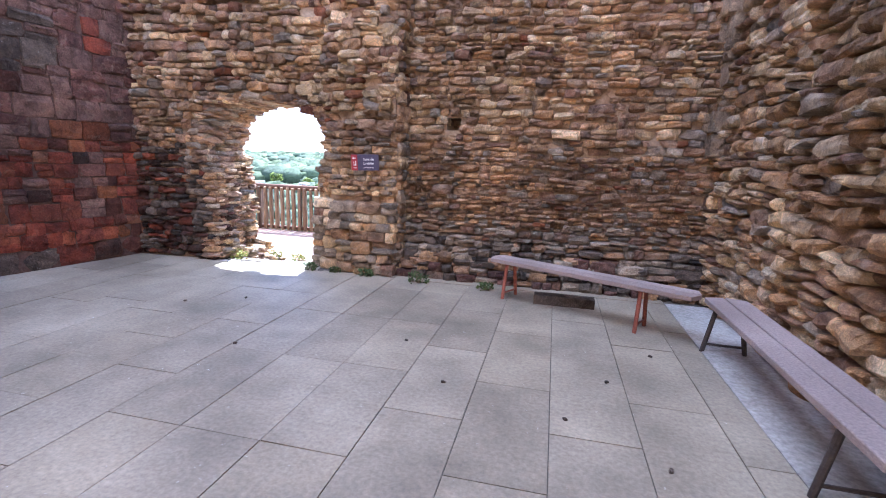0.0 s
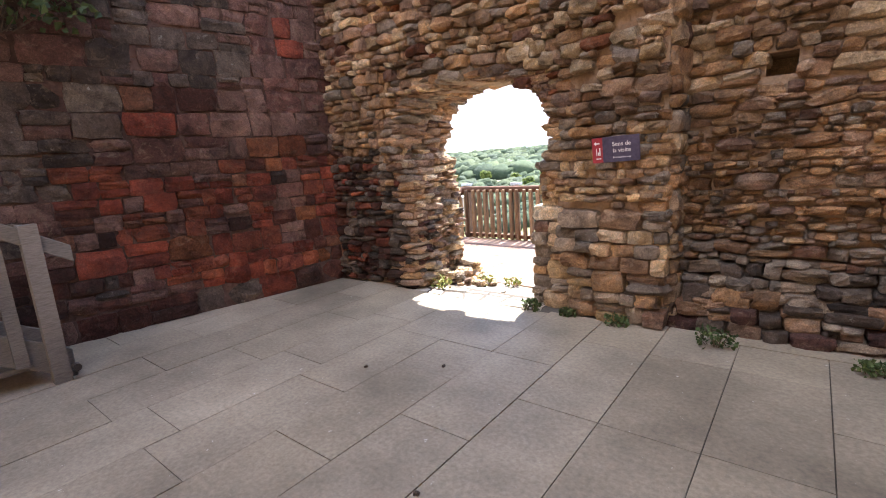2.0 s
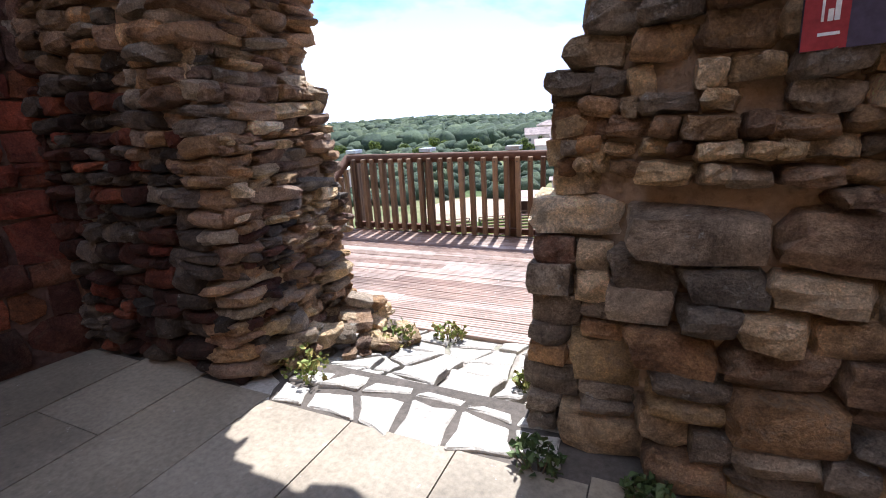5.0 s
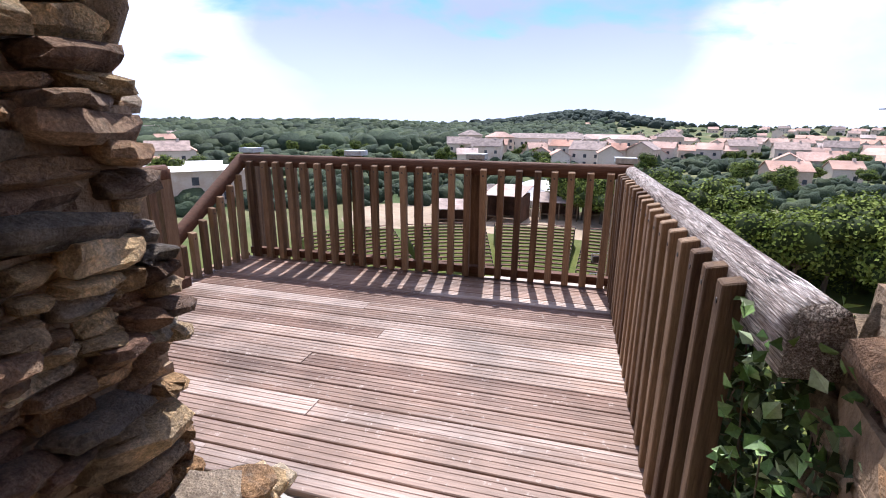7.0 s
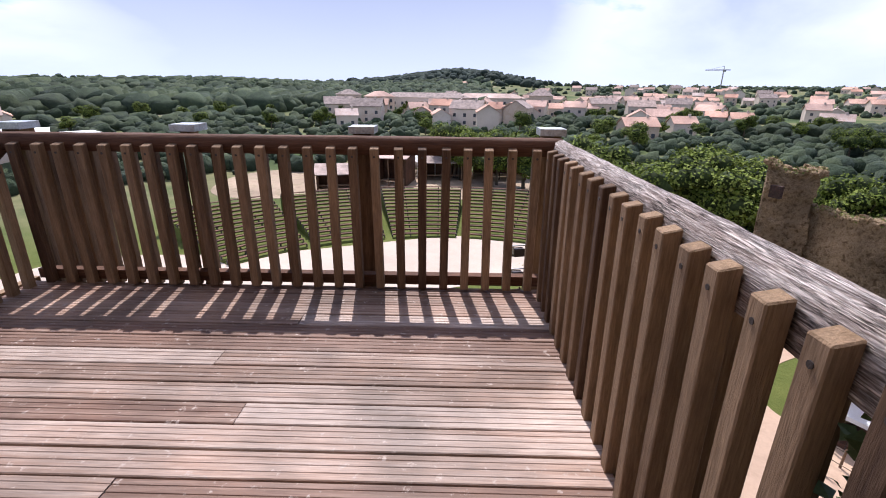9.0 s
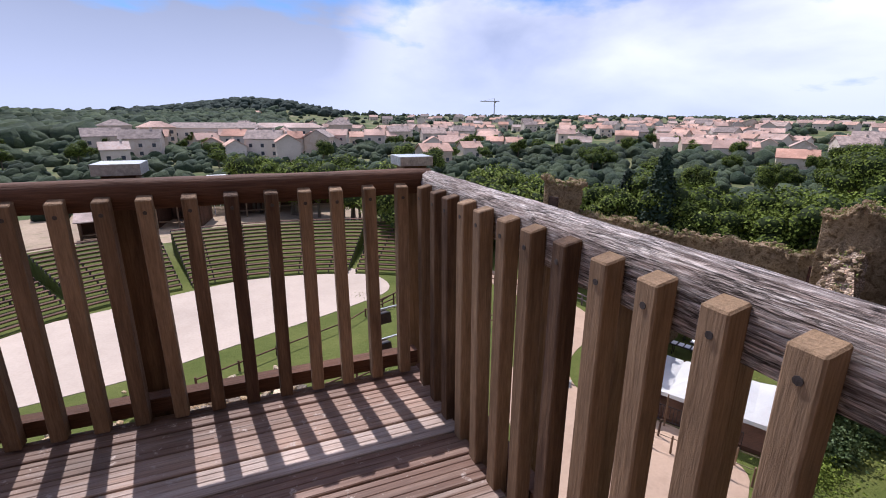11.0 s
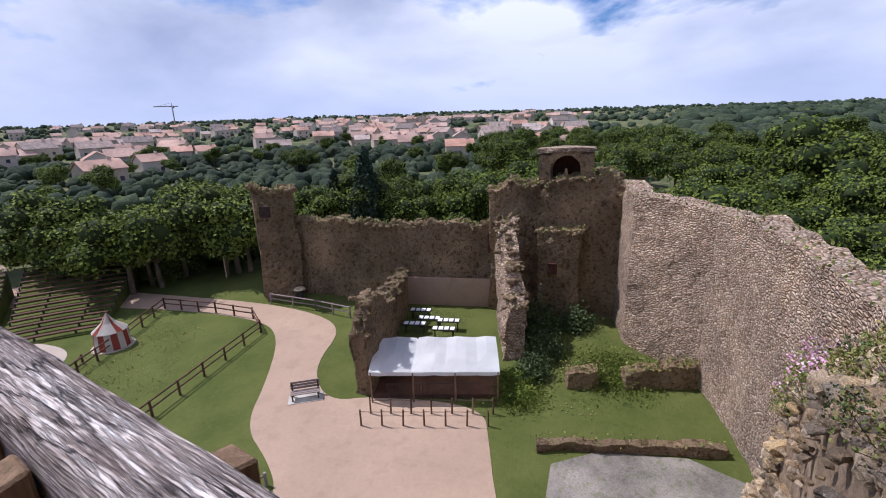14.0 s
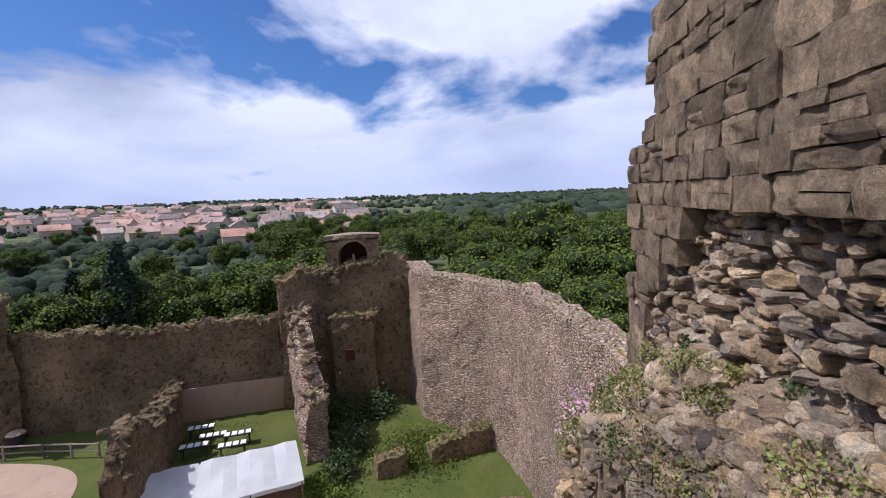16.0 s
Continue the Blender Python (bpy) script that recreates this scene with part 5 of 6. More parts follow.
inner, t5 = ruin("cross_wall", [(29.6, 22.6, -6.4), (26.7, 22.4, -6.7), (25.2, 21.4, -7.8), (23.8, 20.6, -8.6), (22.6, 19.9, -9.2), (21.3, 19.1, -10.0)], 1.3, "broken cross wall stepping down towards the yard", "rubblewall", 0.4, 0.6, 0.22, 5.0)
low, t6 = ruin("side_wall", [(25.9, 31.4, -11.2), (22, 29.2, -10.8), (17.8, 26.9, -10.1), (16.2, 26.0, -9.2), (14.4, 25.2, -8.8), (13.4, 24.9, -10.0)], 0.9, "low side wall with a grey weathered end", "castle", 0.4, 0.3, 0.15, 6.0)
buttress, t7 = ruin("chimney_breast", [(29.0, 20.6, -7.1), (29.6, 17.7, -7.1)], 1.8, "projecting chimney breast of brown stone", "castle", 0.45, 0.25, 0.12, 7.0)
bank1, t8 = ruin("low_ruin", [(20.2, 15.5, -12.9), (20.9, 13.9, -12.8)], 1.0, "low overgrown wall remnant", "castle", 0.4, 0.2, 0.15, 8.0)
bank2, t9 = ruin("low_ruin", [(21.6, 12.6, -12.8), (23.6, 9.3, -12.6)], 1.0, "low overgrown wall remnant", "castle", 0.4, 0.2, 0.15, 9.0)
bank3, t10 = ruin("low_ruin", [(14.3, 14.9, -13.5), (16.2, 11.2, -13.55), (18.1, 7.5, -13.45)], 0.55, "low stone footing along the gravel floor", "castle", 0.4, 0.15, 0.12, 10.0)
for t in (t2, t3, t4, t7, t8, t9):
    tufts += t
tufts += [p for p in t1 if rng.random() < 0.12] + [p for p in t5 + t6 + t10 if rng.random() < 0.35]
mason = Masonry(keep)
for n_, group in enumerate((t2, t3, t4, t5, t6, t7)):
    for p in group[:: 5]:
        k = rng.uniform(0.14, 0.4)
        mason.add(Matrix.Translation((p.x, p.y, p.z - 0.12 + rng.uniform(-0.15, 0.12))) @ pose(0, 0, 0, rng.uniform(-20, 20), rng.uniform(-20, 20), rng.uniform(0, 180)) @ Matrix.Diagonal((k * 1.4, k, k * 0.8, 1)), "castle")
mason.done("loose_stones")
v, f = leaf_quads(tufts, 0.15, 0.5, 5)
joined("wall_grass", v, f, ["moss"], None, kind="stuff", label="grass and weeds on the ruined wall tops", category="grass")
for pts, seed in ((((22.5, 13.5), 2.6, 5000), 1), (((17.5, 17.2), 1.3, 2600), 2), (((19.0, 18.0), 1.0, 2200), 3)):
    (cx, cy), rad, n = pts
    r = random.Random(seed)
    c = [(cx + r.gauss(0, rad * 0.5), cy + r.gauss(0, rad * 0.5), G + abs(r.gauss(0.0, 0.26))) for _ in range(n)]
    v, f = leaf_quads(c, 0.12, 0.7, seed)
    joined("rank_grass", v, f, ["leaf"], None, kind="stuff", label="rank grass and nettles in the ruin", category="grass")

# dark leaves: some ivy and bush, otherwise standing in for the cross wall's shade
for seed, (cx, cy, rad, n, up) in enumerate(((25.5, 19.4, 1.5, 4200, 0.9), (22.6, 17.6, 1.0, 2600, 0.7), (19.9, 17.4, 0.9, 2200, 0.6), (27.6, 17.2, 1.2, 2400, 0.6))):
    r = random.Random(70 + seed)
    c = [(cx + r.gauss(0, rad * 0.55), cy + r.gauss(0, rad * 0.45), G + abs(r.gauss(0.0, up))) for _ in range(n)]
    v, f = leaf_quads(c, 0.17, 0.4, 70 + seed)
    joined("bramble", v, f, ["darkleaf"], None, kind="stuff", label="dark brambles and ivy deepening the shade along the cross wall", category="bramble")

# the turret with its arched niche, on top of the keep
turret = thing("niche_turret", "small stone turret with a dark arched niche and a broken statue", "turret", Matrix.Translation((30.9, 19.4, -3.9)) @ pose(0, 0, 0, 0, 0, 104))
bm = bmesh.new()
n_arc = 10
box(bm, -1.9, -1.05, -0.9, 0.9, -0.3, 2.1)
box(bm, 1.05, 1.9, -0.9, 0.9, -0.3, 2.0)
arc = [(1.05 * math.cos(math.pi * i / n_arc), 0.95 + 1.05 * math.sin(math.pi * i / n_arc)) for i in range(n_arc + 1)]
for (xa, za), (xb, zb) in zip(arc, arc[1:]):
    q = [bm.verts.new((x, y, z)) for y in (-0.5, 0.9) for x, z in ((xa, za), (xb, zb), (xb, 2.3), (xa, 2.3))]
    for f in ((0, 1, 2, 3), (7, 6, 5, 4), (1, 0, 4, 5), (3, 2, 6, 7)):
        bm.faces.new([q[i] for i in f])
bmesh.ops.recalc_face_normals(bm, faces=bm.faces[:])
bmesh.ops.subdivide_edges(bm, edges=[e for e in bm.edges if e.calc_length() > 0.6], cuts=1, use_grid_fill=True)
for v in bm.verts:
    v.co += Vector([noise.noise(v.co * 1.4 + Vector((7 * j, 0, 0))) for j in range(3)]) * 0.12
part("masonry", bm, "castle", turret)
# back of the niche coloured near black for the shade inside it
part("niche_back", boxed(-1.3, 1.3, -0.86, -0.6, -0.3, 2.1, cuts=2, wobble=0.04), "soot_and_shade", turret)
bm = boxed(-2.05, 2.05, -1.05, 1.05, 2.2, 2.5, cuts=4, wobble=0.15)
part("coping", bm, "rubblewall", turret)
statue = tagged(part("statue", tube((0, 0, -0.1), (0.05, 0, 0.95), 0.2, 0.09, 7), "pale", at=Matrix.Translation((30.9, 19.4, -3.9)) @ pose(0, 0, 0, 0, 0, 104)), "weathered remains of a pale stone statue", "statue")
# near-black blocks painted as shaded openings; no hole is cut
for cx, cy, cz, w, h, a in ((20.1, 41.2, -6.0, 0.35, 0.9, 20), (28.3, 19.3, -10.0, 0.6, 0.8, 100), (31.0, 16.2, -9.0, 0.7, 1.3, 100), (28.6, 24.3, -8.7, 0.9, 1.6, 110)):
    tagged(part("window_slit", boxed(-w / 2, w / 2, -0.7, 0.12, -h / 2, h / 2, bevel=0.03, m=None), "soot_and_shade", at=Matrix.Translation((cx, cy, cz)) @ pose(0, 0, 0, 0, 0, a)), "near-black block standing in for a shaded narrow opening", "opening", "", "structure")

# plain rendered screen at the back of the grass yard
tagged(part("screen_panel", boxed(-3.9, 3.9, -0.06, 0.06, 0, 2.4, bevel=0.02), "sand", at=Matrix.Translation((26.85, 27.4, G)) @ pose(0, 0, 0, 0, 0, -67)), "plain beige panel standing before the wall", "panel")

# awning over the stage
cv = Vector((14.85, 21.06, G))
awning = thing("awning", "white canvas awning on posts over a dark stall", "awning", Matrix.Translation(cv) @ pose(0, 0, 0, 0, 0, -60))
bm = bmesh.new()
rows = []
for j, (yy, zz) in enumerate(((0.0, 1.9), (0.7, 2.03), (1.6, 2.14), (2.6, 2.2), (3.5, 2.22))):
    rows.append([bm.verts.new((-3.5 + 7.1 * i / 12, yy, zz + 0.03 * math.sin(i * 2.1 + j) - (0.05 if i % 3 == 1 else 0))) for i in range(13)])
for a, b in zip(rows, rows[1:]):
    for i in range(12):
        bm.faces.new((a[i], a[i + 1], b[i + 1], b[i]))
val = [bm.verts.new((v.co.x, -0.02, v.co.z - 0.18 - 0.03 * (i % 2))) for i, v in enumerate(rows[0])]
for i in range(12):
    bm.faces.new((val[i], val[i + 1], rows[0][i + 1], rows[0][i]))
bmesh.ops.solidify(bm, geom=bm.faces[:], thickness=0.02)
part("canvas", bm, "canvas", awning)
for x in (-3.4, -1.1, 1.2, 3.5):
    part("post", tube((x, 0.02, 0), (x, 0.02, 1.85), 0.05, sides=6), "wood", awning)
    part("post", tube((x, 3.4, 0), (x, 3.4, 2.2), 0.05, sides=6), "wood", awning)
part("back_board", boxed(-3.5, 3.5, 3.42, 3.5, 0, 2.1), "rail_dark", awning)
part("stage", boxed(-3.4, 3.5, 0.4, 3.4, 0, 0.25), "rail_dark", awning)
cm = awning.matrix_basis.copy()
for i, x in enumerate((-2.6, -0.1)):
    b = thing("crowd_barrier", "dark metal crowd barrier under the awning", "barrier", cm @ pose(x, 0.3, 0), "crowd barriers")
    part("frame", tube((0, 0, 1.0), (2.3, 0, 1.0), 0.025, sides=6), "iron", b)
    part("frame", tube((0, 0, 0.15), (2.3, 0, 0.15), 0.025, sides=6), "iron", b)
    for k in range(15):
        part("bar", tube((k * 2.3 / 14, 0, 0.15 if 0 < k < 14 else 0), (k * 2.3 / 14, 0, 1.0), 0.014, sides=5), "iron", b)
for k in range(7):
    for r_, (oy, ox) in enumerate(((-2.0, -0.2), (-1.0, 0.1))):
        p = thing("rope_post", "short wooden rope post on the sandy yard", "post", cm @ pose(-3.4 + ox + k * 1.08, oy, 0), "rope posts")
        part("shaft", tube((0, 0, 0), (0.02 * (k % 3), 0, 0.95), 0.055, 0.045, 7), "wood", p)
        part("cap", tube((0.02 * (k % 3), 0, 0.95), (0.02 * (k % 3), 0, 1.0), 0.05, 0.02, 7), "wood", p)
        if k < 6:
            part("rope", tube((0.02, 0, 0.85), (1.08, 0, 0.83), 0.018, sides=5), "bark", p)


def picnic_table(x, y, a):
    t = thing("picnic_table", "small table with white settings on the grass", "table", Matrix.Translation((x, y, G)) @ pose(0, 0, 0, 0, 0, a), "yard tables")
    part("tabletop", boxed(-0.85, 0.85, -0.3, 0.3, 0.7, 0.76, bevel=0.01), "iron", t)
    for lx in (-0.65, 0.65):
        for ly in (-0.2, 0.2):
            part("leg", tube((lx, ly, 0), (lx, ly, 0.7), 0.03, sides=6), "iron", t)
    for lx in (-0.62, -0.2, 0.2, 0.62):
        part("place_setting", boxed(lx - 0.15, lx + 0.15, -0.24, 0.24, 0.762, 0.8, bevel=0.02), "canvas", t)


for x, y, a in ((21.3, 27.0, -66), (22.6, 26.6, -66), (23.5, 28.0, -66), (22.9, 25.1, -66), (21.6, 24.7, -66), (20.6, 22.6, -66)):
    picnic_table(x, y, a)

# park bench, post-and-rail fences, tent
pb = thing("park_bench", "pale wooden park bench on a concrete pad beside the path", "bench", Matrix.Translation((11.6, 27.6, G)) @ pose(0, 0, 0, 0, 0, -44))
part("pad", boxed(-0.95, 0.95, -0.5, 0.4, 0, 0.06, bevel=0.01), "flag", pb)
for k in range(3):
    part("seat_slat", boxed(-0.8, 0.8, -0.3 + k * 0.17, -0.16 + k * 0.17, 0.44, 0.48, bevel=0.008), "bench", pb)
    part("back_slat", boxed(-0.8, 0.8, 0.2 + k * 0.03, 0.24 + k * 0.03, 0.55 + k * 0.15, 0.67 + k * 0.15, bevel=0.008), "bench", pb)
for lx in (-0.7, 0.7):
    part("leg", boxed(lx - 0.04, lx + 0.04, -0.28, -0.2, 0.06, 0.44), "iron", pb)
    part("leg", boxed(lx - 0.04, lx + 0.04, 0.18, 0.26, 0.06, 0.95), "iron", pb)


def paddock(pts, label, height=1.0, rails=(0.5, 0.92), gap=2.0, material="rail_dark"):
    fn = thing("paddock_fence", label, "fence", group="yard fences")
    for (ax, ay), (bx, by) in zip(pts, pts[1:]):
        n = max(1, round(math.hypot(bx - ax, by - ay) / gap))
        for i in range(n + 1):
            x, y = ax + (bx - ax) * i / n, ay + (by - ay) * i / n
            part("post", tube((x, y, G - 0.1), (x, y, G + height), 0.075, 0.065, 7), material, fn)
        for r in rails:
            part("rail", tube((ax, ay, G + r), (bx, by, G + r), 0.05, sides=6), material, fn)


paddock([(4.6, 41.5), (8.9, 44.2), (14.6, 48.5)], "dark wooden post-and-rail fence by the tent")
paddock([(14.6, 48.5), (16.2, 43.6), (17.0, 39.8)], "dark wooden post-and-rail fence along the path")
paddock([(17.0, 39.8), (15.7, 37.1), (2.4, 32.2), (-3, 30.0)], "dark wooden post-and-rail fence across the lawn")
paddock([(19.8, 41.2), (20.6, 36.5), (20.9, 33.0)], "grey post-and-rail fence beside the tower", material="bench")
paddock([(1.0, 26.0), (3.5, 24.8), (6.2, 24.0)], "low grey fence at the edge of the sand", 0.7, (0.55,), material="bench")
paddock([(-8, 34.5), (-3.5, 36.8), (1.5, 39.2), (6.8, 43.8)], "low posts along the arena's edge", 0.7, (0.55,), 2.4)

tent = thing("pavilion_tent", "round red and cream striped medieval tent", "tent", Matrix.Translation((9.1, 44.9, G)) @ Matrix.Diagonal((0.6, 0.6, 0.78, 1)))
NS = 16
for i in range(NS):
    a0, a1 = 2 * math.pi * i / NS, 2 * math.pi * (i + 1) / NS
    bm = bmesh.new()
    q = [bm.verts.new((r * math.cos(a), r * math.sin(a), z)) for r, z in ((1.9, 0), (1.7, 1.7)) for a in (a0, a1)]
    bm.faces.new((q[0], q[1], q[3], q[2]))
    bmesh.ops.solidify(bm, geom=bm.faces[:], thickness=0.03)
    part("wall_panel", bm, "tent_red" if i % 2 else "tent_white", tent)
    bm = bmesh.new()
    q = [bm.verts.new((r * math.cos(a), r * math.sin(a), z)) for r, z in ((1.85, 1.62), (0.75, 2.35)) for a in (a0, a1)]
    t = bm.verts.new((0.02 * math.cos(a0), 0.02 * math.sin(a0), 3.3))
    bm.faces.new((q[0], q[1], q[3], q[2]))
    bm.faces.new((q[2], q[3], t))
    bmesh.ops.solidify(bm, geom=bm.faces[:], thickness=0.03)
    part("roof_panel", bm, "tent_white" if i % 4 else "tent_red", tent)
part("finial", tube((0, 0, 3.2), (0, 0, 3.8), 0.05, 0.01, 6), "wood", tent)
part("groundsheet", tube((0, 0, 0), (0, 0, 0.05), 2.3, sides=16), "arena", tent)

# rubble bank below the deck
bank = Masonry(tagged(new("rubble_bank"), "bank of loose pale rubble and scrub below the deck", "rubble", "", "structure"), limit=0)
r = random.Random(31)
for i in range(900):
    x, y = r.gauss(-7.5, 2.2), r.gauss(29.5, 1.8)
    s = r.uniform(0.15, 0.5)
    bank.add(Matrix.Translation((x, y, G + r.random() * 0.5)) @ pose(0, 0, 0, r.uniform(-30, 30), r.uniform(-30, 30), r.uniform(0, 360)) @ Matrix.Diagonal((s * 1.4, s, s * 0.7, 1)), "pale" if r.random() < 0.7 else "grey")
bank.done()

# lamp posts and a litter bin by the tower
for x, y in ((16.1, 57.0), (22.0, 51.0)):
    lp = thing("lamp_post", "slim pale lamp post at the edge of the trees", "lamp post", Matrix.Translation((x, y, G)), "lamp posts")
    part("pole", tube((0, 0, 0), (0, 0, 3.4), 0.07, 0.05, 8), "pale", lp)
    part("head", tube((0, 0, 3.4), (0, 0, 3.75), 0.16, 0.08, 8), "iron", lp)
bn = thing("litter_bin", "dark litter bin in front of the tower", "bin", Matrix.Translation((21.8, 41.0 - 1.2, G)))
part("body", tube((0, 0, 0), (0, 0, 0.9), 0.35, 0.4, 10), "iron", bn)
part("lid", tube((0, 0, 0.9), (0, 0, 1.0), 0.55, 0.45, 10), "pale", bn)

# ---------------------------------------------------------------- tiers of seats


def tier(cx, cy, rad, a0, a1, z, group):
    """One curved row: a grassy step with a bench on it."""
    ob = thing("seat_row", "curved row of dark wooden seats on a grass tier", "seating", group=group)
    n = 7
    for nm, r0, r1, z0, z1, mt in (("tier", rad, rad + 0.95, G - 0.2, z, "ground"), ("seat", rad + 0.22, rad + 0.56, z + 0.3, z + 0.37, "rail_dark")):
        bm = bmesh.new()
        cols_ = []
        for i in range(n + 1):
            a = radians(a0 + (a1 - a0) * i / n)
            cols_.append([bm.verts.new((cx + r * math.sin(a), cy + r * math.cos(a), zz)) for r, zz in ((r0, z0), (r1, z0), (r1, z1), (r0, z1))])
        for p, q in zip(cols_, cols_[1:]):
            for i in range(4):
                j = (i + 1) % 4
                bm.faces.new((p[i], p[j], q[j], q[i]))
        bm.faces.new(cols_[0][::-1])
        bm.faces.new(cols_[-1])
        bmesh.ops.recalc_face_normals(bm, faces=bm.faces[:])
        part(nm, bm, mt, ob)
    for i in (0, 2, 5, 7):
        a = radians(a0 + (a1 - a0) * i / n)
        part("support", boxed(-0.05, 0.05, -0.12, 0.12, 0, 0.3), "iron", ob, at=Matrix.Translation((cx + (rad + 0.39) * math.sin(a), cy + (rad + 0.39) * math.cos(a), z)) @ pose(0, 0, 0, 0, 0, -math.degrees(a)))


for s, (a0, a1) in enumerate(((-52, -34), (-32, -15), (-13, 3), (5, 21), (23, 37))):
    for k in range(14):
        tier(-4.5, 29.5, 23.5 + k * 1.05, a0, a1, G + 0.12 + k * 0.16, "amphitheatre seats")

# tussocks over the yard's lawns
r = random.Random(21)
pts = []
while len(pts) < 16000:
    x, y = r.uniform(2, 26), r.uniform(10, 46)
    if noise.noise(Vector((x * 0.22, y * 0.22, 1.0))) + r.uniform(-0.3, 0.3) > 0.05:
        if not (6 < x < 13.5 and 15 < y < 25 and x + y > 27) and math.hypot(x, y - 8) > 14:
            pts.append((x, y, G + 0.05))
keep_pts = [p for p in pts if p[0] < 5 or p[1] > 36 and p[0] < 14 or p[0] > 17.5 and p[1] < 15 or 19 < p[0] < 26 and 23 < p[1] < 30]
v, f = leaf_quads(keep_pts[::2], 0.1, 1.4, 22)
joined("lawn_tussocks", v, f, ["moss"], None, kind="stuff", label="uneven tussocks in the yard's lawns", category="grass")


# ---------------------------------------------------------------- floodlights outside the corner of the platform
for z in (-0.02, -0.21):
    fl = thing("floodlight", "small black floodlight on a bright metal bracket outside the fence", "lamp", Matrix.Translation((-3.3, 9.98, z)) @ pose(0, 0, 0, -12, 0, 14), "floodlights")
    part("housing", boxed(-0.05, 0.03, -0.03, 0.03, -0.03, 0.03, bevel=0.006), "iron", fl)
    part("rim", boxed(-0.055, 0.035, 0.03, 0.038, -0.035, 0.035, bevel=0.003), "iron", fl)
    part("bracket", boxed(-0.064, -0.056, -0.02, 0.0, -0.01, 0.05, bevel=0.002), "zinc", fl, "bright metal bracket")
    part("bracket", boxed(-0.064, 0.11, -0.02, 0.0, 0.05, 0.057, bevel=0.002), "zinc", fl, "bright metal bracket")

# ---------------------------------------------------------------- the fairground behind the seats
flat_area("bare_ground", [(-40, 68), (-20, 70.5), (-4, 71), (8, 69), (13, 78), (11, 90), (-2, 93), (-18, 95), (-42, 92)], "fairground", G + 0.03, "bare brown ground behind the seats", category="ground")


def stall(x, y, a, w, d, h, roof, label):
    """An open wooden stall: posts, boarded back and sides, a sloping roof with eaves, a counter."""
    st = thing("market_stall", label, "stall", Matrix.Translation((x, y, G)) @ pose(0, 0, 0, 0, 0, a), "stalls behind the seats")
    for px in (-w / 2 + 0.1, 0, w / 2 - 0.1):
        part("post", boxed(px - 0.08, px + 0.08, -d / 2, -d / 2 + 0.16, 0, h, bevel=0.01), "wood", st)
    part("back_wall", boxed(-w / 2, w / 2, d / 2 - 0.1, d / 2, 0, h * 0.96), "rail_dark", st)
    for sx in (-1, 1):
        part("side_wall", boxed(sx * w / 2 - 0.05, sx * w / 2 + 0.05, -d / 2 + 0.17, d / 2 - 0.11, 0, h * 0.94), "rail_dark", st)
    bm = bmesh.new()
    for v in box(bm, -w / 2 - 0.4, w / 2 + 0.4, -d / 2 - 0.5, d / 2 + 0.3, h, h + 0.12):
        v.co.z += 0.9 if v.co.y > 0 else 0.0
    part("roof", bm, roof, st)
    part("counter", boxed(-w / 2 + 0.2, w / 2 - 0.2, -d / 2 + 0.2, -d / 2 + 0.7, 0.9, 1.0, bevel=0.01), "wood", st)


for x, y, a, w, d, h, roof, label in (
        (4.5, 88, -4, 9, 5, 2.9, "slate", "long dark open stall with a shallow roof"),
        (-5.2, 86, 3, 6, 5, 3.0, "slate", "dark open stall with a shallow roof"),
        (-21.5, 76, 12, 5, 4, 2.6, "slate", "dark open stall beside the seats"),
        (-13.2, 82, -8, 5.5, 7, 4.4, "tile", "tall brown barn with a tiled roof")):
    stall(x, y, a, w, d, h, roof, label)
for x, y, r_, h in ((0.2, 92, 3.2, 4.6), (-9.5, 91, 4.2, 5.2), (-17.5, 90, 2.6, 3.6)):
    mq = thing("marquee", "white pointed marquee behind the stalls", "tent", Matrix.Translation((x, y, G)) @ pose(0, 0, 0, 0, 0, 20), "marquees behind the seats")
    bm = bmesh.new()
    tip = bm.verts.new((0, 0, h))
    mid = [bm.verts.new((r_ * 0.45 * math.cos(math.pi * (k / 4 + 0.125)), r_ * 0.45 * math.sin(math.pi * (k / 4 + 0.125)), h * 0.68)) for k in range(8)]
    rim = [bm.verts.new((r_ * math.cos(math.pi * (k / 4 + 0.125)), r_ * math.sin(math.pi * (k / 4 + 0.125)), h * 0.5)) for k in range(8)]
    for k in range(8):
        n_ = (k + 1) % 8
        bm.faces.new((tip, mid[k], mid[n_]))
        bm.faces.new((mid[k], rim[k], rim[n_], mid[n_]))
    bmesh.ops.solidify(bm, geom=bm.faces[:], thickness=0.03)
    part("roof", bm, "canvas", mq)
    for k in range(8):
        p_ = (r_ * math.cos(math.pi * (k / 4 + 0.125)), r_ * math.sin(math.pi * (k / 4 + 0.125)))
        part("pole", tube((p_[0] * 0.98, p_[1] * 0.98, 0), (p_[0] * 0.98, p_[1] * 0.98, h * 0.5), 0.06, sides=6), "canvas", mq)

# ---------------------------------------------------------------- trees


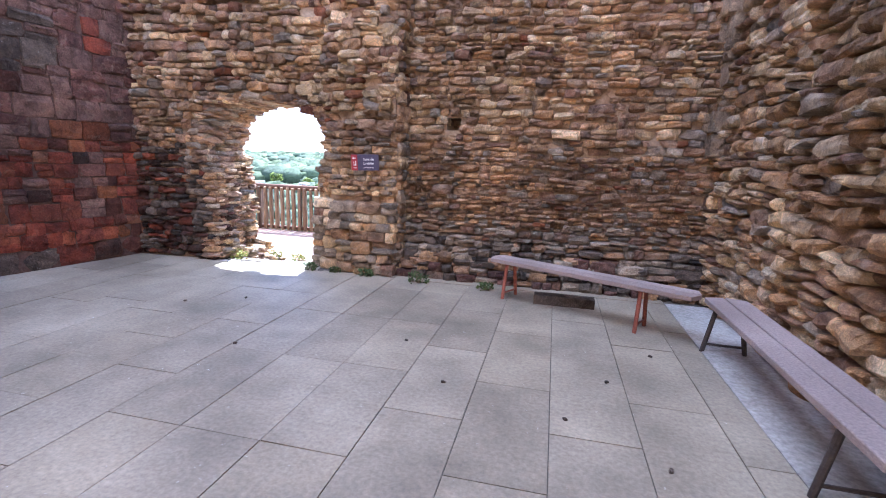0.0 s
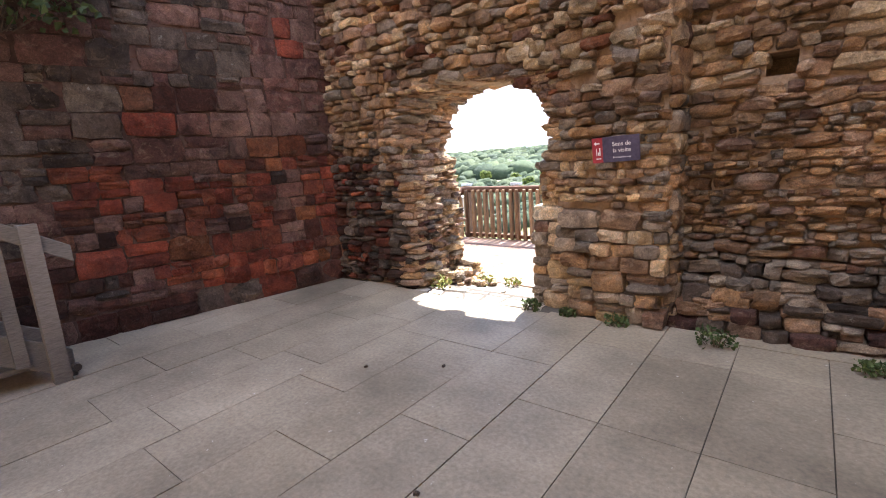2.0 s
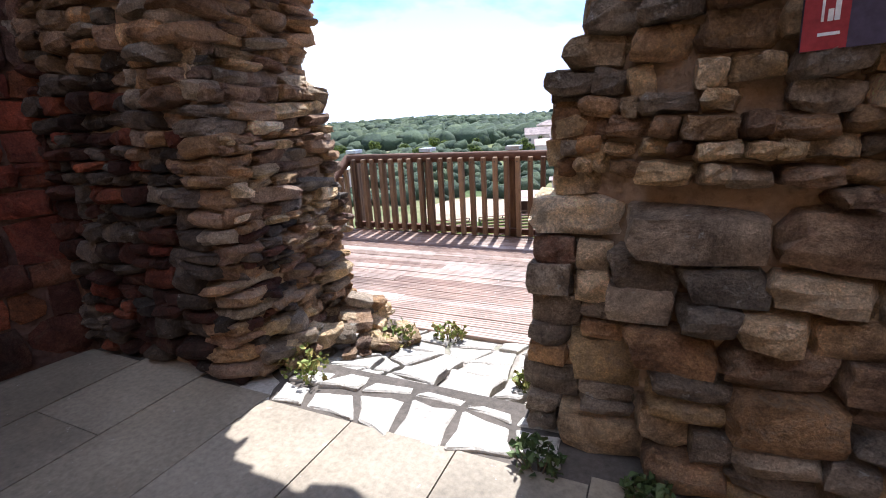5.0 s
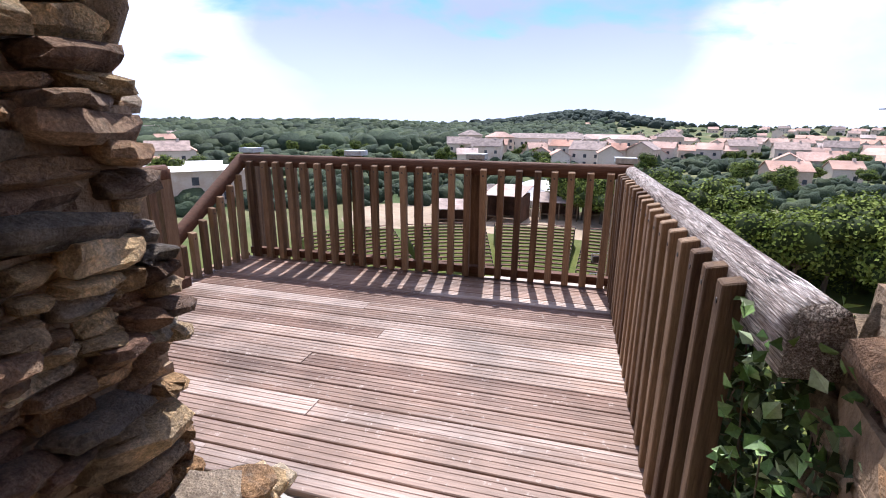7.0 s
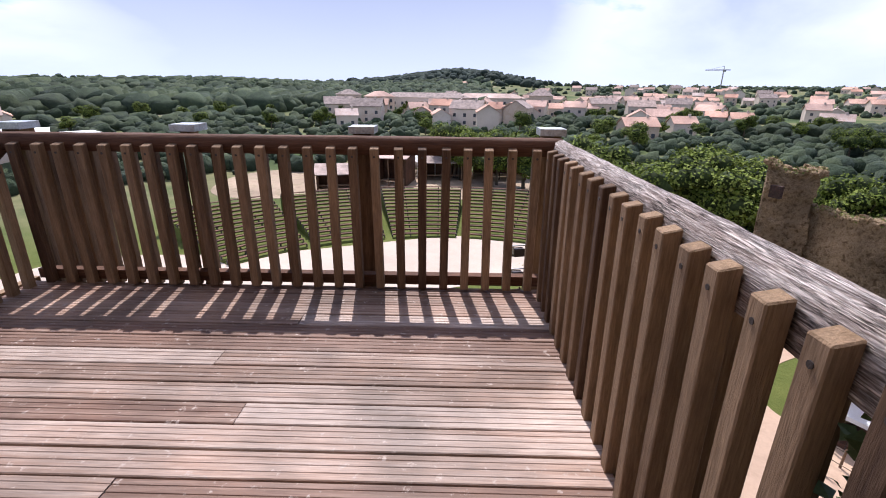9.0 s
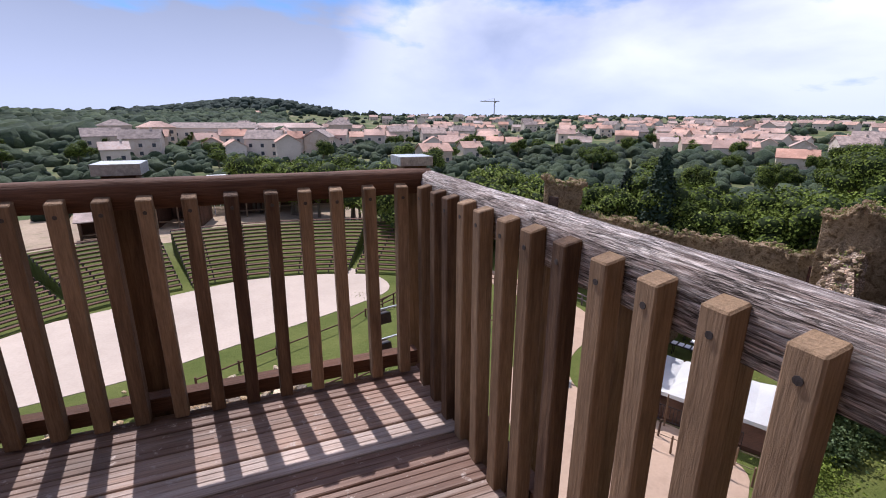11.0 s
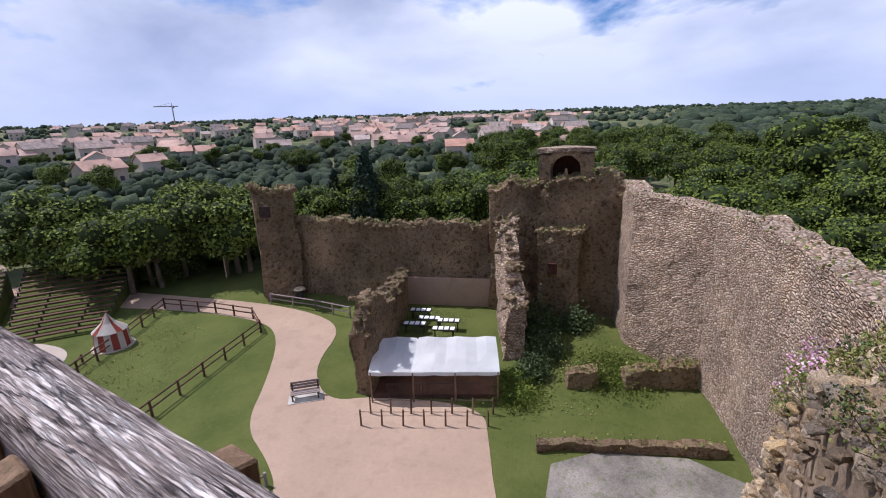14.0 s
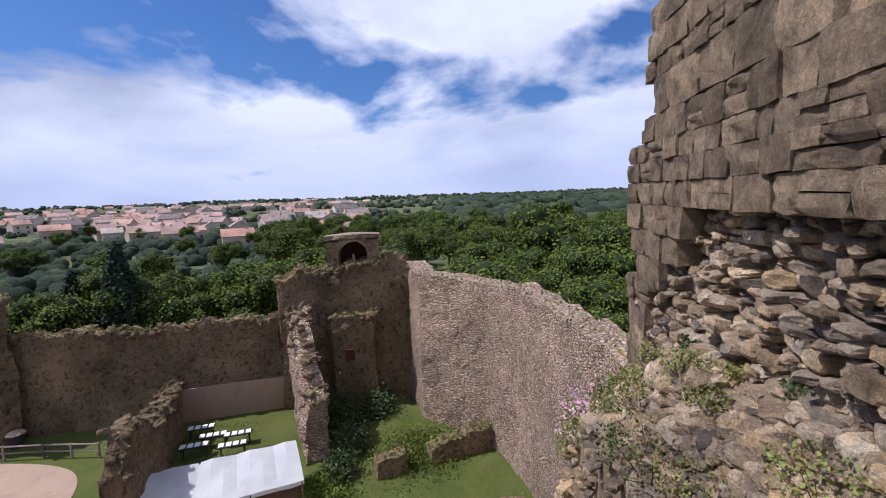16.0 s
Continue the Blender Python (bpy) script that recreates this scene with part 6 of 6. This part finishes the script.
def tree_parts(kind, height, width, seed, leaves=4200, leaf=0.27):
    """The meshes of a tree: tapered trunk with limbs, lobes coloured dark as inner shade, many small leaves."""
    r = random.Random(seed)
    trunk = bmesh.new()
    stem = height * (0.34 if kind != "fir" else 0.9)
    tube((0, 0, -0.3), (r.uniform(-0.2, 0.2), r.uniform(-0.2, 0.2), stem), height * 0.03, height * 0.016, 8, trunk)
    lobes = []
    if kind == "fir":
        for k in range(9):
            z = height * (0.14 + 0.095 * k)
            lobes.append((Vector((0, 0, z)), Vector((width * 0.5 * (1 - k / 9.6),) * 2 + (height * 0.07,))))
    else:
        for k in range(17):
            a, u = r.uniform(0, 6.28), r.random() ** 0.5
            c = Vector((width * 0.36 * u * math.cos(a), width * 0.36 * u * math.sin(a), height * (0.4 + 0.47 * r.random() * (1 - 0.35 * u))))
            q = width * r.uniform(0.13, 0.23)
            lobes.append((c, Vector((q, q, q * r.uniform(0.7, 0.95)))))
            tube((0, 0, stem * 0.8), c, height * 0.011, height * 0.004, 5, trunk)
    # opaque filler lobes, their dark colour standing in for shade between leaves
    core = bmesh.new()
    for c, s in lobes:
        g = bmesh.ops.create_icosphere(core, subdivisions=2, radius=1.0)
        for v in g["verts"]:
            d = v.co.normalized()
            k = 0.8 + 0.35 * noise.noise(d * 2.0 + c)
            v.co = c + Vector((d.x * s.x, d.y * s.y, d.z * s.z)) * k
    pts, ways = [], []
    for i in range(leaves):
        c, s = lobes[r.randrange(len(lobes))]
        d = Vector((r.gauss(0, 1), r.gauss(0, 1), r.gauss(0.15, 1))).normalized()
        k = 0.72 + 0.6 * r.random() ** 1.5 + 0.3 * noise.noise(d * 2.0 + c)
        pts.append(c + Vector((d.x * s.x, d.y * s.y, d.z * s.z)) * k)
        ways.append((d + Vector((0, 0, 0.35))).normalized())
    v, f = leaf_quads(pts, leaf, 0.5, seed, ways, ((0, -0.6), (0.5, -0.1), (0.1, 0.6), (-0.5, 0.05)))
    crown = bpy.data.meshes.new("crown")
    crown.from_pydata(v, [], f)
    out = []
    for nm, b in (("trunk", trunk), ("inner_crown", core)):
        me = bpy.data.meshes.new(nm)
        if nm == "inner_crown":
            for fc in b.faces:
                fc.smooth = True
        b.to_mesh(me)
        b.free()
        out.append(me)
    return out[0], out[1], crown


PROTO = {}
for key, kind, hgt, wid, mat, seed in (("oak_a", "oak", 10, 8.5, "leaf", 1), ("oak_b", "oak", 11, 8, "leaf", 2), ("oak_c", "oak", 9, 8, "leaf", 3), ("ash_a", "oak", 10, 8.5, "leaf2", 4), ("ash_b", "oak", 9, 7, "leaf2", 5), ("fir", "fir", 11, 5.2, "leaf3", 6), ("dense", "oak", 9.5, 10, "leaf", 7)):
    a, b, c = tree_parts(kind, hgt, wid, seed)
    a.materials.append(MAT["bark"])
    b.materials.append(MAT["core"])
    c.materials.append(MAT[mat])
    PROTO[key] = a, b, c
LABEL = {"oak": "leafy green broadleaf tree beyond the castle wall", "ash": "light yellow-green tree beyond the castle wall", "fir": "dark pointed conifer among the broadleaf trees", "dense": "wide dense green tree behind the ruined wall"}


def tree(key, x, y, s, z=None, turn=0.0):
    kind = key.split("_")[0]
    z = land(x, y) if z is None else z
    ob = thing("conifer" if kind == "fir" else "tree", LABEL[kind], "tree", Matrix.Translation((x, y, z)) @ pose(0, 0, 0, 0, 0, turn) @ Matrix.Diagonal((s, s, s * rng.uniform(0.9, 1.1), 1)), "trees around the castle")
    a, b, c = PROTO[key]
    part("trunk", a, None, ob)
    crown = part("crown", c, None, ob)
    part("inner_crown", b, None, crown, "inside of the crown, coloured dark as shade")


OAKS = ("oak_a", "oak_b", "oak_c", "ash_a", "ash_b", "dense")
for i in range(34):                       # the belt behind the lawn
    x = -4 + i * 0.95 + rng.uniform(-1.5, 1.5)
    y = 66 - abs(i - 8) * 0.15 + rng.uniform(-5, 7) - 0.25 * i
    if x < 11:
        y = max(y, 84 - x * 0.9)
    tree(OAKS[rng.randrange(6)], x, y, rng.uniform(0.8, 1.1), turn=rng.uniform(0, 360))
for i in range(24):                       # behind the enclosure wall and the keep
    x, y = 30 + i * 0.75 + rng.uniform(-2, 2), 52 - i * 1.25 + rng.uniform(-3, 4)
    tree(("oak_a", "oak_b", "dense", "ash_a")[rng.randrange(4)], x + 4, y, rng.uniform(0.75, 1.0), turn=rng.uniform(0, 360))
for x, y, s in ((36, 44, 1.1), (41, 46, 0.8), (37, 50, 0.9)):
    tree("fir", x, y, s)
for i in range(110):                      # the wood beyond the curtain wall
    a, r = radians(rng.uniform(62, 118)), 44 + 130 * rng.random() ** 0.8
    x, y = r * math.sin(a), 8 + r * math.cos(a)
    tree(("oak_a", "oak_b", "oak_c", "dense")[rng.randrange(4)], x, y, rng.uniform(0.85, 1.15), turn=rng.uniform(0, 360))
for i in range(90):                       # scattered between castle and town
    a, r = radians(rng.uniform(-50, 70)), rng.uniform(95, 260)
    x, y = r * math.sin(a), 8 + r * math.cos(a)
    if radians(-42) < a < radians(8) and r < 150:
        continue
    tree(OAKS[rng.randrange(6)], x, y, rng.uniform(0.5, 0.9), turn=rng.uniform(0, 360))
tree("oak_a", 64, 0.5, 1.45)
for i in range(46):                       # close ranks right behind the curtain wall
    x, y = rng.uniform(30, 62), rng.uniform(-14, 12)
    if x + y * 0.6 > 34:
        tree(("oak_a", "oak_b", "oak_c", "dense")[rng.randrange(4)], x, y - 2, rng.uniform(0.75, 1.0), turn=rng.uniform(0, 360))
for key, xs, ys, n in (("oak_a", (-2, 30), (56, 62), 26), ("dense", (29, 48), (22, 48), 26), ("oak_c", (38, 64), (-10, 20), 26)):
    for i in range(n):                    # bushes under the crowns
        x, y = rng.uniform(*xs), rng.uniform(*ys)
        if key == "dense" and x < 33 + (48 - y) * 0.2 or key == "oak_a" and x < 13:
            continue
        s = rng.uniform(0.4, 0.6)
        ob = thing("bush", "dense green bush under the trees", "bush", Matrix.Translation((x, y, land(x, y) - 10 * s * 0.36)) @ pose(0, 0, 0, 0, 0, rng.uniform(0, 360)) @ Matrix.Diagonal((s * 1.2, s * 1.2, s, 1)), "bushes under the trees")
        crown = part("foliage", PROTO[key][2], None, ob)
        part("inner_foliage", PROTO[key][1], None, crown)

# far woods: lumpy crowns past counting
bases = []
for k in range(5):
    b = bmesh.new()
    bmesh.ops.create_icosphere(b, subdivisions=2, radius=1.0)
    co = np.array([(v.co * (0.85 + 0.45 * noise.noise(v.co * 1.8 + Vector((k * 4.0, 0, 0))))) for v in b.verts])
    bases.append((co, [tuple(v.index for v in f.verts) for f in b.faces]))
    b.free()


def woods(name, spots, mat, label):
    v, f, n = [], [], 0
    for x, y, s in spots:
        co, faces = bases[rng.randrange(5)]
        v.append(co * np.array((s, s, s * 0.8)) + np.array((x, y, land(x, y) + s * 0.35)))
        f += [tuple(i + n for i in q) for q in faces]
        n += len(co)
    joined(name, np.concatenate(v).tolist(), f, [mat], None, smooth=True, kind="stuff", label=label, category="woods")


spots = []
for i in range(1900):                     # wooded hillside
    b, r = radians(rng.uniform(-4, 52)), 270 + 650 * rng.random()
    spots.append((-r * math.sin(b), 8 + r * math.cos(b), rng.uniform(5, 10)))
for i in range(5200):                     # hedges, gardens and copses of the plain
    b, r = radians(rng.uniform(-115, 75)), 190 + 1500 * rng.random() ** 1.7
    x, y = -r * math.sin(b), 8 + r * math.cos(b)
    if noise.noise(Vector((x / 120, y / 120, 3.0))) > -0.3 or r > 900:
        spots.append((x, y, rng.uniform(1.6, 4.2) * (1 + r / 1800)))
for i in range(1500):                     # gardens and scrub nearer by
    b, r = radians(rng.uniform(-62, 70)), 88 + 130 * rng.random()
    if -9 < math.degrees(b) < 14 and r < 108:
        continue
    spots.append((-r * math.sin(b), 8 + r * math.cos(b), rng.uniform(1.0, 3.2)))
for i in range(900):                      # the wood to the west
    b, r = radians(rng.uniform(-125, -84)), 150 + 900 * rng.random()
    spots.append((-r * math.sin(b), 8 + r * math.cos(b), rng.uniform(5, 8)))
woods("far_woods", spots, "woods", "green woods and hedges in the distance")
spots = []
for i in range(420):
    b, r = radians(rng.gauss(1, 5.5)), rng.gauss(1120, 110)
    spots.append((-r * math.sin(b), 8 + r * math.cos(b), rng.uniform(8, 13)))
woods("pine_wood", spots, "woods_dark", "dark pine wood on a distant knoll")

# ---------------------------------------------------------------- the town


def house(w, d, h, roof, wall_i, roof_mat="tile", storeys=1):
    """A house: rendered walls, tiled gable roof with eaves, windows with sills, a chimney."""
    ob = thing("house", "pale rendered house with a clay tile roof", "house", group="town houses")
    bm = bmesh.new()
    ends = [[bm.verts.new((x, y, z)) for y, z in ((-d / 2, -1.5), (d / 2, -1.5), (d / 2, h), (0, h + roof), (-d / 2, h))] for x in (-w / 2, w / 2)]
    bm.faces.new(ends[0][::-1])
    bm.faces.new(ends[1])
    for i in range(5):
        bm.faces.new((ends[0][i], ends[0][(i + 1) % 5], ends[1][(i + 1) % 5], ends[1][i]))
    bmesh.ops.recalc_face_normals(bm, faces=bm.faces[:])
    part("wall", bm, "wall_white", ob)
    bm = bmesh.new()
    e = 0.35
    ring = []
    for x in (-w / 2 - e, w / 2 + e):
        ring.append([bm.verts.new((x, y, z)) for y, z in ((-d / 2 - e, h - 0.1), (0, h + roof), (d / 2 + e, h - 0.1), (d / 2 + e, h + 0.1), (0, h + roof + 0.22), (-d / 2 - e, h + 0.1))])
    for i in range(6):
        j = (i + 1) % 6
        bm.faces.new((ring[0][i], ring[0][j], ring[1][j], ring[1][i]))
    bm.faces.new(ring[0])
    bm.faces.new(ring[1][::-1])
    bmesh.ops.recalc_face_normals(bm, faces=bm.faces[:])
    rf = part("roof", bm, roof_mat, ob)
    part("chimney", boxed(w * 0.22, w * 0.22 + 0.7, -0.35, 0.35, h, h + roof + 0.9), "wall_white", rf)
    for s in range(storeys):
        for i in range(max(2, int(w / 3.2))):
            x = -w / 2 + (i + 0.5) * w / max(2, int(w / 3.2))
            z = 0.9 + s * 2.7
            wn = part("window", boxed(x - 0.55, x + 0.55, -d / 2 - 0.03, -d / 2 + 0.1, z, z + 1.25), "glass", ob)
            part("sill", boxed(x - 0.65, x + 0.65, -d / 2 - 0.1, -d / 2, z - 0.08, z), "wall_white", wn)
    return ob


models = [house(10, 8, 4.2, 2.3, 0), house(9, 7.5, 6.0, 2.4, 1, storeys=2), house(12, 8.5, 4.6, 2.6, 2), house(7.5, 7, 4.0, 2.1, 3), house(12, 9, 6.4, 2.8, 4, "slate", 2)]
place = []
for i in range(300):
    if i >= 190:
        b, r = (rng.uniform(-57, -42), rng.uniform(230, 520)) if i < 245 else (rng.uniform(-74, 0), rng.uniform(260, 900))
    elif i < 130:
        b, r = rng.uniform(-74, -18), 150 + 620 * rng.random() ** 0.9
    elif i < 165:
        b, r = rng.uniform(-30, 10), rng.uniform(190, 420)
    else:
        b, r = rng.uniform(44, 72), rng.uniform(140, 560)
    a = radians(b)
    place.append((-r * math.sin(a), 8 + r * math.cos(a)))
for i, (x, y) in enumerate(place):
    src = models[rng.choice((0, 0, 1, 2, 2, 3, 3, 4))]
    m = Matrix.Translation((x, y, land(x, y))) @ pose(0, 0, 0, 0, 0, math.degrees(math.atan2(-x, y)) + rng.choice((0, 90, 20, -30, 10)))
    if i < len(models):
        models[i].matrix_basis = m
    else:
        copy_thing(src, m)


def block(x, y, w, d, h, turn, roof, storeys, bays, label, roof_h=2.4):
    """A long building with rows of windows and a hipped roof."""
    ob = thing("town_building", label, "building", Matrix.Translation((x, y, land(x, y))) @ pose(0, 0, 0, 0, 0, turn))
    part("wall", boxed(-w / 2, w / 2, -d / 2, d / 2, -2, h), "wall_white", ob)
    bm = bmesh.new()
    lo = [bm.verts.new((sx * (w / 2 + 0.5), sy * (d / 2 + 0.5), h)) for sx, sy in ((-1, -1), (1, -1), (1, 1), (-1, 1))]
    hi = [bm.verts.new((sx * max(w / 2 - d / 2, 1), 0, h + roof_h)) for sx in (-1, 1)]
    bm.faces.new(lo[::-1])
    for q in ((lo[0], lo[1], hi[1], hi[0]), (lo[2], lo[3], hi[0], hi[1]), (lo[1], lo[2], hi[1]), (lo[3], lo[0], hi[0])):
        bm.faces.new(q)
    part("roof", bm, roof, ob)
    for s in range(storeys):
        for i in range(bays):
            xx, zz = -w / 2 + (i + 0.5) * w / bays, 0.9 + s * (h - 0.6) / storeys
            part("window", boxed(xx - 0.6, xx + 0.6, -d / 2 - 0.04, -d / 2 + 0.1, zz, zz + 1.5), "glass", ob)


def polar(b, r):
    a = radians(b)
    return -r * math.sin(a), 8 + r * math.cos(a)


old = random.Random(12)
for i in range(26):                       # the old town at the foot of the hill
    x, y = polar(old.uniform(-14, 15), old.uniform(165, 245))
    copy_thing(models[old.choice((1, 1, 4, 0, 3))], Matrix.Translation((x, y, land(x, y) + 0.5)) @ pose(0, 0, 0, 0, 0, old.choice((0, 90, 15, -20, 70, 100))))

block(*polar(4.0, 262), 46, 11, 8.5, 4, "slate", 2, 11, "long pale two-storey building with a slate roof")
block(*polar(-3.5, 280), 40, 12, 8.0, -6, "tile", 2, 9, "long building with a clay tile roof")
block(*polar(9.5, 240), 14, 10, 9.5, 10, "tile", 3, 4, "tall pinkish house with a tile roof")
block(*polar(13.0, 250), 12, 10, 10, 14, "slate", 3, 3, "tall white house with a slate roof")
block(*polar(-9.5, 300), 14, 10, 9, -9, "slate", 2, 4, "pale house with a steep slate roof", 4)
block(*polar(46, 104), 26, 12, 6.5, 50, "canvas", 2, 5, "white modern building with a flat pale roof", 0.4)
block(*polar(49, 132), 30, 14, 5.5, 40, "canvas", 2, 6, "white modern building with a flat pale roof", 0.4)
block(*polar(53, 150), 34, 14, 5, 50, "tile", 1, 6, "low pale building with a shallow tile roof", 1.6)
block(*polar(6, 92), 9, 6, 3.2, 6, "canvas", 1, 2, "white marquee behind the seats", 1.6)
block(*polar(-1.5, 97), 14, 6, 3.0, -3, "slate", 1, 3, "dark wooden stalls behind the seats", 1.0)
block(*polar(12.5, 84), 5, 4, 4.0, 12, "slate", 1, 2, "dark stage tower behind the seats", 0.8)

# tower crane on the skyline
cx, cy = polar(-28.1, 900)
crane = thing("tower_crane", "slim tower crane on the skyline", "crane", Matrix.Translation((cx, cy, land(cx, cy))) @ pose(0, 0, 0, 0, 0, -28))
part("mast", boxed(-0.9, 0.9, -0.9, 0.9, 0, 34), "steel", crane)
part("jib", boxed(-26, 9, -0.7, 0.7, 32.5, 34), "steel", crane)
part("cab", boxed(0.5, 3.0, -1.2, 1.2, 30.2, 32.5), "steel", crane)
part("tower_head", tube((0, 0, 34), (0, 0, 39), 0.8, 0.2, 6), "steel", crane)
part("tie", tube((0, 0, 39), (-20, 0, 34), 0.2, sides=5), "steel", crane)
